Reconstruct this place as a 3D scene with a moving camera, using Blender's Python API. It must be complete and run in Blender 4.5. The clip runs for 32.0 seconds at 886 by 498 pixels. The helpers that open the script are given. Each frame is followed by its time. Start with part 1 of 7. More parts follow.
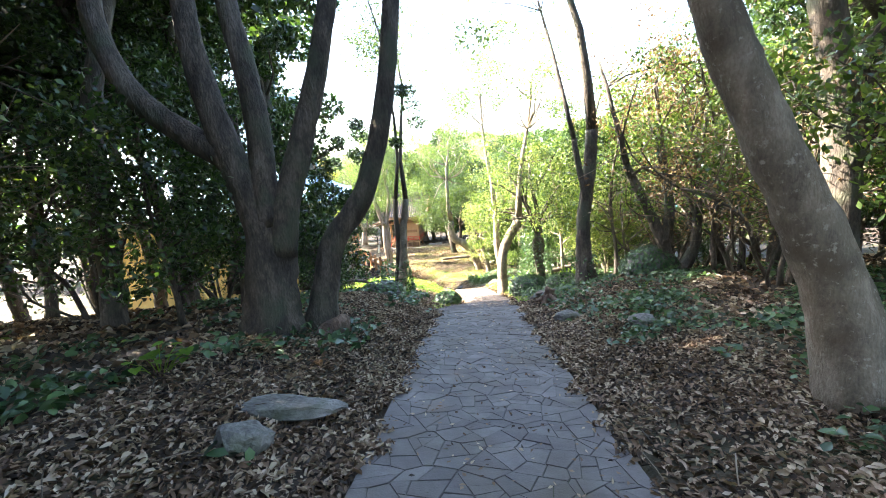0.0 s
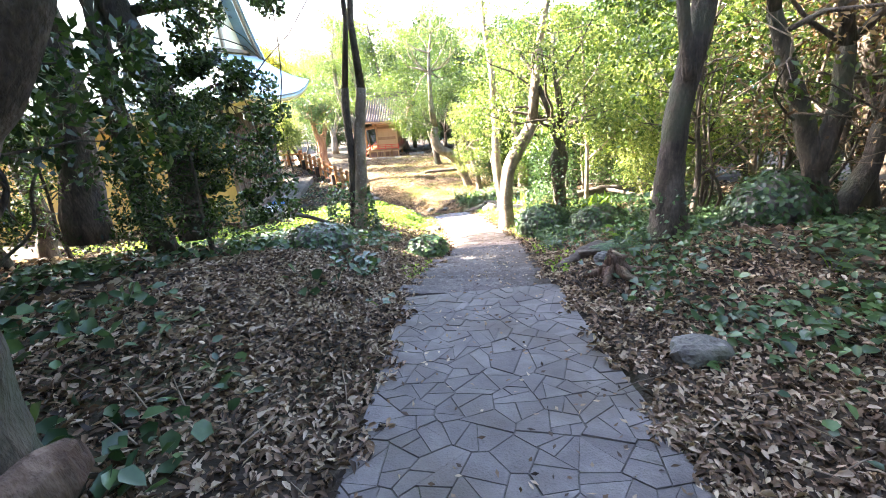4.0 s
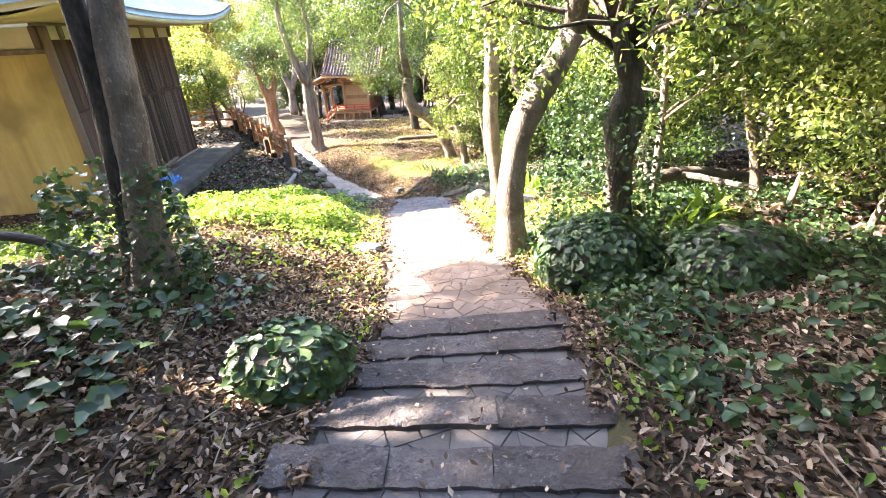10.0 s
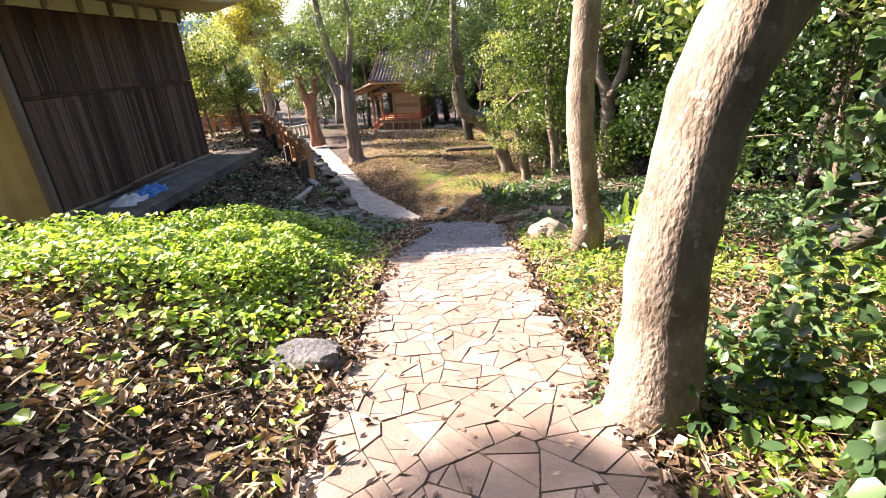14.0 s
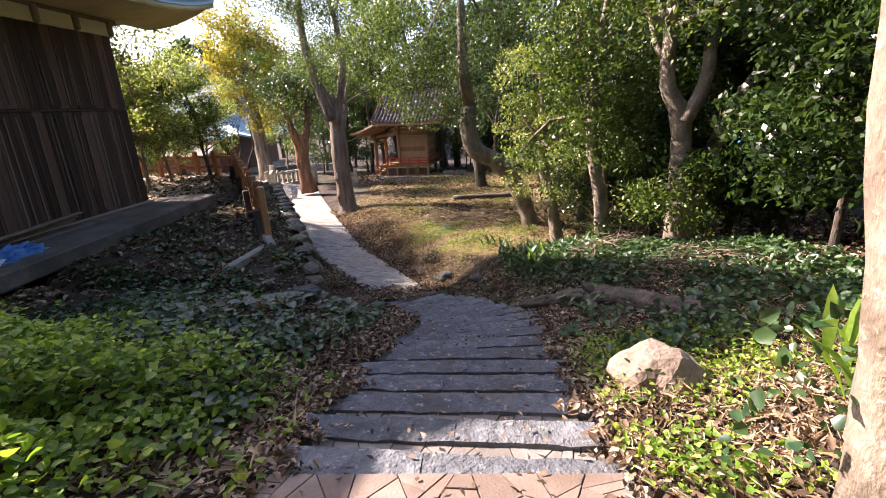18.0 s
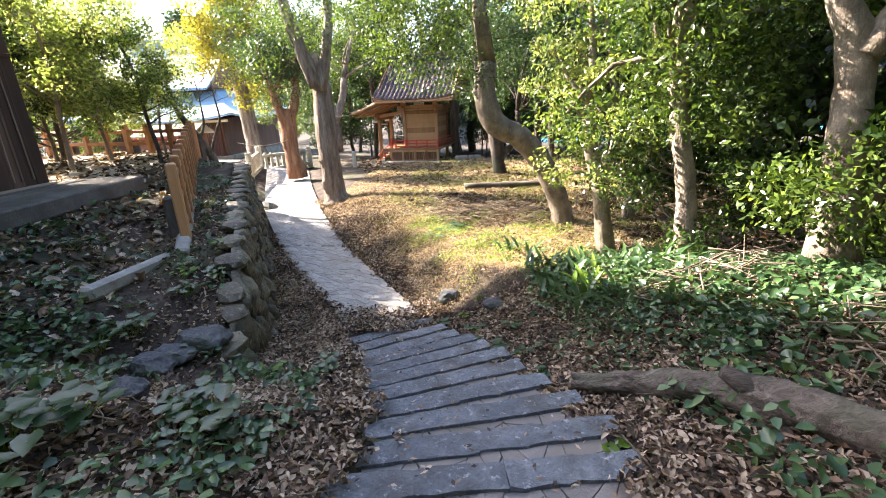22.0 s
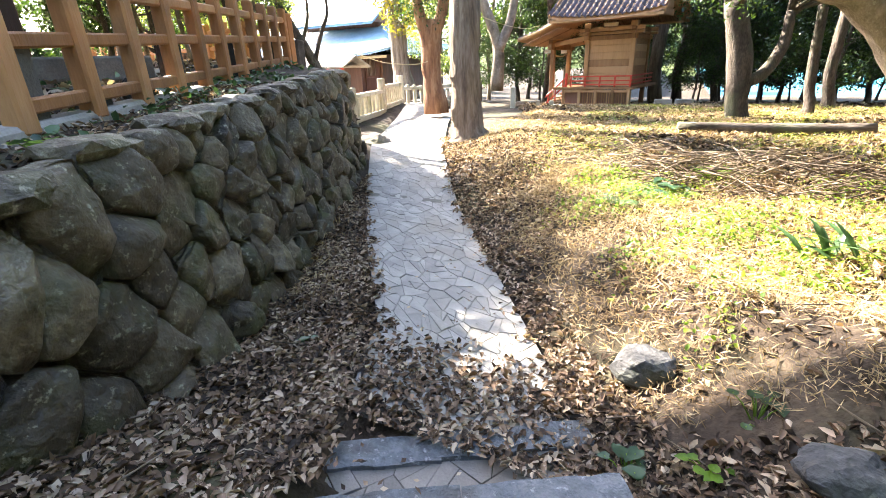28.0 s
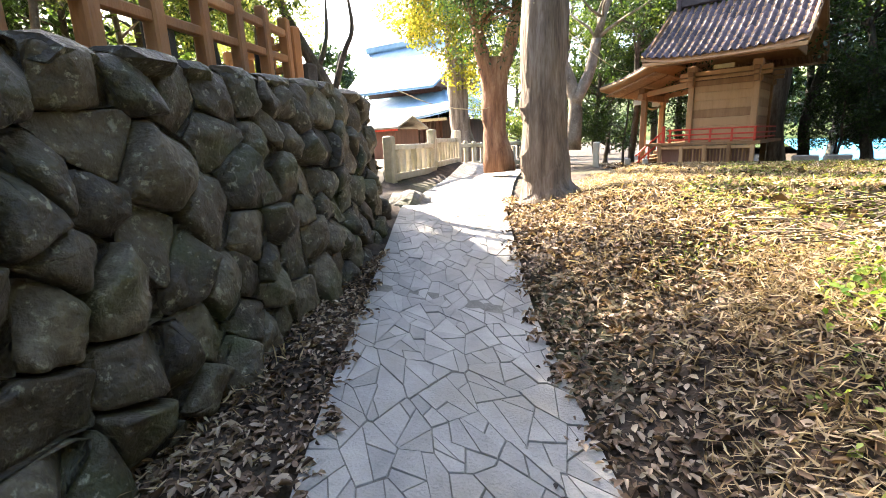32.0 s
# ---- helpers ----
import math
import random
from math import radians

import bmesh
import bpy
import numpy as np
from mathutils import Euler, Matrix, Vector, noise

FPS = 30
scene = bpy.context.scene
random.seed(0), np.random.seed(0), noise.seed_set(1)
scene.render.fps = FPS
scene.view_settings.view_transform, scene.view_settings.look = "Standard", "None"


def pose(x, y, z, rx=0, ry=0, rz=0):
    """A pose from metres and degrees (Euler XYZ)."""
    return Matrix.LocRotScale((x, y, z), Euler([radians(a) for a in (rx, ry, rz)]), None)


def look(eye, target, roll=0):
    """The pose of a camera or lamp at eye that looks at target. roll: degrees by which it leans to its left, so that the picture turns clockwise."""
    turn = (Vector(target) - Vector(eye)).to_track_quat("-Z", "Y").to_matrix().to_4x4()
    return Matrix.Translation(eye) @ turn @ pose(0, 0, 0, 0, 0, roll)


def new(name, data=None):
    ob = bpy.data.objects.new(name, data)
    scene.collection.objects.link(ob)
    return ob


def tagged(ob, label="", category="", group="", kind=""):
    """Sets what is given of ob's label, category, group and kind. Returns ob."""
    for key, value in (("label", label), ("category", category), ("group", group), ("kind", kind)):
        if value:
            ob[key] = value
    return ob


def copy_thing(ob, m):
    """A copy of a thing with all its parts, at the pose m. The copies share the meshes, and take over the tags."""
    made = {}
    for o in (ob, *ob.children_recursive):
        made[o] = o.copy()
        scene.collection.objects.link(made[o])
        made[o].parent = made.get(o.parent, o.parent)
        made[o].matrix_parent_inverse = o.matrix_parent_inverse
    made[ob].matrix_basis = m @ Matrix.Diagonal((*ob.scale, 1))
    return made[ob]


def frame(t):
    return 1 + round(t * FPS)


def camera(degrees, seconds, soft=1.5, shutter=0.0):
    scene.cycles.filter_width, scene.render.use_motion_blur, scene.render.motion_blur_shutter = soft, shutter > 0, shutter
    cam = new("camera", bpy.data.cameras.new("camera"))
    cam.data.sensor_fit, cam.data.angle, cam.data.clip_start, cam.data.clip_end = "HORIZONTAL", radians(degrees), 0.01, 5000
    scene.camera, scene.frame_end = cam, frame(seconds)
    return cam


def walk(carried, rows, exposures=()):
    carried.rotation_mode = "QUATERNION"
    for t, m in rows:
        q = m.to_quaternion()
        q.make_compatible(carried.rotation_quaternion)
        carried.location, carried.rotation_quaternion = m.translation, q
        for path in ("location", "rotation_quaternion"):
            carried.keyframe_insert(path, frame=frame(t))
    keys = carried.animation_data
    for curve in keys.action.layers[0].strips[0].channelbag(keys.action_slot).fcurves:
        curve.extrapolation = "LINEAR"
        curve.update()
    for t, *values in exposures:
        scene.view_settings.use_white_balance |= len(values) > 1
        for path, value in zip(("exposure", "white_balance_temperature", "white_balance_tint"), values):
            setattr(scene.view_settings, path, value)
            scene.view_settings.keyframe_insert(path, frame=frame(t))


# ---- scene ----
cam = camera(87.9, 32.0, soft=0.95)
PATH = [
    (0, (-1.42, -0.252, 2.352), (-1.352, 1.716, 2.004), -4.6),
    (0.5, (-1.297, 0.52, 2.308), (-1.226, 2.479, 1.909), -4.5),
    (1, (-1.246, 1.21, 2.275), (-1.177, 3.155, 1.817), -4.5),
    (1.5, (-1.165, 1.857, 2.193), (-1.105, 3.783, 1.659), -4.5),
    (2, (-1.146, 2.448, 2.117), (-1.093, 4.355, 1.514), -4.6),
    (2.5, (-1.141, 3.029, 2.04), (-1.095, 4.917, 1.383), -4.7),
    (3, (-1.148, 3.577, 1.965), (-1.093, 5.45, 1.266), -4.9),
    (3.5, (-1.138, 4.167, 1.832), (-1.064, 6.032, 1.112), -4.7),
    (4, (-1.107, 4.709, 1.713), (-1.005, 6.567, 0.979), -4.2),
    (4.5, (-0.983, 5.299, 1.573), (-0.872, 7.146, 0.817), -4.0),
    (6.5, (-0.613, 7.408, 1.108), (-0.522, 9.204, 0.235), -3.0),
    (7, (-0.537, 7.946, 0.992), (-0.438, 9.736, 0.105), -3.0),
    (7.5, (-0.492, 8.44, 0.914), (-0.386, 10.227, 0.022), -3.1),
    (8, (-0.41, 8.893, 0.832), (-0.302, 10.676, -0.067), -3.1),
    (8.5, (-0.346, 9.372, 0.726), (-0.235, 11.158, -0.167), -3.0),
    (9, (-0.233, 9.795, 0.634), (-0.108, 11.588, -0.244), -2.9),
    (9.5, (-0.183, 10.221, 0.502), (-0.047, 12.018, -0.365), -2.8),
    (10, (-0.081, 10.678, 0.359), (0.062, 12.478, -0.5), -2.8),
    (10.5, (-0.04, 11.126, 0.243), (0.106, 12.935, -0.595), -2.9),
    (11, (0.012, 11.561, 0.136), (0.152, 13.376, -0.692), -3.0),
    (11.5, (0.09, 12.01, 0.035), (0.222, 13.833, -0.778), -3.0),
    (12, (0.156, 12.483, -0.103), (0.253, 14.311, -0.907), -3.1),
    (12.5, (0.231, 12.916, -0.258), (0.296, 14.745, -1.065), -3.0),
    (13, (0.238, 13.367, -0.41), (0.258, 15.201, -1.21), -2.9),
    (13.5, (0.325, 13.822, -0.532), (0.286, 15.656, -1.328), -3.0),
    (14, (0.342, 14.312, -0.68), (0.255, 16.151, -1.464), -3.2),
    (14.5, (0.343, 14.779, -0.772), (0.224, 16.625, -1.534), -3.0),
    (15, (0.404, 15.248, -0.842), (0.248, 17.107, -1.563), -3.0),
    (15.5, (0.35, 15.713, -0.865), (0.169, 17.597, -1.512), -2.9),
    (17.5, (0.447, 17.571, -1.349), (0.284, 19.471, -1.951), -3.2),
    (18, (0.438, 18.073, -1.451), (0.303, 19.98, -2.039), -3.2),
    (18.5, (0.392, 18.485, -1.483), (0.261, 20.399, -2.05), -3.0),
    (19, (0.378, 18.868, -1.536), (0.23, 20.792, -2.061), -2.9),
    (19.5, (0.35, 19.278, -1.566), (0.195, 21.211, -2.056), -3.0),
    (20, (0.349, 19.676, -1.593), (0.195, 21.614, -2.063), -2.9),
    (20.5, (0.4, 20.087, -1.655), (0.226, 22.021, -2.133), -2.7),
    (21, (0.383, 20.517, -1.824), (0.178, 22.438, -2.342), -2.7),
    (21.5, (0.426, 20.955, -1.99), (0.223, 22.865, -2.549), -2.7),
    (22, (0.422, 21.362, -2.13), (0.225, 23.25, -2.757), -2.7),
    (22.5, (0.45, 21.797, -2.301), (0.238, 23.662, -2.992), -2.5),
    (23, (0.457, 22.168, -2.399), (0.195, 24.007, -3.141), -2.5),
    (23.5, (0.439, 22.555, -2.537), (0.11, 24.365, -3.321), -2.5),
    (24, (0.427, 22.971, -2.655), (0.03, 24.749, -3.483), -2.5),
    (24.5, (0.361, 23.364, -2.801), (-0.103, 25.109, -3.661), -2.5),
    (25, (0.306, 23.807, -2.936), (-0.215, 25.537, -3.793), -2.3),
    (25.5, (0.218, 24.212, -3.093), (-0.362, 25.936, -3.925), -2.3),
    (27.5, (-0.141, 25.603, -3.529), (-0.947, 27.264, -4.298), -2.1),
    (28, (-0.305, 26.001, -3.633), (-1.148, 27.657, -4.372), -2.1),
    (28.5, (-0.435, 26.366, -3.709), (-1.302, 28.014, -4.439), -2.1),
    (29, (-0.642, 26.691, -3.863), (-1.548, 28.323, -4.581), -2.1),
    (29.5, (-0.828, 27.038, -4.023), (-1.76, 28.663, -4.725), -2.2),
    (30, (-1.05, 27.374, -4.107), (-2.019, 28.998, -4.756), -2.3),
    (30.5, (-1.264, 27.725, -4.19), (-2.285, 29.344, -4.771), -2.2),
    (31, (-1.448, 28.118, -4.264), (-2.507, 29.727, -4.801), -2.4),
    (31.5, (-1.718, 28.595, -4.351), (-2.8, 30.201, -4.85), -2.5),
    (32, (-1.923, 29.192, -4.307), (-3.028, 30.798, -4.754), -2.4),
]
walk(cam, [(t, look(eye, target, roll)) for t, eye, target, roll in PATH], [(0, 4.1, 6400, 10), (3, 4.4, 6400, 15), (6, 4.3, 6450, 21), (8, 4.2, 6500, 23), (9, 4.08, 6500, 23), (12, 3.3, 6450, 22), (14, 2.6, 6550, 25), (15.5, 1.8, 6550, 27), (18, 2.05, 6500, 28), (20, 2.5, 6450, 25), (22, 3.1, 6350, 18), (25, 3.6, 6450, 14), (28, 3.72, 6450, 14), (30, 3.5, 6650, 15), (32, 3.4, 6600, 15)])

# ---- light ----
SUN_TO = Vector((-0.95, 0.289, 0.712)).normalized()
world = bpy.data.worlds.new("world")
scene.world = world
world.use_nodes = True
wt = world.node_tree
sky = wt.nodes.new("ShaderNodeTexSky")
sky.sky_type = "NISHITA"
sky.sun_disc = False
sky.sun_elevation = math.asin(SUN_TO.z)
sky.sun_rotation = math.atan2(SUN_TO.x, SUN_TO.y)
sky.air_density, sky.dust_density, sky.ozone_density = 1.0, 2.2, 1.0
wt.nodes["Background"].inputs["Strength"].default_value = 0.108
wt.links.new(sky.outputs["Color"], wt.nodes["Background"].inputs["Color"])
sun = new("sun", bpy.data.lights.new("sun", "SUN"))
sun.data.energy, sun.data.angle, sun.data.color = 5.0, radians(0.6), (1.0, 0.9, 0.74)
sun.matrix_world = look(SUN_TO * 60, (0, 0, 0))

# ---- materials ----
def material(name, colours, scale=6.0, rough=0.8, bump=0.3, fine=60.0, spread="", metallic=0.0, through_light=0.0, stretch=(1, 1, 1), grime=None, grime_scale=1.3, spec=0.35, spots=None, vary=0.75):
    """colours: two or more linear colours mixed by noise; spread: '' | 'object' | 'island' adds a change from piece to piece."""
    m = bpy.data.materials.new(name)
    m.use_nodes = True
    nt = m.node_tree
    n, l = nt.nodes, nt.links
    bsdf = n["Principled BSDF"]
    tc = n.new("ShaderNodeTexCoord")
    mp = n.new("ShaderNodeMapping")
    mp.inputs["Scale"].default_value = stretch
    l.new(tc.outputs["Object"], mp.inputs["Vector"])
    big = n.new("ShaderNodeTexNoise")
    big.inputs["Scale"].default_value, big.inputs["Detail"].default_value, big.inputs["Roughness"].default_value = scale, 6, 0.62
    l.new(mp.outputs["Vector"], big.inputs["Vector"])
    small = n.new("ShaderNodeTexNoise")
    small.inputs["Scale"].default_value, small.inputs["Detail"].default_value = fine, 4
    l.new(mp.outputs["Vector"], small.inputs["Vector"])
    mix = n.new("ShaderNodeMath")
    mix.operation = "MULTIPLY_ADD"
    l.new(small.outputs["Fac"], mix.inputs[0])
    mix.inputs[1].default_value = 0.35
    l.new(big.outputs["Fac"], mix.inputs[2])
    fac = mix.outputs[0]
    if spread:
        src = n.new("ShaderNodeObjectInfo" if spread == "object" else "ShaderNodeNewGeometry")
        out = src.outputs["Random"] if spread == "object" else src.outputs["Random Per Island"]
        add = n.new("ShaderNodeMath")
        add.operation = "MULTIPLY_ADD"
        l.new(out, add.inputs[0])
        add.inputs[1].default_value = vary
        l.new(fac, add.inputs[2])
        sub = n.new("ShaderNodeMath")
        sub.operation = "SUBTRACT"
        l.new(add.outputs[0], sub.inputs[0])
        sub.inputs[1].default_value = vary / 2
        fac = sub.outputs[0]
    ramp = n.new("ShaderNodeValToRGB")
    el = ramp.color_ramp.elements
    while len(el) < len(colours):
        el.new(0.5)
    lo, hi = (0.47, 0.88) if not spread else (0.3, 1.05)
    for i, c in enumerate(colours):
        el[i].position = min(1.0, lo + (hi - lo) * i / (len(colours) - 1))
        el[i].color = (*c, 1)
    l.new(fac, ramp.inputs["Fac"])
    colour = ramp.outputs["Color"]
    if grime:
        gn = n.new("ShaderNodeTexNoise")
        gn.inputs["Scale"].default_value, gn.inputs["Detail"].default_value = grime_scale, 7
        l.new(tc.outputs["Object"], gn.inputs["Vector"])
        gr = n.new("ShaderNodeMapRange")
        gr.inputs["From Min"].default_value, gr.inputs["From Max"].default_value = 0.5, 0.72
        l.new(gn.outputs["Fac"], gr.inputs["Value"])
        gm = n.new("ShaderNodeMixRGB")
        l.new(gr.outputs["Result"], gm.inputs["Fac"])
        l.new(colour, gm.inputs["Color1"])
        gm.inputs["Color2"].default_value = (*grime, 1)
        colour = gm.outputs["Color"]
    if spots:
        sn = n.new("ShaderNodeTexNoise")
        sn.inputs["Scale"].default_value, sn.inputs["Detail"].default_value, sn.inputs["Roughness"].default_value = 17.0, 5, 0.7
        l.new(tc.outputs["Object"], sn.inputs["Vector"])
        sr = n.new("ShaderNodeMapRange")
        sr.inputs["From Min"].default_value, sr.inputs["From Max"].default_value, sr.inputs["To Max"].default_value = 0.58, 0.66, 0.75
        l.new(sn.outputs["Fac"], sr.inputs["Value"])
        sm = n.new("ShaderNodeMixRGB")
        l.new(sr.outputs["Result"], sm.inputs["Fac"])
        l.new(colour, sm.inputs["Color1"])
        sm.inputs["Color2"].default_value = (*spots, 1)
        colour = sm.outputs["Color"]
    l.new(colour, bsdf.inputs["Base Color"])
    rr = n.new("ShaderNodeMapRange")
    rr.inputs["To Min"].default_value, rr.inputs["To Max"].default_value = max(0.05, rough - 0.14), min(1.0, rough + 0.12)
    l.new(small.outputs["Fac"], rr.inputs["Value"])
    l.new(rr.outputs["Result"], bsdf.inputs["Roughness"])
    bsdf.inputs["Metallic"].default_value = metallic
    bsdf.inputs["Specular IOR Level"].default_value = spec
    if bump:
        bp = n.new("ShaderNodeBump")
        bp.inputs["Strength"].default_value, bp.inputs["Distance"].default_value = bump, 0.045
        l.new(mix.outputs[0], bp.inputs["Height"])
        l.new(bp.outputs["Normal"], bsdf.inputs["Normal"])
    if through_light:
        tr = n.new("ShaderNodeBsdfTranslucent")
        warm = n.new("ShaderNodeMixRGB")
        warm.blend_type, warm.inputs["Fac"].default_value = "MULTIPLY", 1.0
        l.new(colour, warm.inputs["Color1"])
        warm.inputs["Color2"].default_value = (1.8, 1.75, 1.0, 1)
        l.new(warm.outputs["Color"], tr.inputs["Color"])
        ms = n.new("ShaderNodeMixShader")
        ms.inputs["Fac"].default_value = through_light
        l.new(bsdf.outputs["BSDF"], ms.inputs[1])
        l.new(tr.outputs["BSDF"], ms.inputs[2])
        l.new(ms.outputs["Shader"], n["Material Output"].inputs["Surface"])
    return m


M = {}
M["soil"] = material("soil", [(0.014, 0.009, 0.006), (0.038, 0.026, 0.017), (0.085, 0.062, 0.042)], 2.2, 0.95, 0.9, 30, grime=(0.05, 0.055, 0.02), grime_scale=0.5)
M["flag_grey"] = material("flagstone_grey", [(0.085, 0.076, 0.074), (0.135, 0.12, 0.117), (0.2, 0.18, 0.174)], 3.5, 0.85, 0.35, 70, "object", grime=(0.105, 0.088, 0.072), vary=0.3)
M["flag_grey_far"] = material("flagstone_grey_joined", [(0.085, 0.076, 0.074), (0.135, 0.12, 0.117), (0.2, 0.18, 0.174)], 3.5, 0.85, 0.35, 70, "island", grime=(0.16, 0.14, 0.115), vary=0.34)
M["flag_pink"] = material("flagstone_pink", [(0.13, 0.095, 0.075), (0.205, 0.155, 0.125), (0.29, 0.235, 0.195)], 3.5, 0.85, 0.35, 70, "object", grime=(0.14, 0.1, 0.074), vary=0.34)
M["flag_pale"] = material("flagstone_pale", [(0.19, 0.185, 0.175), (0.28, 0.265, 0.245), (0.37, 0.35, 0.32)], 3.5, 0.85, 0.35, 70, "object", grime=(0.26, 0.235, 0.2), vary=0.34)
M["flag_pale_far"] = material("flagstone_pale_joined", [(0.19, 0.185, 0.175), (0.28, 0.265, 0.245), (0.37, 0.35, 0.32)], 3.5, 0.85, 0.35, 70, "island", grime=(0.26, 0.235, 0.2), vary=0.34)
M["joint"] = material("mortar", [(0.05, 0.045, 0.04), (0.1, 0.092, 0.083)], 5, 0.95, 0.5, 60, grime=(0.05, 0.055, 0.025))
M["joint_pale"] = material("mortar_pale", [(0.1, 0.092, 0.082), (0.19, 0.178, 0.16)], 5, 0.95, 0.5, 60, grime=(0.1, 0.09, 0.07))
M["kerb_brown"] = material("kerb_stone_brown", [(0.05, 0.043, 0.041), (0.095, 0.083, 0.079), (0.17, 0.15, 0.143)], 9, 0.9, 1.0, 45, "object", grime=(0.09, 0.075, 0.065), grime_scale=3.0, spots=(0.24, 0.22, 0.21), vary=0.25)
M["kerb_blue"] = material("kerb_stone_blue_grey", [(0.07, 0.076, 0.085), (0.13, 0.14, 0.155), (0.22, 0.23, 0.245)], 9, 0.9, 1.0, 45, "object", grime=(0.09, 0.085, 0.08), grime_scale=3.0, spots=(0.36, 0.37, 0.38), vary=0.25)
M["boulder"] = material("wall_stone", [(0.022, 0.016, 0.009), (0.05, 0.038, 0.022), (0.085, 0.067, 0.04), (0.165, 0.138, 0.088)], 7.0, 0.62, 1.0, 22, "object", grime=(0.05, 0.055, 0.016), grime_scale=2.6, spots=(0.27, 0.26, 0.18), vary=0.5, spec=0.5)
M["rock_dark"] = material("rock_dark", [(0.035, 0.035, 0.036), (0.08, 0.08, 0.082), (0.16, 0.16, 0.165)], 3.5, 0.85, 0.9, 30, grime=(0.05, 0.06, 0.03), grime_scale=2.2)
M["rock_tan"] = material("rock_tan", [(0.15, 0.11, 0.085), (0.24, 0.185, 0.145), (0.33, 0.27, 0.22)], 3.5, 0.9, 0.8, 30)
M["flag_step"] = material("flagstone_step", [(0.085, 0.078, 0.074), (0.13, 0.12, 0.113), (0.19, 0.175, 0.165)], 3.5, 0.85, 0.35, 70, "object", grime=(0.11, 0.096, 0.085), vary=0.34)
M["flag_step_pale"] = material("flagstone_step_pale", [(0.13, 0.118, 0.107), (0.21, 0.19, 0.172), (0.3, 0.275, 0.25)], 3.5, 0.85, 0.35, 70, "object", grime=(0.17, 0.145, 0.12), vary=0.34)
M["ledge"] = material("stained_concrete", [(0.075, 0.066, 0.055), (0.12, 0.106, 0.088), (0.19, 0.17, 0.14)], 2.2, 0.92, 0.5, 45, grime=(0.07, 0.065, 0.045))
M["rock"] = material("rock", [(0.07, 0.065, 0.06), (0.15, 0.14, 0.125), (0.25, 0.23, 0.21)], 3.5, 0.9, 0.9, 30, grime=(0.07, 0.08, 0.035), grime_scale=2.2)
M["bark_dark"] = material("bark_dark", [(0.03, 0.024, 0.02), (0.07, 0.056, 0.045), (0.15, 0.122, 0.096)], 5, 0.92, 1.0, 40, stretch=(1, 1, 0.35), grime=(0.07, 0.08, 0.05), grime_scale=1.8)
M["bark_pale"] = material("bark_pale", [(0.11, 0.085, 0.065), (0.21, 0.17, 0.13), (0.34, 0.28, 0.22)], 4, 0.9, 0.8, 55, stretch=(1, 1, 0.5), grime=(0.11, 0.085, 0.06), grime_scale=2.5, spots=(0.38, 0.34, 0.28))
M["bark_fluted"] = material("bark_fluted", [(0.08, 0.06, 0.045), (0.2, 0.155, 0.12), (0.33, 0.28, 0.23)], 7, 0.92, 1.0, 50, stretch=(1, 1, 0.12))
M["bark_red"] = material("bark_red", [(0.11, 0.05, 0.028), (0.24, 0.12, 0.065), (0.36, 0.22, 0.13)], 7, 0.9, 1.0, 50, stretch=(1, 1, 0.14))
M["twig"] = material("twig", [(0.06, 0.045, 0.032), (0.15, 0.115, 0.08), (0.27, 0.21, 0.15)], 8, 0.9, 0.5, 50, "island")
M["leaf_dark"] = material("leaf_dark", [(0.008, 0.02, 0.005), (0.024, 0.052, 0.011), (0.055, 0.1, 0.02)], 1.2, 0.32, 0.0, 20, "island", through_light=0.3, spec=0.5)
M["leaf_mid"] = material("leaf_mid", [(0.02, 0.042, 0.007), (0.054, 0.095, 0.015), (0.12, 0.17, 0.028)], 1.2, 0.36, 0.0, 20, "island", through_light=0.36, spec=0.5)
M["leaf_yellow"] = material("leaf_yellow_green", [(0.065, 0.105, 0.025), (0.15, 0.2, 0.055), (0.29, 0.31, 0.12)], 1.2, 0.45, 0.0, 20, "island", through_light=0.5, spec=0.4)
# paler version of leaf_mid: the sunlit look is put into the colour
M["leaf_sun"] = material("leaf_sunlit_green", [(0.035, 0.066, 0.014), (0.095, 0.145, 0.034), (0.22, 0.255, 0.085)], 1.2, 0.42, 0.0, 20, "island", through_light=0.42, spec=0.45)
M["leaf_gold"] = material("leaf_golden", [(0.1, 0.12, 0.016), (0.22, 0.215, 0.03), (0.36, 0.3, 0.045)], 1.2, 0.55, 0.0, 20, "island", through_light=0.42)
M["leaf_brown"] = material("leaf_brown", [(0.06, 0.035, 0.018), (0.16, 0.095, 0.05), (0.28, 0.19, 0.11)], 1.2, 0.7, 0.0, 20, "island", through_light=0.25)
M["ivy"] = material("ivy_leaf", [(0.016, 0.042, 0.016), (0.04, 0.085, 0.028), (0.085, 0.15, 0.05)], 1.5, 0.4, 0.0, 25, "island", through_light=0.22, spec=0.55)
M["weed"] = material("weed_leaf", [(0.06, 0.125, 0.014), (0.16, 0.27, 0.032), (0.33, 0.42, 0.09)], 1.5, 0.45, 0.0, 25, "island", through_light=0.42)
M["litter"] = material("leaf_litter", [(0.018, 0.011, 0.007), (0.095, 0.058, 0.035), (0.24, 0.158, 0.104), (0.46, 0.365, 0.27)], 1.5, 0.75, 0.0, 25, "island", through_light=0.12)
M["straw"] = material("dry_grass", [(0.13, 0.085, 0.045), (0.3, 0.215, 0.12), (0.5, 0.4, 0.25)], 1.5, 0.8, 0.0, 25, "island", through_light=0.25)
M["grass"] = material("grass_blade", [(0.06, 0.1, 0.014), (0.15, 0.2, 0.03), (0.28, 0.3, 0.07)], 1.5, 0.6, 0.0, 25, "island", through_light=0.35)
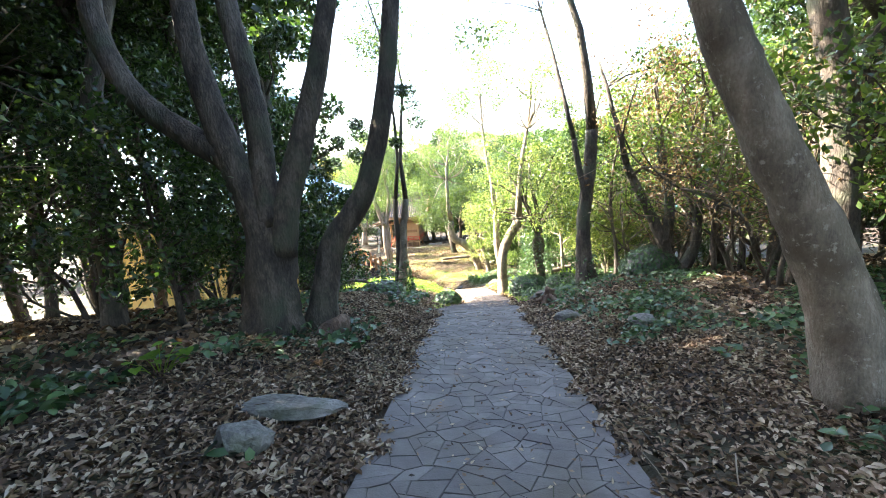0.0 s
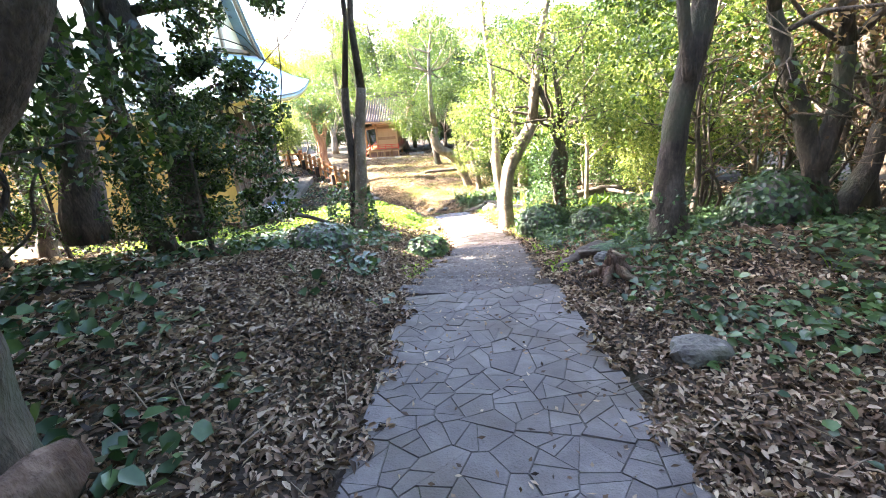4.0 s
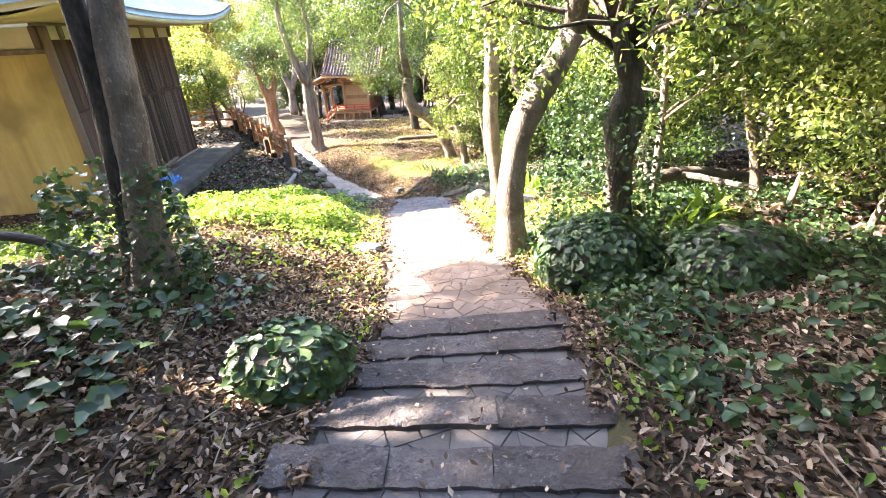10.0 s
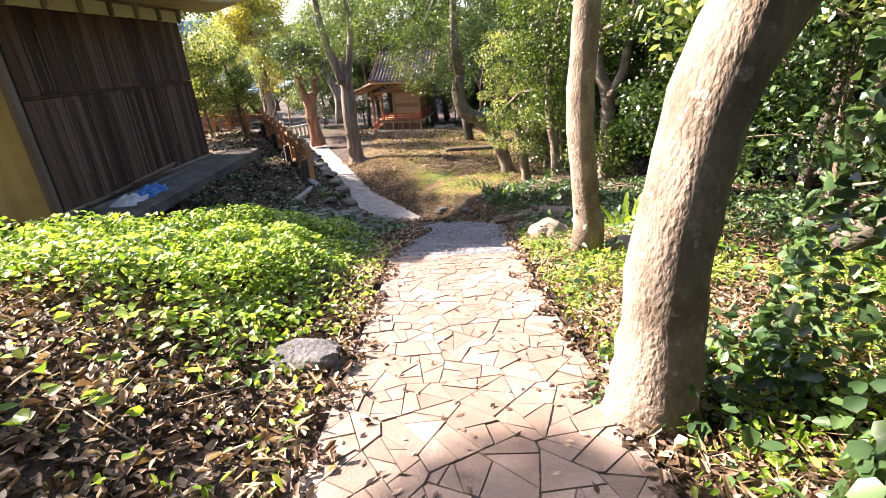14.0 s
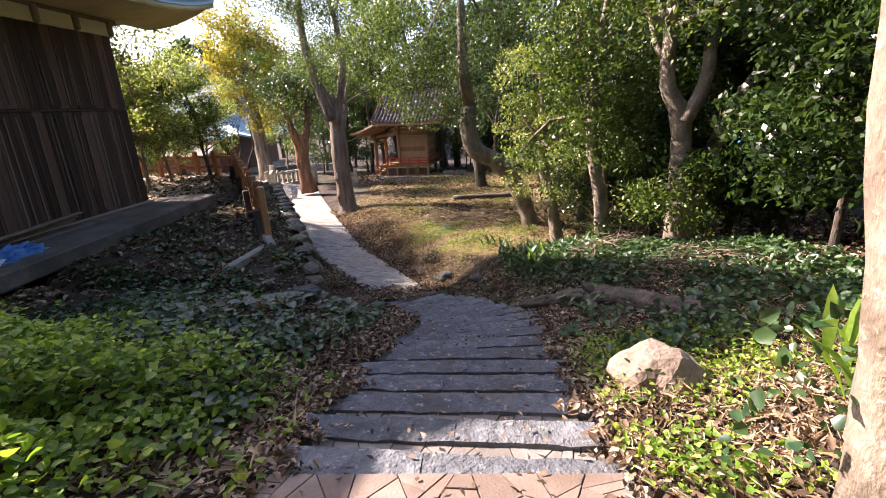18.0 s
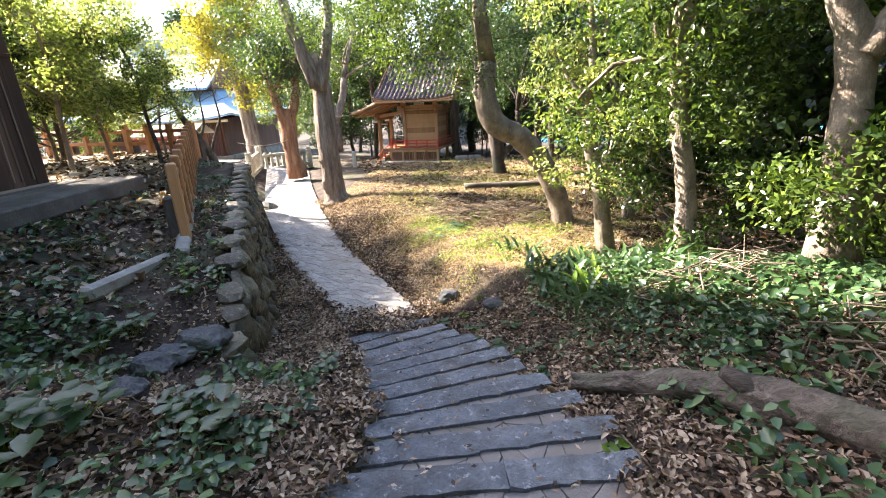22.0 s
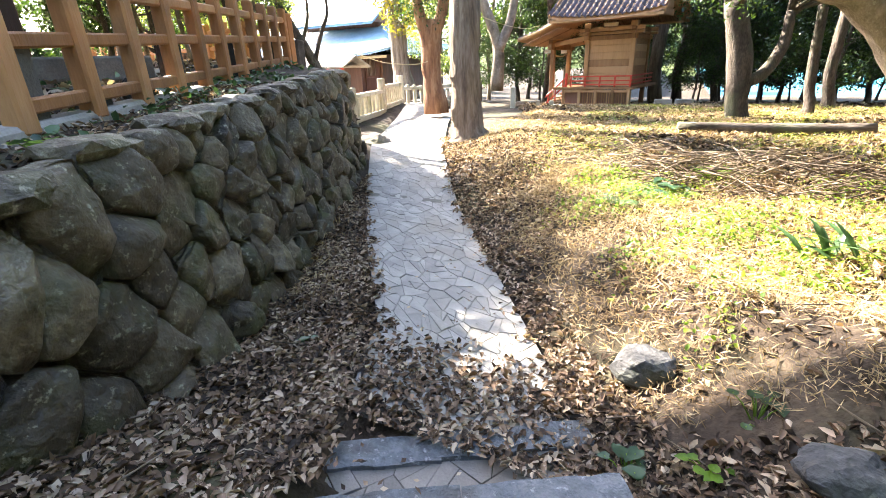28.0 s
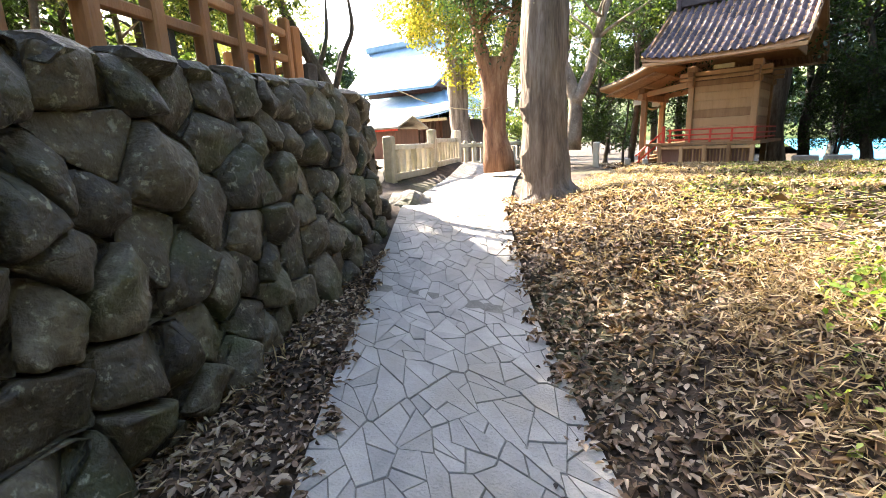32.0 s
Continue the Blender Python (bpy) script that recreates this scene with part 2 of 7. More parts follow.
M["timber"] = material("new_timber", [(0.22, 0.115, 0.05), (0.34, 0.19, 0.09), (0.46, 0.28, 0.14)], 5, 0.65, 0.25, 60, "object", stretch=(1, 1, 0.15))
M["fence_wood"] = material("fence_timber", [(0.28, 0.12, 0.045), (0.43, 0.2, 0.08), (0.52, 0.28, 0.13)], 5, 0.6, 0.3, 60, "object", stretch=(1, 1, 0.2), grime=(0.2, 0.1, 0.05))
M["fence_dark"] = material("fence_foot_charred", [(0.025, 0.022, 0.02), (0.06, 0.052, 0.046), (0.11, 0.1, 0.09)], 6, 0.9, 0.6, 50, "object")
M["red_paint"] = material("vermilion_paint", [(0.42, 0.035, 0.018), (0.56, 0.06, 0.03), (0.62, 0.1, 0.055)], 6, 0.5, 0.1, 60)
M["tile"] = material("roof_tile_purple_brown", [(0.035, 0.024, 0.027), (0.07, 0.048, 0.052), (0.11, 0.08, 0.09)], 6, 0.5, 0.3, 50, "object", spec=0.35)
M["siding"] = material("weathered_dark_board", [(0.04, 0.022, 0.014), (0.085, 0.048, 0.032), (0.15, 0.09, 0.063)], 4, 0.85, 0.5, 60, "object", stretch=(1, 1, 0.08))
M["batten"] = material("weathered_batten", [(0.08, 0.055, 0.04), (0.145, 0.1, 0.074), (0.22, 0.165, 0.125)], 5, 0.85, 0.4, 60, "object", stretch=(1, 1, 0.1))
M["soffit"] = material("soffit_plaster", [(0.42, 0.33, 0.15), (0.54, 0.43, 0.21), (0.62, 0.51, 0.28)], 0.9, 0.9, 0.2, 30, grime=(0.36, 0.28, 0.13), grime_scale=0.9)
M["plaster"] = material("ochre_plaster", [(0.36, 0.25, 0.075), (0.47, 0.335, 0.11), (0.55, 0.41, 0.15)], 0.7, 0.9, 0.25, 30, grime=(0.3, 0.215, 0.075), grime_scale=0.9, stretch=(3, 3, 0.25))
M["cream"] = material("cream_plaster", [(0.55, 0.5, 0.33), (0.68, 0.62, 0.43)], 1.2, 0.9, 0.2, 30)
M["copper"] = material("copper_roof_blue", [(0.16, 0.27, 0.36), (0.26, 0.4, 0.5), (0.4, 0.53, 0.6)], 2.0, 0.45, 0.15, 30, "object", spec=0.6)
M["eave"] = material("eave_timber", [(0.13, 0.1, 0.07), (0.24, 0.19, 0.135), (0.33, 0.27, 0.2)], 4, 0.85, 0.3, 50, "object", stretch=(1, 0.2, 1))
M["concrete"] = material("old_concrete", [(0.2, 0.18, 0.155), (0.3, 0.275, 0.24), (0.4, 0.37, 0.33)], 2.5, 0.92, 0.4, 45, grime=(0.16, 0.15, 0.12))
M["granite"] = material("granite", [(0.3, 0.27, 0.2), (0.43, 0.39, 0.3), (0.54, 0.5, 0.4)], 6, 0.85, 0.4, 70, "object", grime=(0.24, 0.23, 0.14), grime_scale=2)
M["tarp_blue"] = material("tarpaulin_blue", [(0.03, 0.12, 0.36), (0.06, 0.2, 0.5), (0.12, 0.3, 0.6)], 5, 0.4, 0.4, 30)
M["tarp_white"] = material("sheet_white", [(0.5, 0.5, 0.5), (0.68, 0.68, 0.68)], 5, 0.5, 0.4, 30)
M["bark_log"] = material("log_bark", [(0.04, 0.031, 0.025), (0.095, 0.076, 0.062), (0.19, 0.16, 0.135)], 6, 0.92, 1.0, 40, stretch=(0.3, 1, 1), grime=(0.09, 0.1, 0.06))
M["stump"] = material("stump_bark", [(0.04, 0.025, 0.018), (0.1, 0.06, 0.042), (0.2, 0.135, 0.1)], 7, 0.92, 1.0, 40, stretch=(1, 1, 0.25), grime=(0.05, 0.055, 0.03))
M["cut_wood"] = material("cut_wood", [(0.2, 0.15, 0.1), (0.33, 0.26, 0.18)], 9, 0.85, 0.4, 60)
M["hall_wood"] = material("hall_dark_red_timber", [(0.09, 0.04, 0.028), (0.16, 0.075, 0.05), (0.22, 0.12, 0.085)], 4, 0.7, 0.2, 50, "object", stretch=(1, 1, 0.15))
M["gold"] = material("gilded_trim", [(0.5, 0.4, 0.22), (0.62, 0.52, 0.32)], 8, 0.5, 0.1, 50)
M["water"] = material("water_blue", [(0.03, 0.17, 0.28), (0.05, 0.24, 0.36), (0.1, 0.33, 0.44)], 0.4, 0.6, 0.3, 6, spec=0.15)
M["far_wood"] = material("far_woodland", [(0.025, 0.05, 0.014), (0.06, 0.09, 0.022), (0.12, 0.14, 0.04)], 0.35, 0.95, 0.6, 3)
M["white"] = material("white_paint", [(0.7, 0.69, 0.66), (0.8, 0.79, 0.76)], 5, 0.6, 0.1, 50)
M["rope"] = material("straw_rope", [(0.4, 0.33, 0.2), (0.55, 0.47, 0.3)], 20, 0.9, 0.5, 80)

# ---- small mesh tools ----
rng = np.random.default_rng(7)


def np_mesh(name, verts, faces, mat, smooth=False):
    """A mesh from arrays: verts (n, 3), faces (m, k) or a list of faces."""
    me = bpy.data.meshes.new(name)
    verts = np.asarray(verts, np.float32)
    if isinstance(faces, np.ndarray):
        m, k = faces.shape
        me.vertices.add(len(verts))
        me.vertices.foreach_set("co", verts.ravel())
        me.loops.add(m * k)
        me.loops.foreach_set("vertex_index", faces.ravel().astype(np.int32))
        me.polygons.add(m)
        me.polygons.foreach_set("loop_start", np.arange(0, m * k, k, dtype=np.int32))
        me.update(calc_edges=True)
    else:
        me.from_pydata([tuple(v) for v in verts.tolist()], [], faces)
        me.update()
    if smooth:
        me.polygons.foreach_set("use_smooth", np.ones(len(me.polygons), bool))
    me.materials.append(mat)
    return me


def part(name, me, parent=None, label="", at=None):
    """Links a mesh as one object under a thing or a part."""
    ob = new(name, me)
    ob.parent = parent
    if at is not None:
        ob.matrix_local = at
    if label:
        ob["label"] = label
    return ob


def thing(name, label, category, group="", kind="", at=None):
    ob = new(name)
    ob.empty_display_size = 0.1
    if at is not None:
        ob.matrix_world = at
    return tagged(ob, label, category, group, kind)


def box(size, at=(0, 0, 0), rz=0.0, bevel=0.012, mat=None, name="block", rx=0.0, ry=0.0, wob=0.0):
    """A bevelled box mesh, centred at at."""
    bm = bmesh.new()
    bmesh.ops.create_cube(bm, size=1)
    bmesh.ops.scale(bm, vec=size, verts=bm.verts)
    if bevel:
        bmesh.ops.bevel(bm, geom=bm.edges[:], offset=min(bevel, min(size) * 0.4), segments=1, affect="EDGES")
    if wob:
        for v in bm.verts:
            v.co += Vector((noise.noise(v.co * 7.3 + Vector(at)), noise.noise(v.co * 6.1 + Vector((3, 1, 7))), noise.noise(v.co * 5.7 + Vector((9, 4, 2))))) * wob
    bmesh.ops.transform(bm, matrix=pose(*at, rx, ry, rz), verts=bm.verts)
    me = bpy.data.meshes.new(name)
    bm.to_mesh(me)
    bm.free()
    me.materials.append(mat)
    return me


def tube_np(pts, radii, seg=9, rough=0.0, flute=0.0, seed=0, cap=True):
    """Verts and faces of a tube along pts."""
    pts = np.asarray(pts, float)
    n = len(pts)
    tang = np.gradient(pts, axis=0)
    tang /= np.linalg.norm(tang, axis=1)[:, None] + 1e-9
    ref = np.array([0.91, 0.13, 0.4])
    a = np.cross(tang, ref)
    a /= np.linalg.norm(a, axis=1)[:, None] + 1e-9
    b = np.cross(tang, a)
    ang = np.linspace(0, 2 * np.pi, seg, endpoint=False)
    r = np.asarray(radii, float)[:, None] * np.ones(seg)
    if rough:
        g = np.random.default_rng(seed)
        r = r * (1 + rough * g.normal(0, 1, (n, seg)).clip(-1.6, 1.6))
    if flute:
        r = r * (1 + flute * np.sin(ang * 5 + seed)[None, :] * np.linspace(1, 0.4, n)[:, None] + 0.5 * flute * np.sin(ang * 3 + 2.0)[None, :])
    v = pts[:, None] + r[..., None] * (np.cos(ang)[None, :, None] * a[:, None] + np.sin(ang)[None, :, None] * b[:, None])
    v = v.reshape(-1, 3)
    i, j = np.meshgrid(np.arange(n - 1), np.arange(seg), indexing="ij")
    f = np.stack([i * seg + j, i * seg + (j + 1) % seg, (i + 1) * seg + (j + 1) % seg, (i + 1) * seg + j], -1).reshape(-1, 4)
    if cap:
        v = np.vstack([v, pts[:1], pts[-1:]])
        c0, c1 = n * seg, n * seg + 1
        k = np.arange(seg)
        cap0 = np.stack([np.full(seg, c0), (k + 1) % seg, k, k], -1)
        cap1 = np.stack([np.full(seg, c1), (n - 1) * seg + k, (n - 1) * seg + (k + 1) % seg, (n - 1) * seg + (k + 1) % seg], -1)
        return v, f, cap0[:, :3], cap1[:, :3]
    return v, f, None, None


def smooth_line(pts, per=5):
    """Points along a smooth line (Catmull-Rom) through pts; any number of columns."""
    p = np.asarray(pts, float)
    p = np.vstack([2 * p[0] - p[1], p, 2 * p[-1] - p[-2]])
    out = []
    for k in range(1, len(p) - 2):
        for s in np.linspace(0, 1, per, endpoint=False):
            a, b, c, d = p[k - 1], p[k], p[k + 1], p[k + 2]
            out.append(0.5 * (2 * b + (c - a) * s + (2 * a - 5 * b + 4 * c - d) * s * s + (3 * b - a - 3 * c + d) * s**3))
    out.append(p[-2])
    return np.array(out)


def tube_mesh(name, tubes, mat, seg=9, rough=0.0, flute=0.0):
    """One mesh of several tubes; each is rows of x, y, z, r."""
    vs, fs, off = [], [], 0
    for k, rows in enumerate(tubes):
        rows = np.asarray(rows, float)
        v, f, c0, c1 = tube_np(rows[:, :3], rows[:, 3], seg, rough, flute, seed=k + 3)
        vs.append(v)
        fs += (f + off).tolist() + (c0 + off).tolist() + (c1 + off).tolist()
        off += len(v)
    return np_mesh(name, np.vstack(vs), fs, mat, smooth=True)


def leaf_np(centres, length, width, up=0.0, gen=None, fold=0.12, normals=None):
    """Folded four-cornered leaves at the centres. up: how far they lie flat (1: like leaves on the ground)."""
    gen = gen or rng
    n = len(centres)
    d = gen.normal(0, 1, (n, 3))
    d[:, 2] *= 1 - up
    d /= np.linalg.norm(d, axis=1)[:, None] + 1e-9
    w = gen.normal(0, 1, (n, 3))
    w[:, 2] *= 1 - up
    w = np.cross(np.cross(d, w), d) if up == 0 else np.cross(d, np.array([0, 0, 1.0]) + 0.35 * gen.normal(0, 1, (n, 3)))
    w /= np.linalg.norm(w, axis=1)[:, None] + 1e-9
    nn = np.cross(d, w)
    ln = (length * gen.uniform(0.65, 1.25, n))[:, None]
    wd = (width * gen.uniform(0.7, 1.2, n))[:, None]
    lift = fold * ln * gen.uniform(-1, 1, n)[:, None]
    c = np.asarray(centres)
    v = np.stack([c - d * ln * 0.5, c + w * wd * 0.5 - d * ln * 0.08 + nn * lift, c + d * ln * 0.5 + nn * lift * 0.4, c - w * wd * 0.5 - d * ln * 0.08 + nn * lift], 1).reshape(-1, 3)
    f = np.arange(4 * n).reshape(n, 4)
    return v, f


def leaf_mesh(name, centres, length, width, mat, up=0.0, gen=None, fold=0.12):
    v, f = leaf_np(centres, length, width, up, gen, fold)
    return np_mesh(name, v, f, mat)


def broad_leaf_mesh(name, centres, length, width, mat, up=0.5, gen=None, broad=0.3, curl=0.0):
    """Pointed leaves folded along the midrib, of six corners; broad: where along it the leaf is widest."""
    gen = gen or rng
    n = len(centres)
    d = gen.normal(0, 1, (n, 3))
    d[:, 2] = d[:, 2] * (1 - up) - 0.25 * (1 - up)
    d /= np.linalg.norm(d, axis=1)[:, None] + 1e-9
    w = np.cross(d, np.array([0, 0, 1.0]) + (1.15 - up) * 0.8 * gen.normal(0, 1, (n, 3)))
    w /= np.linalg.norm(w, axis=1)[:, None] + 1e-9
    nn = np.cross(w, d)
    nn *= np.where(nn[:, 2:] < 0, -1, 1)
    ln, wd = (length * gen.uniform(0.55, 1.3, n))[:, None], (width * gen.uniform(0.75, 1.2, n))[:, None]
    sc = ln / length
    wd = wd * sc
    c = np.asarray(centres)
    lift, droop = (0.16 + curl * gen.uniform(-0.2, 1.0, n)[:, None]) * wd, (0.1 + 0.35 * curl) * ln * gen.uniform(0.3 - curl * 1.6, 1.6, n)[:, None]
    base, tip = c - d * ln * 0.5, c + d * ln * 0.5 - nn * droop
    a, b = c - d * ln * (0.5 - broad) + nn * lift, c + d * ln * 0.22 + nn * (lift * 0.7 - droop * 0.3)
    v = np.stack([base, a + w * wd * 0.5, b + w * wd * 0.36, tip, b - w * wd * 0.36, a - w * wd * 0.5], 1).reshape(-1, 3)
    k = 6 * np.arange(n)[:, None]
    f = np.vstack([k + np.array([[0, 1, 2, 3]]), k + np.array([[0, 3, 4, 5]])])
    return np_mesh(name, v, f, mat)


def lapped_leaf_mesh(name, centres, normals, length, width, mat, gen):
    """Broad pointed leaves that hang along a surface with the given normals, lapping over one another."""
    n = len(centres)
    nn = np.asarray(normals) + 0.0
    nn /= np.linalg.norm(nn, axis=1)[:, None]
    nn = nn + np.array([0, 0, 0.25]) + 0.3 * gen.normal(0, 1, (n, 3))
    nn /= np.linalg.norm(nn, axis=1)[:, None]
    d = np.array([0, 0, -0.8]) + 0.75 * gen.normal(0, 1, (n, 3))
    d -= (d * nn).sum(1)[:, None] * nn
    d /= np.linalg.norm(d, axis=1)[:, None] + 1e-9
    w = np.cross(d, nn)
    sc = gen.uniform(0.55, 1.3, n)[:, None]
    ln, wd = length * sc, width * sc
    c = np.asarray(centres)
    v = np.stack([c - d * ln * 0.45, c - d * ln * 0.3 + w * wd * 0.42 + nn * wd * 0.1, c + d * ln * 0.08 + w * wd * 0.44 + nn * wd * 0.1, c + d * ln * 0.55 - nn * ln * 0.1, c + d * ln * 0.08 - w * wd * 0.44 + nn * wd * 0.1, c - d * ln * 0.3 - w * wd * 0.42 + nn * wd * 0.1], 1).reshape(-1, 3)
    k = 6 * np.arange(n)[:, None]
    return np_mesh(name, v, np.vstack([k + np.array([[0, 1, 2, 3]]), k + np.array([[0, 3, 4, 5]])]), mat)


def blob(name, r, mat, seed=0, rough=0.25, sub=2, flat=0.0):
    """An uneven stone of half sizes r, standing with its foot at about z = -r*0.5."""
    bm = bmesh.new()
    bmesh.ops.create_icosphere(bm, subdivisions=sub, radius=1)
    s = Vector((seed * 3.7, seed * 1.9, seed * 5.3))
    for v in bm.verts:
        k = 1 + rough * noise.noise(v.co * 1.3 + s) + 0.45 * rough * noise.noise(v.co * 3.1 + s)
        c = v.co * k
        v.co = Vector((c.x * r[0], c.y * r[1], c.z * r[2]))
        if flat and v.co.z > r[2] * (1 - flat):
            v.co.z = r[2] * (1 - flat) + 0.25 * (v.co.z - r[2] * (1 - flat))
    me = bpy.data.meshes.new(name)
    bm.to_mesh(me)
    bm.free()
    me.materials.append(mat)
    return me


def voronoi(points, inside):
    """Cells of the points, each cut to the convex polygon inside: lists of corners, counter-clockwise."""
    pts = np.asarray(points, float)
    cells = []
    for i, p in enumerate(pts):
        poly = [np.array(q, float) for q in inside]
        near = np.argsort(((pts - p) ** 2).sum(1))[1:22]
        for j in near:
            q = pts[j]
            mid, nrm = (p + q) / 2, q - p
            side = [float((c - mid) @ nrm) for c in poly]
            cut = []
            for k in range(len(poly)):
                a, b, sa, sb = poly[k], poly[(k + 1) % len(poly)], side[k], side[(k + 1) % len(poly)]
                if sa <= 0:
                    cut.append(a)
                if (sa < 0 < sb) or (sb < 0 < sa):
                    cut.append(a + (b - a) * sa / (sa - sb))
            poly = cut
            if len(poly) < 3:
                break
        if len(poly) >= 3:
            cells.append(poly)
    return cells


def shrink(poly, d):
    """The polygon with its sides moved in by about d."""
    p = np.array(poly)
    c = p.mean(0)
    v = c - p
    ln = np.linalg.norm(v, axis=1)[:, None]
    return p + v / (ln + 1e-9) * np.minimum(d * 1.25, ln * 0.45)
# --- plan of the place: path centre line, its height and half width by y ---
PY = [-12.0, 0.0, 5.2, 9.85, 14.35, 16.0, 18.6, 19.6, 21.7, 23.9, 25.85, 27.3, 27.95, 28.9, 30.7, 32.4, 34.6, 38.5, 43.0, 60.0]
PX = [-2.3, -1.3, -0.8, -0.38, 0.44, 0.36, 0.27, 0.24, 0.28, 0.42, -0.27, -0.98, -1.27, -1.7, -2.98, -4.15, -5.5, -7.3, -9.2, -13.0]
PZ = [2.58, 0.75, -0.1, -0.88, -2.14, -2.4, -2.84, -3.07, -3.66, -4.3, -4.96, -5.52, -5.68, -5.74, -5.74, -5.68, -5.24, -5.2, -5.23, -5.97]
PW = [0.94, 0.94, 0.95, 0.93, 0.85, 0.76, 0.77, 0.85, 0.9, 0.84, 0.8, 0.8, 0.78, 0.76, 0.86, 0.88, 0.9, 0.95, 1.0, 1.0]
def path_x(y): return np.interp(y, PY, PX)
def path_z(y): return np.interp(y, PY, PZ)
def path_w(y): return np.interp(y, PY, PW)
def ease(v):
    v = np.clip(v, 0.0, 1.0)
    return v * v * (3 - 2 * v)
WALL_A, WALL_B = (-2.05, 24.9), (-6.43, 33.85)
def wall_x(y): return np.interp(y, [23.0, 24.9, 26.2, 34.5, 36.0], [-1.6, -2.05, -2.62, -6.75, -7.6])
def terrace(x, y):
    near_end = 0.26 * ease((27.6 - y) / 2.2) * ease((x + 4.0) / 1.3)
    return -2.3 - near_end - 0.061 * y + 0.1 * np.clip(-4.0 - x, -2, 5) + 0.075 * np.clip(y - 27.5, -5, 7.5)
def ground(x, y):
    x, y = np.asarray(x, float), np.asarray(y, float)
    zc, xc, w = path_z(y), path_x(y), path_w(y)
    left, right = xc - w - x, x - xc - w
    up_l = np.interp(y, [-12, 4, 8, 14, 17, 20, 23.6, 25, 27], [0.45, 0.45, 0.6, 0.62, 0.48, 0.32, 0.42, 0.1, 0.06])
    up_r = np.interp(y, [-12, 4, 9, 13, 15.5, 18, 20, 23, 25.5, 27.5, 29.5, 33, 38, 44], [0.1, 0.12, 0.4, 0.3, 0.42, 0.2, 0.15, 0.4, 0.9, 1.1, 0.58, 0.42, 0.15, 0.05])
    wide_r = np.interp(y, [0, 22, 26, 28, 29.5, 34], [2.5, 2.5, 2.6, 2.4, 1.2, 2.0])
    z = zc + np.where(left > 0, up_l * ease(left / 2.2), 0) + np.where(right > 0, up_r * ease(right / wide_r), 0)
    # early ground leans a little down to the right
    z = z - np.interp(y, [0, 6, 10], [0.09, 0.09, 0.0]) * np.clip(x - xc, -w, w)
    # the raised ground left of the steps and behind the stone wall
    behind = wall_x(y) - x
    t = terrace(x, y)
    soft = ease((behind + 0.15) / 0.3) * ease((y - 24.2) / 1.0) * (1 - ease((y - 33.65 - 0.6 * np.clip(-6.7 - x, 0, 3)) / 0.5))
    z = z + (t - z) * soft
    far_l = ease((-x - 2.6 - np.interp(y, [10, 22], [2.5, 0.6])) / 2.5) * ease((y - 14.0) / 6.0) * (1 - ease((y - 24.2) / 1.0))
    z = z + (t - 0.05 - z) * far_l
    back = ease((-x - 8.2) / 2.0) * ease((y - 34.0) / 1.5)
    z = z + (np.maximum(z, -2.35 - 0.061 * y) - z) * back
    return z

# ---- the ground: one sheet ----
def rough_ground(x, y):
    """The ground with its small unevenness; sunk under the paving."""
    z = ground(x, y)
    off = np.abs(x - path_x(y)) - path_w(y)
    bumps = 0.035 * np.sin(1.7 * x + 0.6 * y) * np.sin(1.3 * y - 0.4 * x) + 0.02 * np.sin(4.1 * x + 1.0) * np.sin(3.7 * y)
    z = z + bumps * ease(off / 0.6 + 0.1)
    paved = (1 - ease((off + 0.06) / 0.12)) * np.where(y < 44.5, 1, 0)
    return z - 0.17 * paved


def lines(edges):
    out = []
    for a, b, step in edges:
        out += list(np.arange(a, b, step))
    return np.array(out + [edges[-1][1]])


gx = lines([(-420, -60, 40), (-60, -12, 2.0), (-12, -5, 0.3), (-5, 5, 0.13), (5, 12, 0.3), (12, 60, 2.0), (60, 420, 40)])
gy = lines([(-300, -40, 40), (-40, -6, 2.0), (-6, 36, 0.14), (36, 50, 0.3), (50, 90, 2.0), (90, 600, 40)])
XX, YY = np.meshgrid(gx, gy, indexing="ij")
ZZ = rough_ground(XX, YY)
fall = ease((YY - 58) / 10) * ease((XX + 9) / 6)
ZZ = ZZ - 5.0 * fall
ii, jj = np.meshgrid(np.arange(len(gx) - 1), np.arange(len(gy) - 1), indexing="ij")
idx = ii * len(gy) + jj
faces = np.stack([idx, idx + len(gy), idx + len(gy) + 1, idx + 1], -1).reshape(-1, 4)
tagged(part("ground", np_mesh("ground", np.stack([XX, YY, ZZ], -1).reshape(-1, 3), faces, M["soil"], smooth=True)), "dark woodland soil with scattered dead leaves", "ground", kind="structure")

# trodden sandy ground of the terrace, behind the fence
M["sand"] = material("trodden_sand", [(0.2, 0.165, 0.12), (0.33, 0.28, 0.21), (0.44, 0.385, 0.3)], 1.4, 0.95, 0.4, 40, grime=(0.17, 0.15, 0.1), grime_scale=0.7)


def sandy(u, v):
    y = 30.4 + 20.6 * v
    x1 = np.minimum(path_x(y) - path_w(y) - 1.2, wall_x(y) - 1.1 - 1.3 * (y < 34.5)) + 0.25 * np.sin(2.3 * y)
    x = -24.0 + (x1 + 24.0) * u
    return np.stack([x, y, rough_ground(x, y) + 0.025], -1)


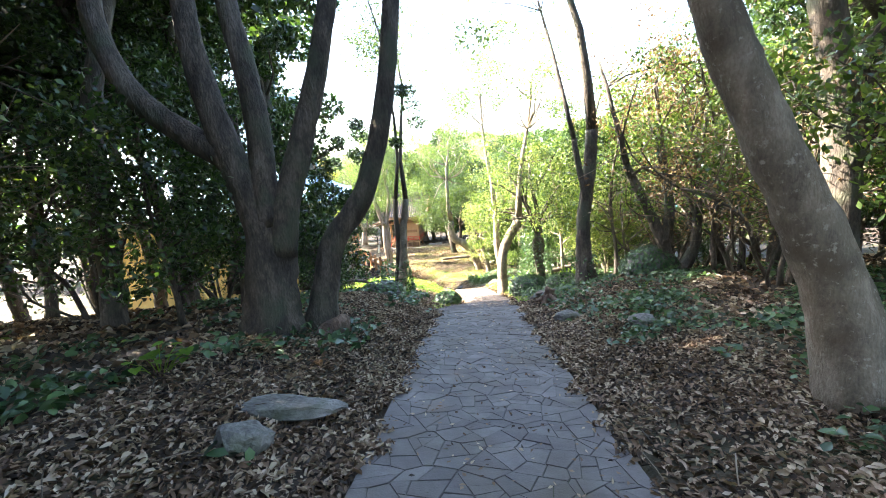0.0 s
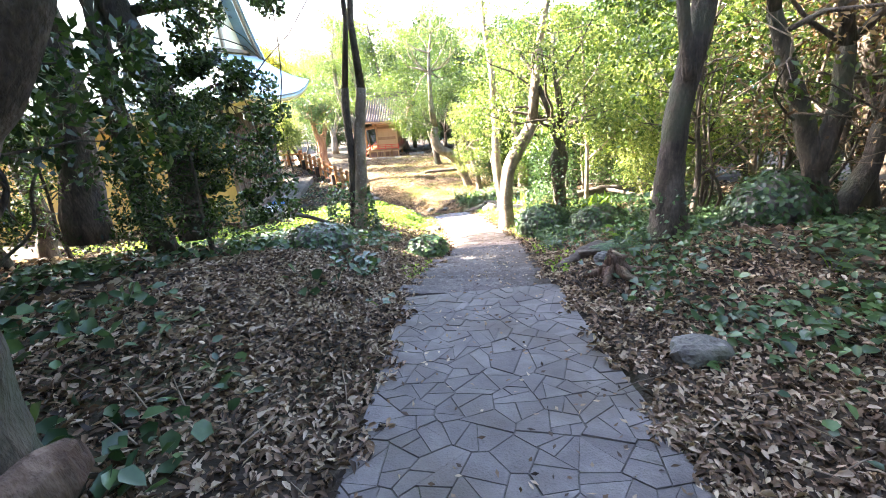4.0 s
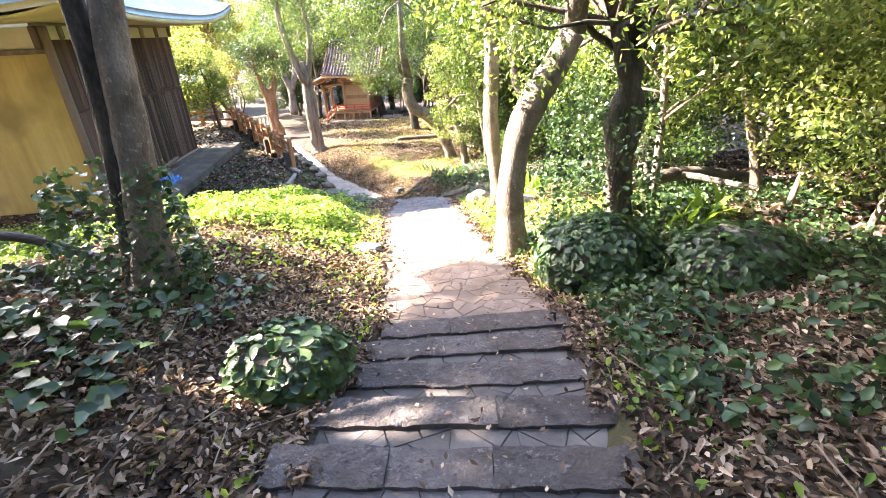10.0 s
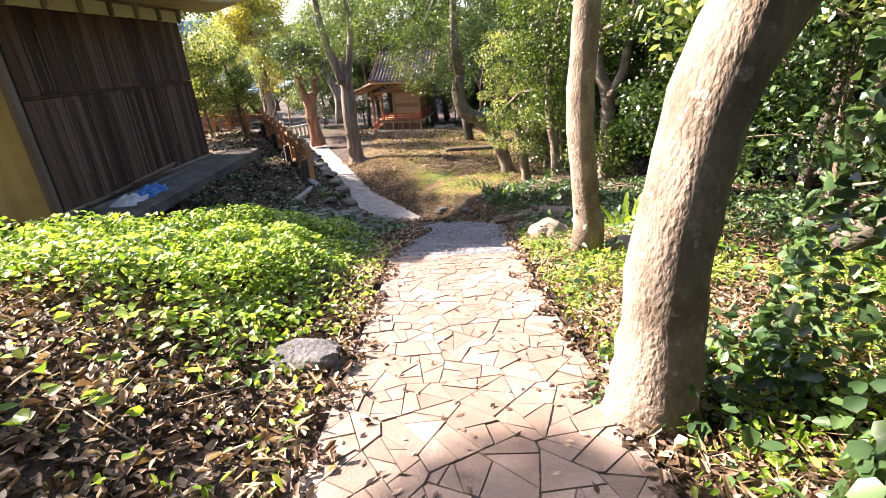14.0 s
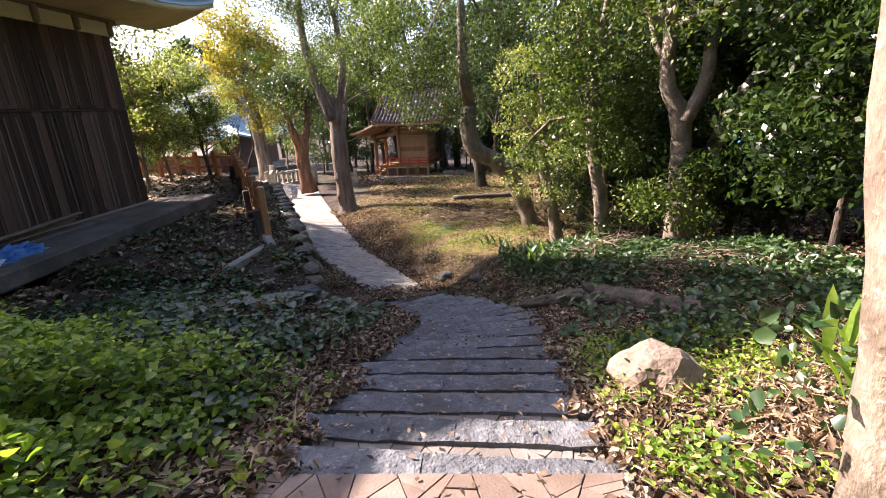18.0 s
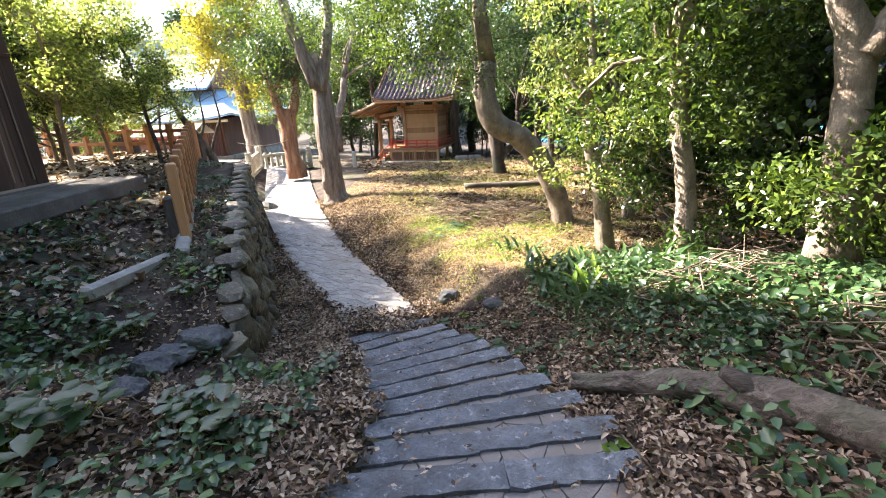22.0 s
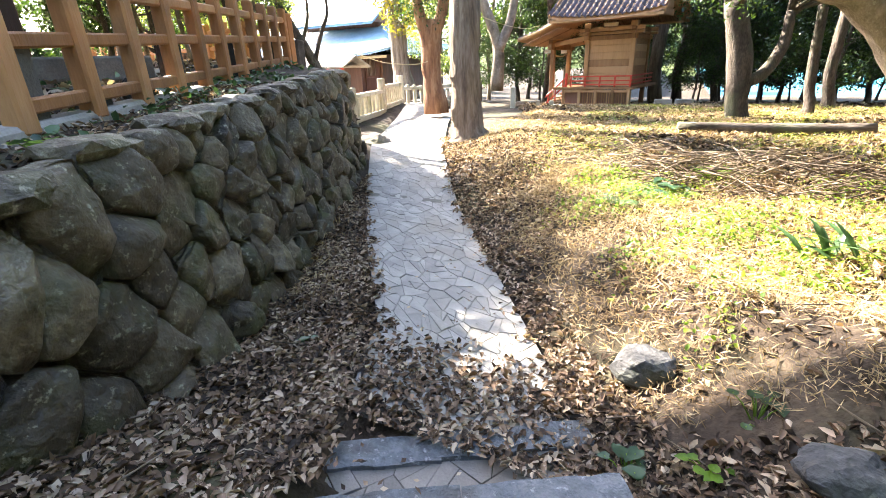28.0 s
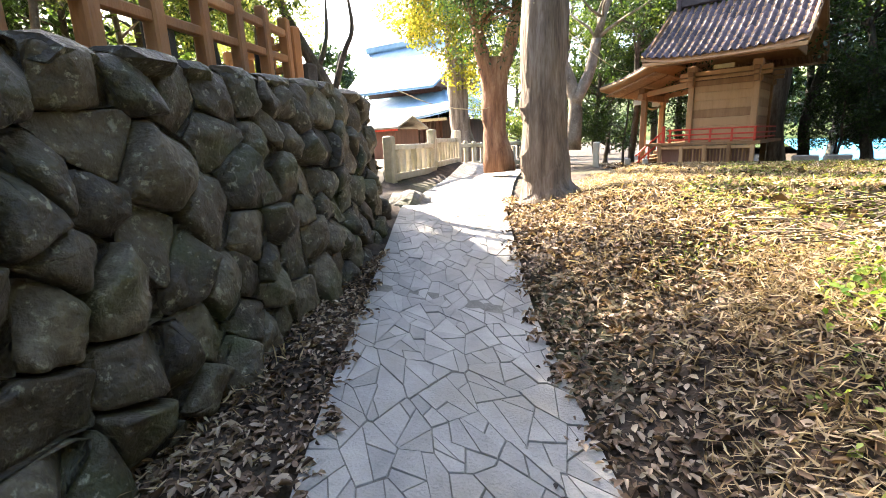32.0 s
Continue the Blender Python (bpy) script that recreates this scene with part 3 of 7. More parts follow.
YS = np.linspace(0, 1, 120)
uu, vv = np.meshgrid(np.linspace(0, 1, 70), YS, indexing="ij")
kk = (np.arange(69)[:, None] * 120 + np.arange(119)[None, :]).ravel()
tagged(part("terrace_floor", np_mesh("terrace_floor", sandy(uu, vv).reshape(-1, 3), np.stack([kk, kk + 120, kk + 121, kk + 1], -1), M["sand"], True)), "pale trodden sand of the terrace behind the fence", "ground", kind="structure")

# ---- the storehouse-like building with dark boarding and an ochre end wall ----
def quad_sheet(name, fn, nu, nv, mat, thick=0.0, smooth=True):
    """A curved sheet from fn(u, v), u and v in 0..1; thick adds an underside."""
    u, v = np.meshgrid(np.linspace(0, 1, nu + 1), np.linspace(0, 1, nv + 1), indexing="ij")
    p = fn(u, v)
    n = (nu + 1) * (nv + 1)
    i, j = np.meshgrid(np.arange(nu), np.arange(nv), indexing="ij")
    k = (i * (nv + 1) + j).ravel()
    f = np.stack([k, k + nv + 1, k + nv + 2, k + 1], -1)
    vs = p.reshape(-1, 3)
    if thick:
        low = vs - np.array([0, 0, thick])
        rim = [r for r in range(nv + 1)], [nu * (nv + 1) + r for r in range(nv + 1)], [r * (nv + 1) for r in range(nu + 1)], [r * (nv + 1) + nv for r in range(nu + 1)]
        fl = f[:, ::-1] + n
        side = [(a[q], a[q + 1], a[q + 1] + n, a[q] + n) for a in rim for q in range(len(a) - 1)]
        f = np.vstack([f, fl, np.array(side)])
        vs = np.vstack([vs, low])
    return np_mesh(name, vs, f, mat, smooth)


BX, BY0, BY1, BW = -8.0, 23.1, 29.55, -18.5
BZ0, BZ1, BD = -2.05, 2.35, -1.5
hall_a = thing("storehouse", "old hall with dark board walls and blue copper roof", "building", at=Matrix.Translation((0, 0, BD)))
part("end_wall", box((10.4, 0.28, BZ1 - BZ0 - 0.5), ((BX + BW) / 2 - 0.05, BY0 + 0.16, (BZ0 + BZ1) / 2 - 0.25), 0, 0.01, M["plaster"]), hall_a, "ochre plaster end wall with water stains")
part("side_wall", box((0.28, BY1 - BY0 - 0.3, BZ1 - BZ0), (BX - 0.16, (BY0 + BY1) / 2, (BZ0 + BZ1) / 2), 0, 0.01, M["siding"]), hall_a, "dark weathered board wall")
part("back_wall", box((10.4, 0.28, BZ1 - BZ0), ((BX + BW) / 2 - 0.05, BY1 - 0.16, (BZ0 + BZ1) / 2), 0, 0.01, M["siding"]), hall_a)
part("rear_wall", box((0.28, BY1 - BY0, BZ1 - BZ0), (BW + 0.1, (BY0 + BY1) / 2, (BZ0 + BZ1) / 2), 0, 0.01, M["plaster"]), hall_a)
part("corner_post", box((0.16, 0.16, BZ1 - BZ0), (BX + 0.0, BY0 + 0.03, (BZ0 + BZ1) / 2), 0, 0.02, M["batten"]), hall_a, "pale corner board")
# boards and battens of the long side
for k in range(26):
    y = BY0 + 0.22 + k * (BY1 - BY0 - 0.3) / 26
    for lo, hi in ((BZ0 + 0.16, 0.38), (0.44, BZ1 - 0.3)):
        part("board", box((0.03 + 0.008 * (k % 3), 0.235, hi - lo), (BX - 0.003, y + 0.12, (lo + hi) / 2 + 0.01 * (k % 2)), 0, 0.006, M["siding"]), hall_a)
for k in range(40):
    y = BY0 + 0.5 + k * (BY1 - BY0 - 0.8) / 40 + 0.05 * math.sin(k * 2.3)
    for lo, hi in ((BZ0 + 0.3 + 0.5 * ((k * 7) % 5 == 0), 0.3), (0.52, 1.2 + 0.55 * ((k * 5) % 7) / 7)):
        if (k * 3 + (lo > 0)) % 4:
            part("batten", box((0.022, 0.028, hi - lo), (BX + 0.03, y, (lo + hi) / 2), 0, 0.005, M["batten"], rx=1.2 * math.sin(k)), hall_a)
part("rail", box((0.04, BY1 - BY0 - 0.2, 0.05), (BX + 0.03, (BY0 + BY1) / 2, 0.41), 0, 0.006, M["siding"]), hall_a)
part("sill", box((0.1, BY1 - BY0, 0.09), (BX + 0.06, (BY0 + BY1) / 2, BZ0 + 0.16), 0, 0.012, M["eave"]), hall_a)
# plaster frieze and brackets under the eaves
part("frieze", box((10.3, 0.2, 0.5), ((BX + BW) / 2, BY0 + 0.14, BZ1 - 0.25), 0, 0.01, M["cream"]), hall_a, "cream plaster frieze")
part("frieze_rail", box((10.5, 0.24, 0.12), ((BX + BW) / 2, BY0 + 0.1, BZ1 - 0.52), 0, 0.015, M["eave"]), hall_a)
part("side_frieze", box((0.1, BY1 - BY0 - 0.2, 0.3), (BX - 0.0, (BY0 + BY1) / 2, BZ1 - 0.14), 0, 0.01, M["cream"]), hall_a, "cream plaster frieze")
part("wall_plate", box((0.26, BY1 - BY0 + 0.3, 0.16), (BX - 0.02, (BY0 + BY1) / 2, BZ1 + 0.08), 0, 0.02, M["eave"]), hall_a)
for k in range(9):
    part("bracket", box((0.14, 0.3, 0.5), (BX - 0.15 - k * 1.1, BY0 + 0.02, BZ1 - 0.24), 0, 0.03, M["eave"]), hall_a)
for k in range(7):
    part("bracket", box((0.2, 0.12, 0.34), (BX + 0.04, BY0 + 0.5 + k * 0.98, BZ1 - 0.12), 0, 0.03, M["eave"]), hall_a)
# roof: hipped, sweeping up at the corners
EX1, EX0, EY0, EY1, EZ, RZ = -6.1, -20.2, 21.2, 31.1, 2.62, 7.4


def roof_side(a, b, c, d, lift=(0.42, 0.42), sag=0.85):
    """Eave from a to b, ridge from d to c; the eave sweeps up to its ends."""
    a, b, c, d = (np.array(q, float) for q in (a, b, c, d))

    def fn(u, v):
        low = a + (b - a) * u[..., None]
        top = d + (c - d) * u[..., None]
        p = low + (top - low) * v[..., None]
        p[..., 2] += (lift[0] * np.clip(1 - 2 * u, 0, 1) ** 3 + lift[1] * np.clip(2 * u - 1, 0, 1) ** 3) * (1 - v) ** 2 - sag * v * (1 - v) * 1.3
        return p

    return fn


c00, c10, c11, c01 = (EX0, EY0, EZ), (EX1, EY0, EZ), (EX1, EY1, EZ), (EX0, EY1, EZ)
# a hipped skirt all round, and a steep gabled roof above it
SX0, SX1, SY0, SY1, SZ, GX = -18.3, -8.05, 22.9, 29.7, 4.3, -7.95
q00, q10, q11, q01 = (SX0, SY0, SZ), (SX1, SY0, SZ), (SX1, SY1, SZ), (SX0, SY1, SZ)
for a, b, c, d, up in ((c00, c10, q10, q00, (0.3, 0.32)), (c10, c11, q11, q10, (0.32, 0.5)), (c11, c01, q01, q11, (0.5, 0.5)), (c01, c00, q00, q01, (0.5, 0.3))):
    part("roof_slope", quad_sheet("roof", roof_side(a, b, c, d, up, 0.2), 28, 8, M["copper"], 0.14), hall_a, "pale blue copper roof slope")


def gable_z(v):
    return SZ + 0.03 + (RZ + 0.6 - SZ) * (0.62 * v + 0.38 * v * v)


for sgn, ys in ((-1, SY0), (1, SY1)):
    part("upper_slope", quad_sheet("upper_roof", lambda u, v: np.stack([SX0 - 0.1 + (GX - SX0) * u, ys + (26.3 - ys) * v, gable_z(v)], -1), 12, 10, M["copper"], 0.12), hall_a, "steep pale blue copper gable roof")
    for w, out, mt in ((0.34, 0.0, "eave"), (0.16, 0.09, "copper")):
        part("bargeboard", quad_sheet("bargeboard", lambda u, v: np.stack([GX + out - 0.04 + 0.12 * u, ys + sgn * 0.12 + (26.3 - ys - sgn * 0.12) * v, gable_z(v) - 0.02 - 0.1 * (1 - v) ** 4], -1), 1, 12, M[mt], w), hall_a, "grey curved bargeboard")
gv = [(GX - 0.55, 26.3 + s * (3.4 * (1 - v)), gable_z(v) - 0.1) for s, v in ((-1, 0), (-1, 0.35), (-1, 0.7), (1, 1), (1, 0.7), (1, 0.35), (1, 0))]
part("gable", np_mesh("gable", np.array(gv), [tuple(range(7))], M["cream"]), hall_a, "weathered pale gable")
part("gable_sill", box((0.2, 6.2, 0.16), (GX - 0.45, 26.3, SZ + 0.2), 0, 0.02, M["eave"]), hall_a)
part("gable_post", box((0.12, 0.2, 2.6), (GX - 0.5, 26.3, SZ + 1.5), 0, 0.02, M["eave"]), hall_a)
part("ridge", box((10.6, 0.4, 0.5), ((SX0 + GX) / 2, 26.3, RZ + 0.75), 0, 0.06, M["copper"]), hall_a)
# plastered soffit and a thin fascia along both visible eaves
side_lift = lambda u: np.where(u > 0.5, 0.5, 0.32) * abs(2 * u - 1) ** 3  # noqa: E731
end_lift = lambda u: 0.31 * abs(2 * u - 1) ** 3  # noqa: E731
part("soffit", quad_sheet("soffit", lambda u, v: np.stack([EX1 - 0.08 + (BX - EX1 + 0.06) * v, EY0 + 0.06 + (EY1 - EY0 - 0.12) * u, EZ - 0.2 + side_lift(u) * (1 - v) ** 2 + 0.03 * v], -1), 28, 5, M["soffit"], 0.03), hall_a, "yellow-ochre plastered soffit")
part("soffit", quad_sheet("soffit", lambda u, v: np.stack([EX0 + (EX1 - EX0 - 0.06) * u, EY0 + 0.08 + (BY0 - EY0) * v, EZ - 0.204 + end_lift(u) * (1 - v) ** 2 + 0.03 * v], -1), 28, 5, M["soffit"], 0.03), hall_a, "yellow-ochre plastered soffit")
part("fascia", quad_sheet("fascia", lambda u, v: np.stack([EX1 - 0.07 + 0.05 * v, EY0 + 0.02 + (EY1 - EY0 - 0.04) * u, EZ - 0.143 + side_lift(u)], -1), 28, 1, M["soffit"], 0.12), hall_a)
part("fascia", quad_sheet("fascia", lambda u, v: np.stack([EX0 + (EX1 - EX0 - 0.075) * u, EY0 + 0.02 + 0.05 * v, EZ - 0.143 + end_lift(u)], -1), 28, 1, M["soffit"], 0.12), hall_a)
# concrete footing and drip ledge along the long side
tagged(part("footing", box((0.5, BY1 - BY0 + 1.0, 0.5), (BX + 0.2, (BY0 + BY1) / 2, BZ0 + BD - 0.08), 0, 0.03, M["ledge"], wob=0.02)), "low concrete footing under the board wall", "footing", kind="structure")
tagged(part("drip_ledge", box((1.0, BY1 - BY0 + 0.8, 0.3), (BX + 0.95, (BY0 + BY1) / 2 + 0.2, BZ0 + BD - 0.02), 0, 0.03, M["ledge"], rx=0.8, wob=0.02)), "sloping concrete ledge beside the footing", "ledge", kind="structure")

# blue and white sheet, and boards, at the foot of the wall
sheet = thing("tarpaulin", "crumpled blue tarpaulin on white sacking beside the wall", "tarpaulin", at=Matrix.Translation((0, 0, BD - 0.02)))


def crumple(cx, cy, cz, lx, ly, h, seed):
    def fn(u, v):
        bulge = np.sin(np.pi * u) * np.sin(np.pi * v)
        wig = 0.05 * np.sin(17 * u + seed) * np.cos(13 * v + seed) + 0.03 * np.sin(31 * u * v + seed)
        return np.stack([cx + lx * (u - 0.5) + wig, cy + ly * (v - 0.5) + wig, cz + h * bulge ** 0.6 + wig * (bulge > 0.05)], -1)
    return fn


part("blue_sheet", quad_sheet("sheet", crumple(-7.25, 24.95, -1.98, 0.6, 0.95, 0.22, 1.0), 22, 24, M["tarp_blue"], 0.01), sheet, "bright blue crumpled plastic")
part("white_sheet", quad_sheet("sheet", crumple(-7.3, 24.25, -2.0, 0.65, 0.8, 0.2, 4.0), 18, 18, M["tarp_white"], 0.01), sheet, "dusty white sacking")
for k in range(3):
    tagged(part("plank", box((0.12, 3.2 - 0.6 * k, 0.04), (-7.72 + 0.05 * k, 25.2 + 0.4 * k, BD - 1.78 + 0.06 * k), 2 * k, 0.008, M["batten"], rx=1.5)), "weathered plank leaning on the footing", "plank", group="planks by the wall")

# ---- small shrine on the mound ----
SH = pose(-2.85, 46.1, -5.36, 0, 0, -9)
shrine = thing("small_shrine", "small new-timber shrine with red railings and a tiled roof", "shrine", at=SH)


def sp(name, size, at, mat, label="", rz=0.0, bevel=0.012, ry=0.0, rx=0.0, parent=None):
    return part(name, box(size, at, rz, bevel, M[mat], ry=ry, rx=rx), parent or shrine, label)


D, XL, XR = 2.1, -1.05, 0.68
XM, XW = (XL + XR) / 2, XR - XL
for x in (XL, XR):
    for y in (0, D):
        sp("post", (0.17, 0.17, 2.75), (x, y, 1.37), "timber")
for y, nm in ((0, "side_wall"), (D, "side_wall")):
    for k in range(7):
        sp("wall_board", (XW - 0.16, 0.05, 0.252), (XM, y, 0.86 + 0.255 * k), "timber")
for k in range(7):
    sp("wall_board", (0.05, D - 0.16, 0.252), (XR, D / 2, 0.86 + 0.255 * k), "timber")
    sp("wall_board", (0.05, D - 0.16, 0.252), (XL, D / 2, 0.86 + 0.255 * k), "timber")
for z, hgt in ((2.53, 0.16), (2.68, 0.1), (2.82, 0.13)):
    for y in (0, D):
        sp("beam", (XW + 0.7 if z > 2.6 else XW + 0.3, 0.15, hgt), (XM, y, z), "timber")
    for x in (XL, XR):
        sp("beam", (0.15, D + 0.5, hgt), (x, D / 2, z + 0.003), "timber")
# dark timber strip standing in for the shaded gap between the beams
sp("dark_gap", (XW - 0.2, 0.06, 0.06), (XM, -0.035, 2.62), "hall_wood")
for x in (XL, XR):
    sp("bracket", (0.24, 0.3, 0.2), (x, -0.06, 2.95), "timber")
    sp("bracket", (0.16, 0.22, 0.14), (x, -0.05, 2.78), "timber")
# carved frog-leg strut
sp("carving", (0.55, 0.06, 0.13), (XM, -0.1, 2.97), "gold", "carved timber strut")
# deck with lattice skirt
deck = sp("deck", (XW + 1.45, D + 1.4, 0.09), (-0.55, D / 2, 0.73), "timber")
for x in (-1.7, -1.05, -0.4, 0.25, 0.84):
    sp("deck_post", (0.11, 0.11, 0.7), (x, -0.62, 0.34), "timber", parent=deck)
sp("deck_beam", (2.6, 0.08, 0.1), (-0.42, -0.62, 0.62), "timber", parent=deck)
sp("deck_sill", (2.6, 0.08, 0.13), (-0.42, -0.62, 0.1), "timber", parent=deck)
sp("skirt_back", (2.5, 0.04, 0.6), (-0.42, -0.5, 0.36), "hall_wood")
for k in range(20):
    sp("lattice_bar", (0.035, 0.05, 0.42), (-1.0 + k * 0.094, -0.6, 0.36), "timber", parent=deck)
# red railing
for z in (0.86, 1.0, 1.16):
    sp("rail", (2.4, 0.055, 0.05), (-0.3, -0.62, z), "red_paint", "vermilion rail", parent=deck)
    sp("rail", (0.05, D + 1.2, 0.05), (0.86, D / 2, z + 0.002), "red_paint", "vermilion rail", parent=deck)
for k in range(5):
    sp("rail_post", (0.06, 0.06, 0.42), (-1.42 + 0.57 * k, -0.62, 0.97), "red_paint", "vermilion baluster", parent=deck)
sp("newel", (0.09, 0.09, 0.55), (-1.62, -0.62, 1.02), "red_paint", "vermilion newel post", parent=deck)
for y in (-0.55, D + 0.55):
    for z in (0.35, 0.62):
        sp("stair_rail", (1.1, 0.05, 0.05), (-2.1, y, z + 0.12), "red_paint", "sloping vermilion stair rail", ry=-42)
    for k in range(3):
        sp("stair_baluster", (0.05, 0.05, 0.5), (-1.78 - 0.3 * k, y, 0.75 - 0.26 * k), "red_paint")
for k in range(5):
    sp("stair_tread", (0.24, D + 0.3, 0.09), (-1.75 - 0.2 * k, D / 2, 0.62 - 0.14 * k), "timber")
# porch posts, beams and roof over the stair
for y in (0.15, D - 0.15):
    sp("porch_post", (0.17, 0.17, 2.35), (-2.55, y, 1.17), "timber")
    sp("post_shoe", (0.24, 0.24, 0.12), (-2.55, y, 0.05), "granite")
    sp("porch_tie", (1.5, 0.12, 0.17), (-1.8, y, 2.48), "timber", ry=-8)
    sp("nosing", (0.28, 0.12, 0.16), (-2.78, y, 2.15), "white", "white-tipped carved beam end")
sp("porch_beam", (0.16, D + 0.5, 0.22), (-2.55, D / 2, 2.3), "timber")
sp("porch_beam", (0.2, D + 0.3, 0.14), (-2.55, D / 2, 2.5), "timber")
rope = smooth_line([(-2.6, 0.1, 2.1), (-2.62, 0.6, 1.98), (-2.62, 1.05, 1.94), (-2.62, 1.5, 1.98), (-2.6, 2.0, 2.1)], 5)
part("rope", tube_mesh("rope", [np.c_[rope, np.full(len(rope), 0.035)]], M["rope"], 7), shrine, "twisted straw rope")
# main roof: two slopes, ridge along x
EVX0, EVX1, EVY, EVZ, RGZ = -2.15, 1.95, 1.45, 3.2, 5.0


def shrine_slope(sgn):
    def fn(u, v):
        x = EVX0 + (EVX1 - EVX0) * u
        y = D / 2 + sgn * ((D / 2 + EVY) * (1 - v) + 0.06 * v)
        z = EVZ + (RGZ - EVZ) * (0.75 * v + 0.25 * v * v) + 0.16 * abs(2 * u - 1) ** 3 * (1 - v)
        return np.stack([x, y, z], -1)
    return fn


for sgn in (-1, 1):
    part("roof_deck", quad_sheet("roof_deck", shrine_slope(sgn), 20, 8, M["timber"], 0.12), shrine)
    fn = shrine_slope(sgn)
    cols, rows_n = 19, 9
    for i in range(cols):
        for j in range(rows_n):
            u0, u1 = i / cols, (i + 1) / cols
            v0, v1 = j / rows_n, (j + 1.15) / rows_n
            uu = np.linspace(u0, u1, 6)
            pts = []
            for v, lift in ((v0, 0.05), (v1, 0.015)):
                q = fn(uu, np.full(6, min(v, 1.0)))
                q[:, 2] += lift + 0.05 * np.cos(np.linspace(-0.6, 5.6, 6))
                pts.append(q)
            front = pts[0].copy()
            front[:, 2] -= 0.05
            vs = np.vstack([front, pts[0], pts[1]])
            f = np.array([(a * 6 + b, a * 6 + b + 1, (a + 1) * 6 + b + 1, (a + 1) * 6 + b) for a in range(2) for b in range(5)])
            part("roof_tile", np_mesh("roof_tile", vs, f, M["tile"], True), shrine)
    for k in range(44):
        sp("rafter_end", (0.045, 0.5, 0.06), (EVX0 + 0.1 + k * (EVX1 - EVX0 - 0.2) / 43, D / 2 + sgn * (D / 2 + EVY - 0.33), EVZ + 0.02), "gold" if k % 1 else "timber", rx=sgn * -18)
    sp("eave_board", (EVX1 - EVX0 - 0.1, 0.06, 0.11), (-0.1, D / 2 + sgn * (D / 2 + EVY - 0.05), EVZ - 0.08), "timber")
    sp("eave_board", (EVX1 - EVX0 - 0.5, 0.06, 0.07), (-0.1, D / 2 + sgn * (D / 2 + EVY - 0.3), EVZ - 0.12), "timber")
sp("ridge", (EVX1 - EVX0 - 0.5, 0.24, 0.3), (-0.1, D / 2, RGZ + 0.2), "tile", "stacked ridge tiles", bevel=0.04)
sp("ridge_cap", (EVX1 - EVX0 - 0.3, 0.3, 0.09), (-0.1, D / 2, RGZ + 0.38), "tile", bevel=0.03)
for x in (EVX0 + 0.25, EVX1 - 0.25):
    sp("ridge_end", (0.14, 0.4, 0.55), (x, D / 2, RGZ + 0.2), "tile", "ornamental ridge-end tile", bevel=0.06)
    sp("gable", (0.06, 2.2, 0.1), (x, D / 2, EVZ + 0.75), "timber")
for x in (EVX0 + 0.06, EVX1 - 0.06):
    for sgn in (-1, 1):
        sp("bargeboard", (0.07, 2.95, 0.2), (x, D / 2 + sgn * 1.25, EVZ + 0.86), "timber", rx=sgn * -35)
    for k in range(5):
        sp("gable_board", (0.05, 1.9 - 0.38 * k, 0.26), (x * 0.8, D / 2, EVZ + 0.15 + 0.26 * k), "timber")
part("porch_roof", quad_sheet("porch_roof", lambda u, v: np.stack([-1.75 - 2.0 * (1 - v), -0.75 + (D + 1.5) * u, 2.62 + 0.78 * v - 0.22 * v * (1 - v) * 2 + 0.06 * abs(2 * u - 1) ** 3], -1), 12, 8, M["timber"], 0.12), shrine, "bare timber porch roof edge")
part("porch_covering", quad_sheet("porch_covering", lambda u, v: np.stack([-1.75 - 1.98 * (1 - v), -0.73 + (D + 1.46) * u, 2.66 + 0.8 * v - 0.22 * v * (1 - v) * 2 + 0.06 * abs(2 * u - 1) ** 3], -1), 12, 8, M["tile"], 0.03), shrine)
for k in range(16):
    sp("porch_rafter", (1.7, 0.05, 0.06), (-2.75, -0.65 + k * (D + 1.3) / 15, 2.68), "timber", ry=-20)

# stone base strip and standing stones before the shrine
tagged(part("stone_kerb", box((4.6, 0.3, 0.2), (-2.6, 44.9, -5.3), -9, 0.03, M["granite"], wob=0.02)), "low stone kerb before the shrine", "kerb", kind="structure")
for k, (x, y, h) in enumerate(((-6.05, 43.6, 0.85), (-5.35, 44.6, 0.3), (-4.85, 44.7, 0.28))):
    st = thing("stone_marker", "short weathered stone post on the mound", "stone post", at=Matrix.Translation((x, y, -5.3)))
    part("shaft", box((0.17, 0.17, h), (0, 0, h / 2), 8, 0.02, M["granite"], wob=0.01), st)
    part("foot", box((0.3, 0.28, 0.1), (0, 0, 0.02), 0, 0.02, M["granite"], wob=0.01), st)
for k in range(2):
    tagged(part("stone_slab", box((0.6, 0.12, 0.34), (-0.9 + 0.68 * k, 45.2 + 0.05 * k, -5.18), 4, 0.03, M["concrete"], wob=0.02)), "upright grey stone slab beside the shrine", "stone slab", group="slabs by the shrine")

# ---- far hall with a copper roof ----
fh = thing("far_hall", "large dark timber hall with a blue copper roof", "building", at=Matrix.Translation((0, 0, -3.35)))
HX0, HX1, HY0, HY1 = -27.5, -17.6, 52.6, 61.0
part("wall", box((HX1 - HX0, 0.3, 3.0), ((HX0 + HX1) / 2, HY0, -0.95), 0, 0.02, M["hall_wood"]), fh, "dark red-brown timber wall")
part("wall", box((0.3, HY1 - HY0 - 0.3, 3.0), (HX1 - 0.15, (HY0 + HY1) / 2, -0.95), 0, 0.02, M["hall_wood"]), fh)
part("wall", box((HX1 - HX0, 0.3, 3.0), ((HX0 + HX1) / 2, HY1, -0.95), 0, 0.02, M["hall_wood"]), fh)
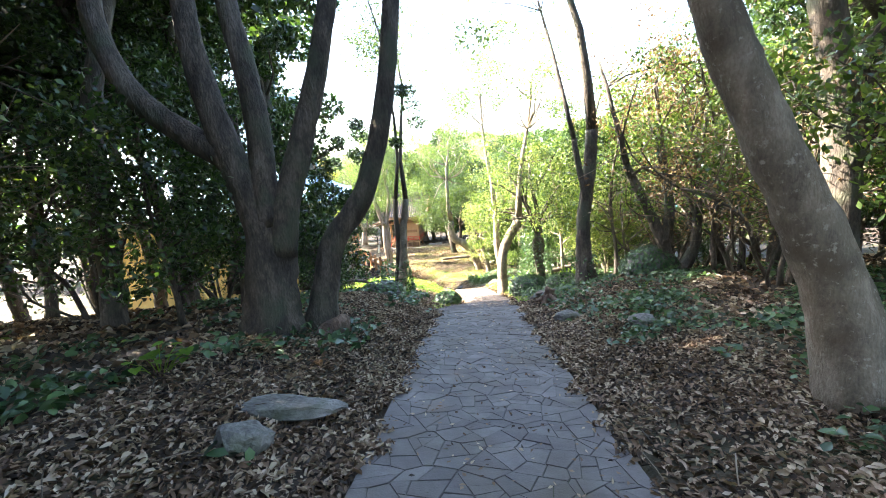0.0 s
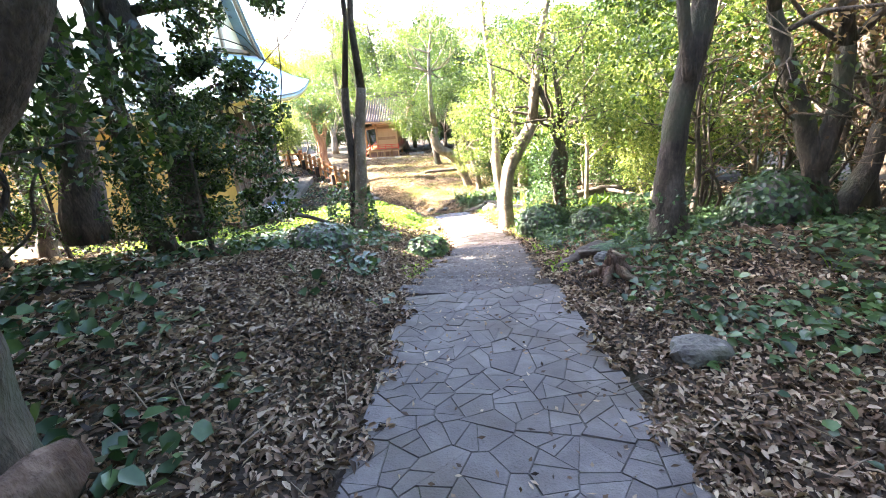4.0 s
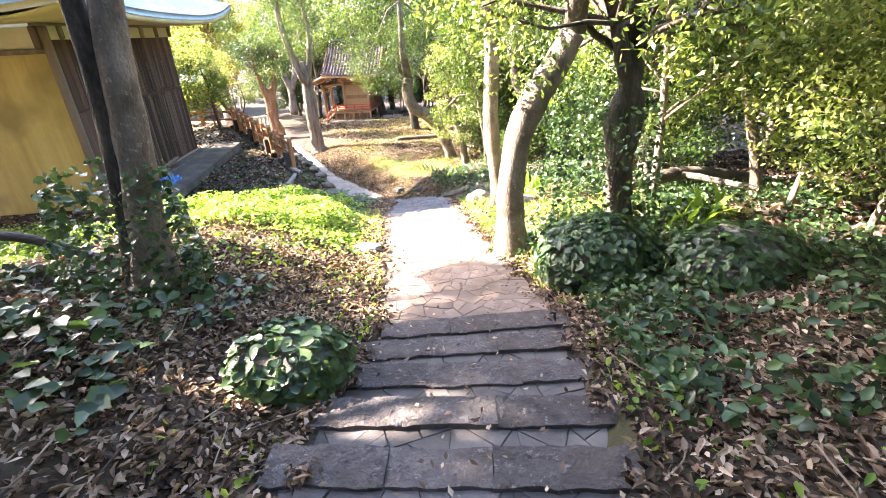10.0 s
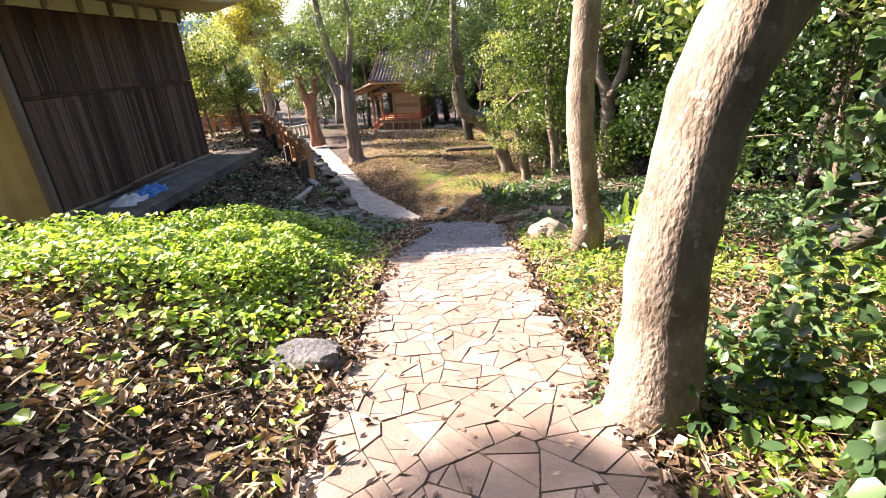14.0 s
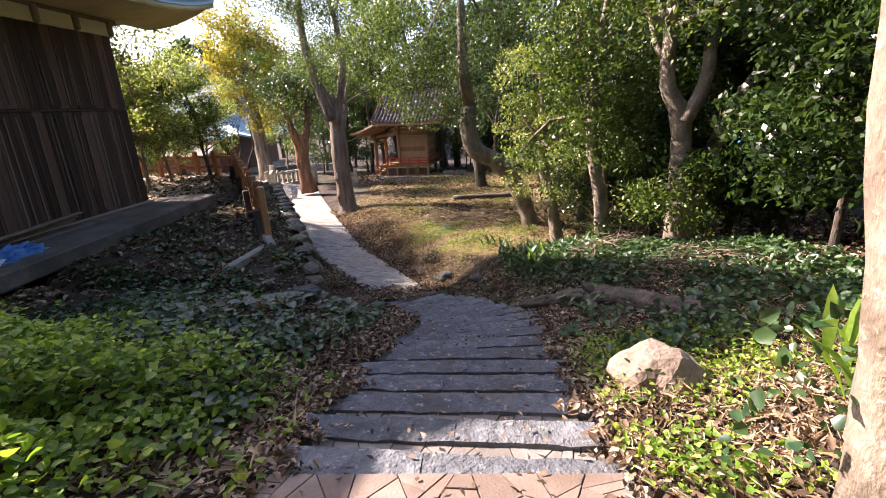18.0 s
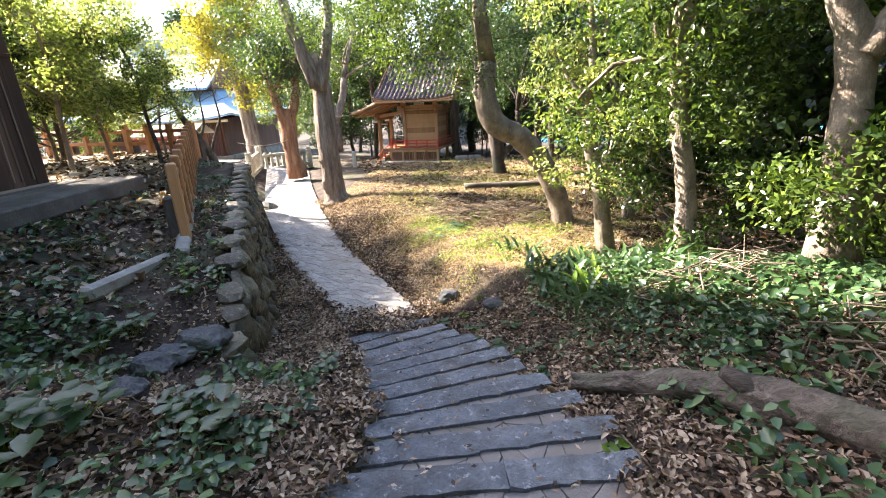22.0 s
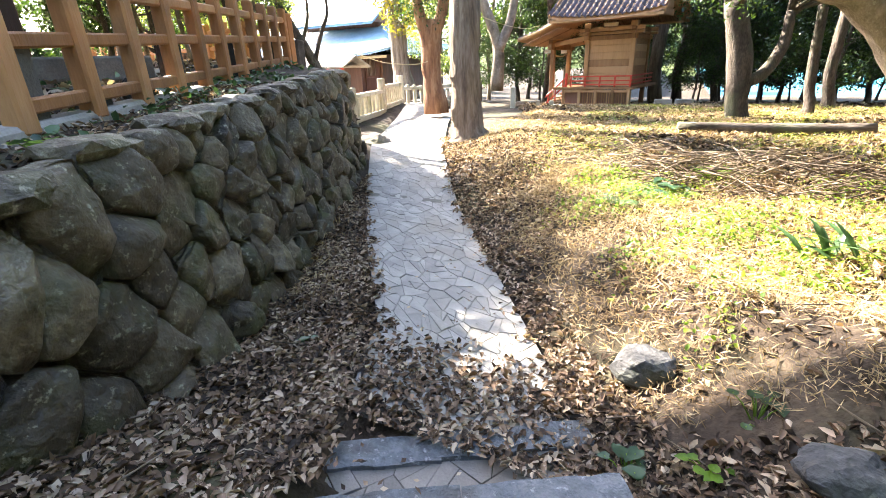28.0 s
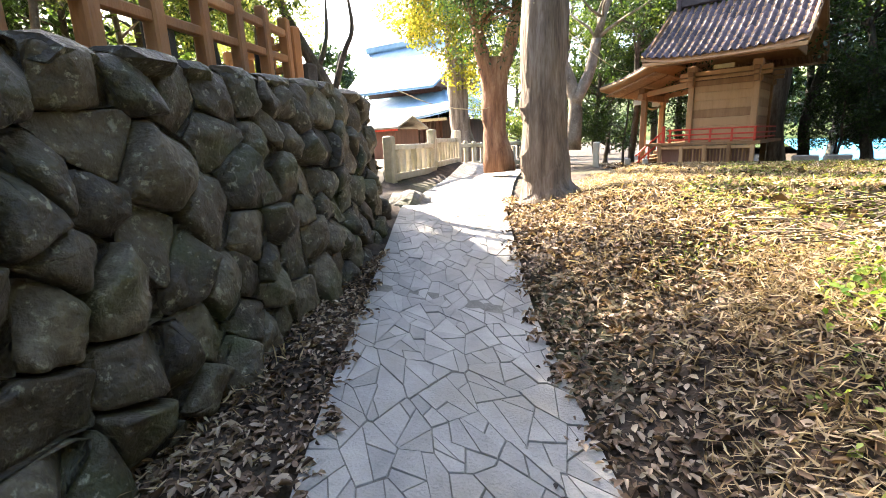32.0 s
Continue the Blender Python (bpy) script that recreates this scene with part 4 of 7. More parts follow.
part("wall", box((0.3, HY1 - HY0 - 0.3, 3.0), (HX0 + 0.15, (HY0 + HY1) / 2, -0.95), 0, 0.02, M["hall_wood"]), fh)
part("plinth", box((HX1 - HX0 + 0.8, HY1 - HY0 + 0.8, 0.6), ((HX0 + HX1) / 2, (HY0 + HY1) / 2, -2.3), 0, 0.05, M["concrete"]), fh)
for k in range(9):
    part("column", box((0.24, 0.24, 2.7), (HX0 + 0.2 + k * 1.18, HY0 - 0.2, -0.8), 0, 0.05, M["hall_wood"]), fh)
for k in range(8):
    part("panel", box((0.86, 0.06, 1.0), (HX0 + 0.8 + k * 1.18, HY0 - 0.17, -1.35), 0, 0.02, M["hall_wood"]), fh)
    for q in range(7):
        part("lattice_bar", box((0.05, 0.05, 1.0), (HX0 + 0.5 + k * 1.18 + 0.1 * q, HY0 - 0.19, -0.2), 0, 0.008, M["batten"]), fh)
part("eave_trim", box((HX1 - HX0 + 2.2, 0.1, 0.16), ((HX0 + HX1) / 2, HY0 - 1.3, 0.38), 0, 0.02, M["gold"]), fh, "pale rafter ends under the eaves")
c00, c10, c11, c01 = (HX0 - 1.6, HY0 - 1.6, 0.5), (HX1 + 1.6, HY0 - 1.6, 0.5), (HX1 + 1.6, HY1 + 1.6, 0.5), (HX0 - 1.6, HY1 + 1.6, 0.5)
for a, b, c, d in ((c00, c10, (-19.8, 56, 2.6), (-25.5, 56, 2.6)), (c10, c11, (-19.8, 58, 2.6), (-19.8, 56, 2.6)), (c11, c01, (-25.5, 58, 2.6), (-19.8, 58, 2.6)), (c01, c00, (-25.5, 56, 2.6), (-25.5, 58, 2.6))):
    part("roof_slope", quad_sheet("roof", roof_side(a, b, c, d, (0.4, 0.4), 0.3), 18, 8, M["copper"], 0.14), fh, "pale blue copper roof")
part("upper_wall", box((6.4, 3.2, 1.2), (-22.9, 57.2, 2.2), 0, 0.02, M["hall_wood"]), fh)
for sgn in (-1, 1):
    part("upper_roof", quad_sheet("upper_roof", lambda u, v: np.stack([-27.2 + 8.2 * u, 57.2 + sgn * (3.5 * (1 - v)), 2.6 + 3.4 * v * (0.55 + 0.45 * v)], -1), 10, 10, M["copper"], 0.16), fh, "steep blue copper gable roof")
gv = [(-19.5, 57.2 + s * 2.9 * (1 - v), 2.65 + 3.2 * v * (0.55 + 0.45 * v)) for s, v in ((-1, 0), (-1, 0.33), (-1, 0.66), (1, 1), (1, 0.66), (1, 0.33), (1, 0))]
part("gable", np_mesh("gable", np.array(gv), [tuple(range(7))], M["hall_wood"]), fh, "dark timber gable")
part("ridge", box((8.6, 0.5, 0.5), (-23.1, 57.2, 6.1), 0, 0.08, M["copper"]), fh)
# small red-roofed stall in front of it
stall = thing("small_outbuilding", "low outbuilding with a pale roof and red trim", "building", at=pose(-17.6, 47.2, -5.25, 0, 0, 4))
part("wall", box((2.8, 2.0, 1.7), (0, 0, 0.85), 0, 0.02, M["hall_wood"]), stall)
for sgn in (-1, 1):
    part("roof_slope", box((3.6, 1.5, 0.09), (0, sgn * 0.66, 2.0), 0, 0.02, M["concrete"], rx=sgn * -22), stall)
part("trim", box((3.4, 0.06, 0.16), (0, -1.2, 1.68), 0, 0.01, M["red_paint"]), stall, "red eave trim")

# ---- stone balustrade beside the far path ----
bal = thing("stone_balustrade", "low balustrade of weathered granite posts", "balustrade")
line = [(-8.6, 37.0), (-9.3, 39.6), (-10.2, 42.3), (-8.7, 44.6)]
for (xa, ya), (xb, yb) in zip(line, line[1:]):
    ln = math.hypot(xb - xa, yb - ya)
    n = int(ln / 0.3)
    rz = math.degrees(math.atan2(yb - ya, xb - xa))
    for k in range(n + 1):
        x, y = xa + (xb - xa) * k / n, ya + (yb - ya) * k / n
        z = float(ground(x, y))
        big = k in (0, n)
        part("post" if big else "baluster", box((0.22 if big else 0.14, 0.22 if big else 0.14, 1.05 if big else 0.72), (x, y, z + (0.5 if big else 0.34)), rz, 0.03, M["granite"], wob=0.012), bal)
    part("rail", box((ln, 0.15, 0.12), ((xa + xb) / 2, (ya + yb) / 2, float(ground((xa + xb) / 2, (ya + yb) / 2)) + 0.68), rz, 0.02, M["granite"], wob=0.01), bal)
    part("base", box((ln, 0.24, 0.16), ((xa + xb) / 2, (ya + yb) / 2, float(ground((xa + xb) / 2, (ya + yb) / 2)) + 0.04), rz, 0.02, M["granite"], wob=0.01), bal)

# ---- timber fence above the stone wall, and its return behind the terrace ----
def fence_run(a, b, n, label, post_h=1.12, feet=True):
    f = thing("timber_fence", label, "fence", group="timber fences")
    rz = math.degrees(math.atan2(b[1] - a[1], b[0] - a[0]))
    ln = math.hypot(b[0] - a[0], b[1] - a[1])
    za, zb = a[2], b[2]
    slope = math.degrees(math.atan2(zb - za, ln))
    for k in range(n):
        s = k / (n - 1)
        x, y, z = a[0] + (b[0] - a[0]) * s, a[1] + (b[1] - a[1]) * s, za + (zb - za) * s
        part("post", box((0.155, 0.14, post_h), (x, y, z + post_h / 2 + 0.02), rz, 0.02, M["fence_wood"]), f)
        if feet:
            hs = 0.42 if k % 3 else 0.8
            part("foot", box((0.23, 0.2, hs), (x - 0.24 * math.sin(radians(180 - rz)), y + 0.24 * math.cos(radians(180 - rz)), z - 0.16 + hs / 2), rz + 6 * (k % 3), 0.03, M["fence_dark"], wob=0.02), f, "dark charred stub post")
    for h in (0.19, 0.58, 0.93):
        part("rail", box((ln + 0.1, 0.085, 0.1), ((a[0] + b[0]) / 2, (a[1] + b[1]) / 2, (za + zb) / 2 + h), rz, 0.015, M["fence_wood"], ry=-slope), f)
    return f


fence_run((-4.02, 27.5, -3.98), (-7.85, 33.95, -3.58), 11, "golden-brown timber rail fence above the stone wall")
fence_run((-7.95, 34.2, -3.64), (-19.0, 36.0, -3.55), 15, "golden-brown timber rail fence behind the terrace")
tagged(part("fence_kerb", box((0.2, 8.6, 0.16), (-5.9, 30.6, -3.8), 30.7, 0.03, M["concrete"], wob=0.02, rx=2.6)), "narrow concrete kerb under the fence", "kerb", kind="structure")
tagged(part("terrace_kerb", box((0.15, 1.9, 0.16), (-3.86, 26.4, -4.01), 2, 0.03, M["concrete"], wob=0.02, rx=-3.5)), "narrow concrete kerb on the terrace", "kerb", kind="structure")

# water far below and wooded hills beyond
tagged(part("water", np_mesh("water", np.array([(2, 62, -7.0), (400, 62, -7.0), (400, 300, -7.0), (2, 300, -7.0)]), np.array([[0, 1, 2, 3]]), M["water"])), "bright blue water below the wood", "water", kind="structure")

# thin cords strung between trees and the shrine
for pts in (((-4.62, 35.5, -2.52), (-4.9, 39.0, -2.64), (-5.3, 42.6, -2.56), (-5.75, 45.9, -2.26)), ((-7.7, 36.1, -3.26), (-7.75, 37.6, -3.5), (-7.7, 39.2, -3.55), (-7.6, 39.75, -3.48))):
    row = smooth_line(pts, 5)
    tagged(part("boundary_cord", tube_mesh("cord", [np.c_[row, np.full(len(row), 0.009)]], M["rope"], 5)), "thin pale cord strung between trees", "cord", group="cords")

hx = np.linspace(-260, 420, 120)
hz = 9.0 + 5.0 * np.sin(hx / 37.0) * np.sin(hx / 61.0 + 1) + 2.0 * np.sin(hx / 11.0) + 0.8 * np.sin(hx / 3.7)
hv = np.vstack([np.stack([hx, 0 * hx + 190, 0 * hx - 9], -1), np.stack([hx, 0 * hx + 205, hz * 0.6 - 2], -1), np.stack([hx, 0 * hx + 230, hz + 4], -1), np.stack([hx, 0 * hx + 270, 0 * hx - 9], -1)])
hk = np.arange(119)
hf = np.vstack([np.stack([r * 120 + hk, r * 120 + hk + 1, (r + 1) * 120 + hk + 1, (r + 1) * 120 + hk], -1) for r in range(3)])
tagged(part("far_hills", np_mesh("far_hills", hv, hf, M["far_wood"], True)), "low wooded hills beyond the water", "hills", kind="structure")

# ---- trunks: rows of x, y, z, radius ----
STEMS = {
    "big_left": [
        [(-3.62, 5.86, 0.13, 0.574), (-3.62, 5.87, 0.35, 0.450), (-3.58, 5.9, 0.78, 0.360), (-3.52, 5.94, 1.39, 0.326), (-3.51, 5.97, 1.92, 0.266), (-3.53, 5.99, 2.3, 0.160), (-3.53, 6.01, 2.52, 0.059)],
        [(-3.55, 5.86, 1.24, 0.215), (-3.74, 5.93, 2.46, 0.185), (-4.4, 6, 3.04, 0.158), (-4.98, 6.05, 3.56, 0.149), (-5.32, 6.11, 4.36, 0.139), (-5.36, 6.16, 5.17, 0.125)],
        [(-3.56, 5.86, 1.55, 0.198), (-3.7, 5.9, 2.24, 0.200), (-3.91, 5.95, 2.91, 0.183), (-4.13, 6.02, 3.85, 0.159), (-4.2, 6.07, 4.68, 0.149), (-4.19, 6.12, 5.48, 0.130)],
        [(-3.47, 5.85, 1.77, 0.172), (-3.45, 5.9, 2.51, 0.163), (-3.46, 5.94, 3.23, 0.150), (-3.55, 5.99, 3.95, 0.142), (-3.66, 6.04, 4.64, 0.133), (-3.68, 6.08, 5.37, 0.118)],
        [(-3.37, 5.85, 1.38, 0.203), (-3.18, 5.89, 2.12, 0.174), (-2.97, 5.92, 2.69, 0.158), (-2.64, 5.97, 3.66, 0.133), (-2.4, 6.01, 4.54, 0.122), (-2.24, 6.05, 5.33, 0.104)],
    ],
    "second_left": [
        [(-3.06, 6.25, 0.2, 0.275), (-2.95, 6.28, 0.7, 0.201), (-2.75, 6.31, 1.42, 0.169), (-2.28, 6.34, 2.03, 0.153), (-1.94, 6.38, 2.94, 0.139), (-1.73, 6.44, 3.9, 0.122), (-1.62, 6.47, 4.63, 0.118), (-1.44, 6.52, 5.47, 0.100)],
    ],
    "lean_right": [
        [(1.93, 2.95, 0.06, 0.327), (1.73, 3.01, 0.99, 0.240), (1.47, 3.06, 1.71, 0.209), (1.17, 3.11, 2.35, 0.184), (0.93, 3.16, 2.93, 0.169), (0.77, 3.19, 3.36, 0.159), (0.64, 3.22, 3.9, 0.148)],
    ],
    "back_right": [
        [(4.73, 6.29, 0.34, 0.271), (4.79, 6.36, 1.61, 0.250), (4.73, 6.46, 3.09, 0.234), (4.55, 6.53, 4.27, 0.218), (4.5, 6.59, 5.17, 0.186)],
        [(4.79, 6.28, 1.86, 0.179), (5.02, 6.34, 2.9, 0.165), (5.32, 6.38, 3.9, 0.142)],
    ],
    "right_c": [
        [(2.43, 10.59, -0.74, 0.292), (2.4, 10.62, -0.33, 0.230), (2.39, 10.65, 0.22, 0.177), (2.42, 10.69, 0.95, 0.161), (2.54, 10.72, 1.62, 0.155), (2.64, 10.76, 2.25, 0.151), (2.72, 10.8, 2.95, 0.139)],
        [(2.47, 10.59, 1.36, 0.090), (2.34, 10.64, 2.02, 0.075), (2.24, 10.69, 2.76, 0.062)],
    ],
    "right_b": [
        [(1.26, 16.15, -2.58, 0.302), (1.26, 16.16, -2.39, 0.231), (1.27, 16.18, -2.12, 0.2), (1.26, 16.21, -1.53, 0.172), (1.35, 16.25, -0.89, 0.16), (1.57, 16.28, -0.39, 0.176), (1.77, 16.3, -0.12, 0.162), (1.98, 16.31, 0.26, 0.14)],
    ],
    "left_a": [
        [(-2.5, 14.54, -1.71, 0.197), (-2.5, 14.56, -1.44, 0.110), (-2.43, 14.6, -0.75, 0.085), (-2.35, 14.64, 0.13, 0.080), (-2.35, 14.69, 0.95, 0.083), (-2.31, 14.72, 1.45, 0.074)],
        [(-2.38, 14.53, -1.65, 0.222), (-2.32, 14.56, -1.19, 0.156), (-2.21, 14.6, -0.3, 0.129), (-2.14, 14.65, 0.47, 0.117), (-2.06, 14.67, 0.93, 0.112), (-1.98, 14.7, 1.44, 0.093)],
    ],
    "right_e": [
        [(2.7, 16.09, -2.21, 0.21), (2.68, 16.12, -1.76, 0.162), (2.63, 16.15, -1.16, 0.162), (2.54, 16.19, -0.69, 0.136), (2.7, 16.21, -0.28, 0.122), (2.68, 16.23, 0.11, 0.11)],
        [(2.69, 16.09, -1.07, 0.112), (2.75, 16.11, -0.58, 0.1), (2.56, 16.15, -0.11, 0.092), (2.44, 16.19, 0.34, 0.081)],
    ],
    "right_f": [
        [(1.8, 19.32, -2.63, 0.187), (1.74, 19.33, -2.27, 0.147), (1.63, 19.38, -1.29, 0.142), (1.65, 19.45, -0.35, 0.134), (1.64, 19.48, 0.29, 0.116)],
    ],
    "thin_r": [
        [(5.59, 17.19, -2.67, 0.098), (5.47, 17.25, -1.89, 0.089), (5.27, 17.31, -1.2, 0.081), (5.09, 17.35, -0.73, 0.062), (4.92, 17.39, -0.2, 0.045)],
    ],
    "tree_t": [
        [(-4.41, 35.66, -5.21, 0.434), (-4.47, 35.65, -4.84, 0.31), (-4.53, 35.67, -3.85, 0.278), (-4.55, 35.75, -2.64, 0.284), (-4.56, 35.8, -1.61, 0.257), (-4.75, 35.72, -0.77, 0.19)],
        [(-4.6, 35.56, -1.67, 0.2), (-4.95, 35.47, -0.57, 0.165), (-5.25, 35.35, 0.75, 0.13), (-5.3, 35.35, 2.45, 0.1)],
        [(-4.55, 35.58, -1.78, 0.17), (-4.25, 35.69, -0.68, 0.13), (-4.1, 35.85, 0.62, 0.11), (-4.3, 35.94, 2.22, 0.08)],
    ],
    "tree_2": [
        [(-7.5, 40.05, -4.83, 0.352), (-7.61, 40.04, -3.96, 0.264), (-7.62, 40.1, -2.89, 0.302), (-7.56, 40.16, -2.3, 0.268)],
        [(-7.59, 40, -3.04, 0.195), (-7.84, 39.9, -2.28, 0.16), (-7.98, 39.86, -1.55, 0.126)],
        [(-7.56, 40.02, -2.89, 0.196), (-7.29, 40.22, -2.16, 0.162), (-7.16, 40.35, -1.31, 0.127)],
    ],
    "ginkgo": [
        [(-11.79, 45.37, -4.8, 0.585), (-11.93, 45.34, -3.79, 0.399), (-12.04, 45.35, -2.26, 0.379), (-12.16, 45.37, -0.78, 0.336), (-12.25, 45.39, 0.65, 0.27)],
    ],
    "white_r": [
        [(3.2, 27.85, -4.29, 0.155), (3.13, 27.89, -3.47, 0.13), (2.97, 27.94, -2.57, 0.117), (2.89, 27.98, -1.8, 0.106)],
    ],
    "fork_r": [
        [(4.32, 26.68, -3.95, 0.288), (4.24, 26.71, -3.25, 0.201), (4.24, 26.76, -2.5, 0.179), (4.15, 26.8, -1.77, 0.168), (3.92, 26.81, -1.29, 0.127), (3.9, 26.87, -0.38, 0.109)],
        [(4.2, 26.67, -1.93, 0.129), (4.52, 26.73, -1.24, 0.112), (4.57, 26.79, -0.41, 0.094)],
        [(4.46, 26.69, -3.78, 0.155), (4.75, 26.78, -2.6, 0.134), (5.12, 26.87, -1.74, 0.116), (5.61, 26.95, -0.99, 0.1)],
    ],
    "curve_r": [
        [(2.27, 32.5, -5.27, 0.282), (2.14, 32.5, -4.69, 0.255), (1.74, 32.44, -3.77, 0.248), (1.17, 32.31, -3.09, 0.252), (0.62, 32.17, -2.76, 0.266), (0.39, 32.14, -2.14, 0.246), (0.44, 32.2, -1.46, 0.209)],
    ],
    "yellow_r": [
        [(2.65, 29.93, -5.02, 0.186), (2.55, 29.94, -4.41, 0.156), (2.46, 29.95, -3.78, 0.136), (2.26, 29.93, -3.09, 0.126), (2.19, 29.95, -2.37, 0.102)],
        [(2.49, 29.88, -3.9, 0.097), (2.66, 29.97, -3.32, 0.09), (2.74, 30.03, -2.79, 0.082)],
    ],
    "shrine_r": [
        [(1.01, 39.13, -5.41, 0.295), (0.84, 39.1, -4.63, 0.244), (0.75, 39.11, -3.66, 0.259), (0.44, 39.03, -2.5, 0.21)],
        [(0.86, 39.06, -4.26, 0.146), (1.28, 39.28, -4.03, 0.132), (1.57, 39.46, -3.45, 0.118), (1.59, 39.51, -2.76, 0.093)],
    ],
    "shrine_b": [
        [(-1.41, 50.5, -5.76, 0.333), (-1.58, 50.52, -4.02, 0.272), (-1.51, 50.65, -2.39, 0.274), (-1.53, 50.71, -1.27, 0.244)],
    ],
    "pale_b": [
        [(-7.69, 46.26, -4.48, 0.293), (-7.64, 46.36, -3.1, 0.24), (-7.97, 46.27, -1.98, 0.214), (-8.42, 46.12, -0.91, 0.189)],
        [(-7.64, 46.28, -3.1, 0.214), (-7.22, 46.56, -2.01, 0.188), (-7.05, 46.71, -0.95, 0.163)],
    ],
    "right_d": [
        [(4.64, 10.4, -0.72, 0.2), (4.37, 10.45, -0.14, 0.14), (4.07, 10.52, 0.7, 0.125), (3.74, 10.57, 1.41, 0.105), (3.46, 10.63, 2.07, 0.085)],
        [(4.29, 10.41, 0.09, 0.128), (4.42, 10.45, 0.81, 0.118), (4.4, 10.5, 1.62, 0.098)],
        [(4.7, 10.39, -0.64, 0.156), (5.03, 10.41, 0.05, 0.126), (5.11, 10.45, 0.63, 0.104)],
    ],
    "right_g": [
        [(6.76, 11.79, -1.17, 0.202), (6.54, 11.85, -0.37, 0.17), (6.49, 11.92, 0.72, 0.154), (6.08, 12, 1.75, 0.125)],
    ],
    "left_m": [
        [(-5.32, 12.21, -0.77, 0.219), (-5.48, 12.26, 0.01, 0.163), (-5.49, 12.33, 1.07, 0.151), (-5.46, 12.38, 2.04, 0.14), (-5.39, 12.44, 2.93, 0.142)],
        [(-4.72, 12.17, -0.61, 0.296), (-4.72, 12.24, 0.5, 0.217), (-4.74, 12.31, 1.44, 0.206), (-4.98, 12.37, 2.39, 0.211), (-5.11, 12.42, 2.91, 0.194)],
    ],
    "left_n": [
        [(-6.83, 12.76, -0.42, 0.372), (-6.62, 12.81, 0.54, 0.29), (-6.46, 12.86, 1.61, 0.264), (-6.4, 12.92, 2.59, 0.241)],
    ],
}


def branch_out(rows, gen, n, reach, rise):
    """Limbs that leave the upper part of a stem; rows of x, y, z, r each."""
    out = []
    rows = np.asarray(rows)
    for k in range(n):
        i = int(gen.integers(len(rows) // 2, len(rows)))
        p, r = rows[i, :3], rows[i, 3] * gen.uniform(0.35, 0.6)
        d = gen.normal(0, 1, 3)
        d[2] = abs(d[2]) * 0.6 + rise
        d /= np.linalg.norm(d)
        pts = [(*p, r)]
        for s in range(4):
            d = d + gen.normal(0, 0.28, 3)
            d[2] += 0.08
            d /= np.linalg.norm(d)
            p = p + d * reach / 4 * gen.uniform(0.8, 1.2)
            pts.append((*p, max(0.008, r * (0.8 - 0.19 * s))))
        out.append(np.array(pts))
    return out


def crown_points(tips, radius, per, gen, flat=0.7):
    c = []
    for t in tips:
        d = gen.normal(0, 1, (per, 3))
        d /= np.linalg.norm(d, axis=1)[:, None]
        rr = radius * gen.uniform(0.7, 1.25)
        c.append(t + d * (rr * gen.uniform(0.25, 1, per) ** 0.6)[:, None] * np.array([1, 1, flat]))
    return np.vstack(c)


def tree(label, stems, bark, leaf, category="tree", limbs=7, reach=2.2, rise=0.5, clump=0.75, per=260, length=0.095, width=0.042, low=None, seed=1, flute=0.0, grow=2.2, clumps=None, group="", bole=False, stem_bark=None):
    """A tree: each stem is a tapered trunk, with limbs and a crown of small leaves round their tips. clumps: crown places of its own."""
    gen = np.random.default_rng(seed)
    base = Vector(stems[0][0][:3])
    t = thing("tree", label, category, group=group, at=Matrix.Translation(base))
    back = Matrix.Translation(-base)
    tips, tubes = [], []
    for k, rows in enumerate(stems):
        line = smooth_line(rows, 5)
        line[:, 3] = np.maximum(line[:, 3], 0.006)
        if k == 0:
            line[0, 2] -= 0.25
        part("trunk" if k == 0 else "stem", tube_mesh("trunk", [line], stem_bark if k and stem_bark else bark, 12 if rows[0][3] > 0.06 else 8, 0.045, flute), t, at=back)
        last = line[-1].copy()
        ends = [line]
        if grow and not (bole and k == 0):
            d = line[-1, :3] - line[-4, :3]
            d = d / np.linalg.norm(d) * 0.4 + np.array([0, 0, 0.8])
            up = [last]
            for s in range(5 if grow > 3.5 else 4):
                d = d + gen.normal(0, 0.12, 3)
                nxt = up[-1].copy()
                nxt[:3] += d / np.linalg.norm(d) * grow / 4
                nxt[3] = max(0.01, nxt[3] * 0.78)
                up.append(nxt)
            up = np.array(up)
            tubes.append(up)
            ends.append(up)
        if limbs and not (bole and k == 0):
            rows_b = ends[-1] if grow > 3.5 else np.vstack(ends)[len(line) // 2 :]
            for b in branch_out(rows_b, gen, limbs, reach, rise):
                tubes.append(b)
                tips += [b[-1, :3], b[-2, :3] + gen.normal(0, 0.2, 3)]
            tips.append(ends[-1][-1, :3])
    for b in tubes:
        part("limb", tube_mesh("limb", [b], bark, 6, 0.03), t, at=back)
    if clumps is not None:
        tips = [np.array(c, float) for c in clumps] + (tips if clump and limbs else [])
    if leaf is not None and len(tips):
        pts = crown_points(tips, clump, per, gen)
        if low is not None:
            pts = pts[pts[:, 2] > low]
        part("crown", leaf_mesh("crown", pts, length, width, leaf, gen=gen), t, at=back)
    return t


S = STEMS
gen = np.random.default_rng(91)
YELLOW = [(2.3 + 0.75 * math.cos(2.4 * k), 29.75 + 0.5 * math.sin(2.4 * k), -3.8 + 0.13 * k) for k in range(20)]
def crown_spots(c, r, n):
    d = gen.normal(0, 1, (n, 3))
    d /= np.linalg.norm(d, axis=1)[:, None]
    return [tuple(np.array(c) + q * np.array(r) * gen.uniform(0.45, 1.0)) for q in d]


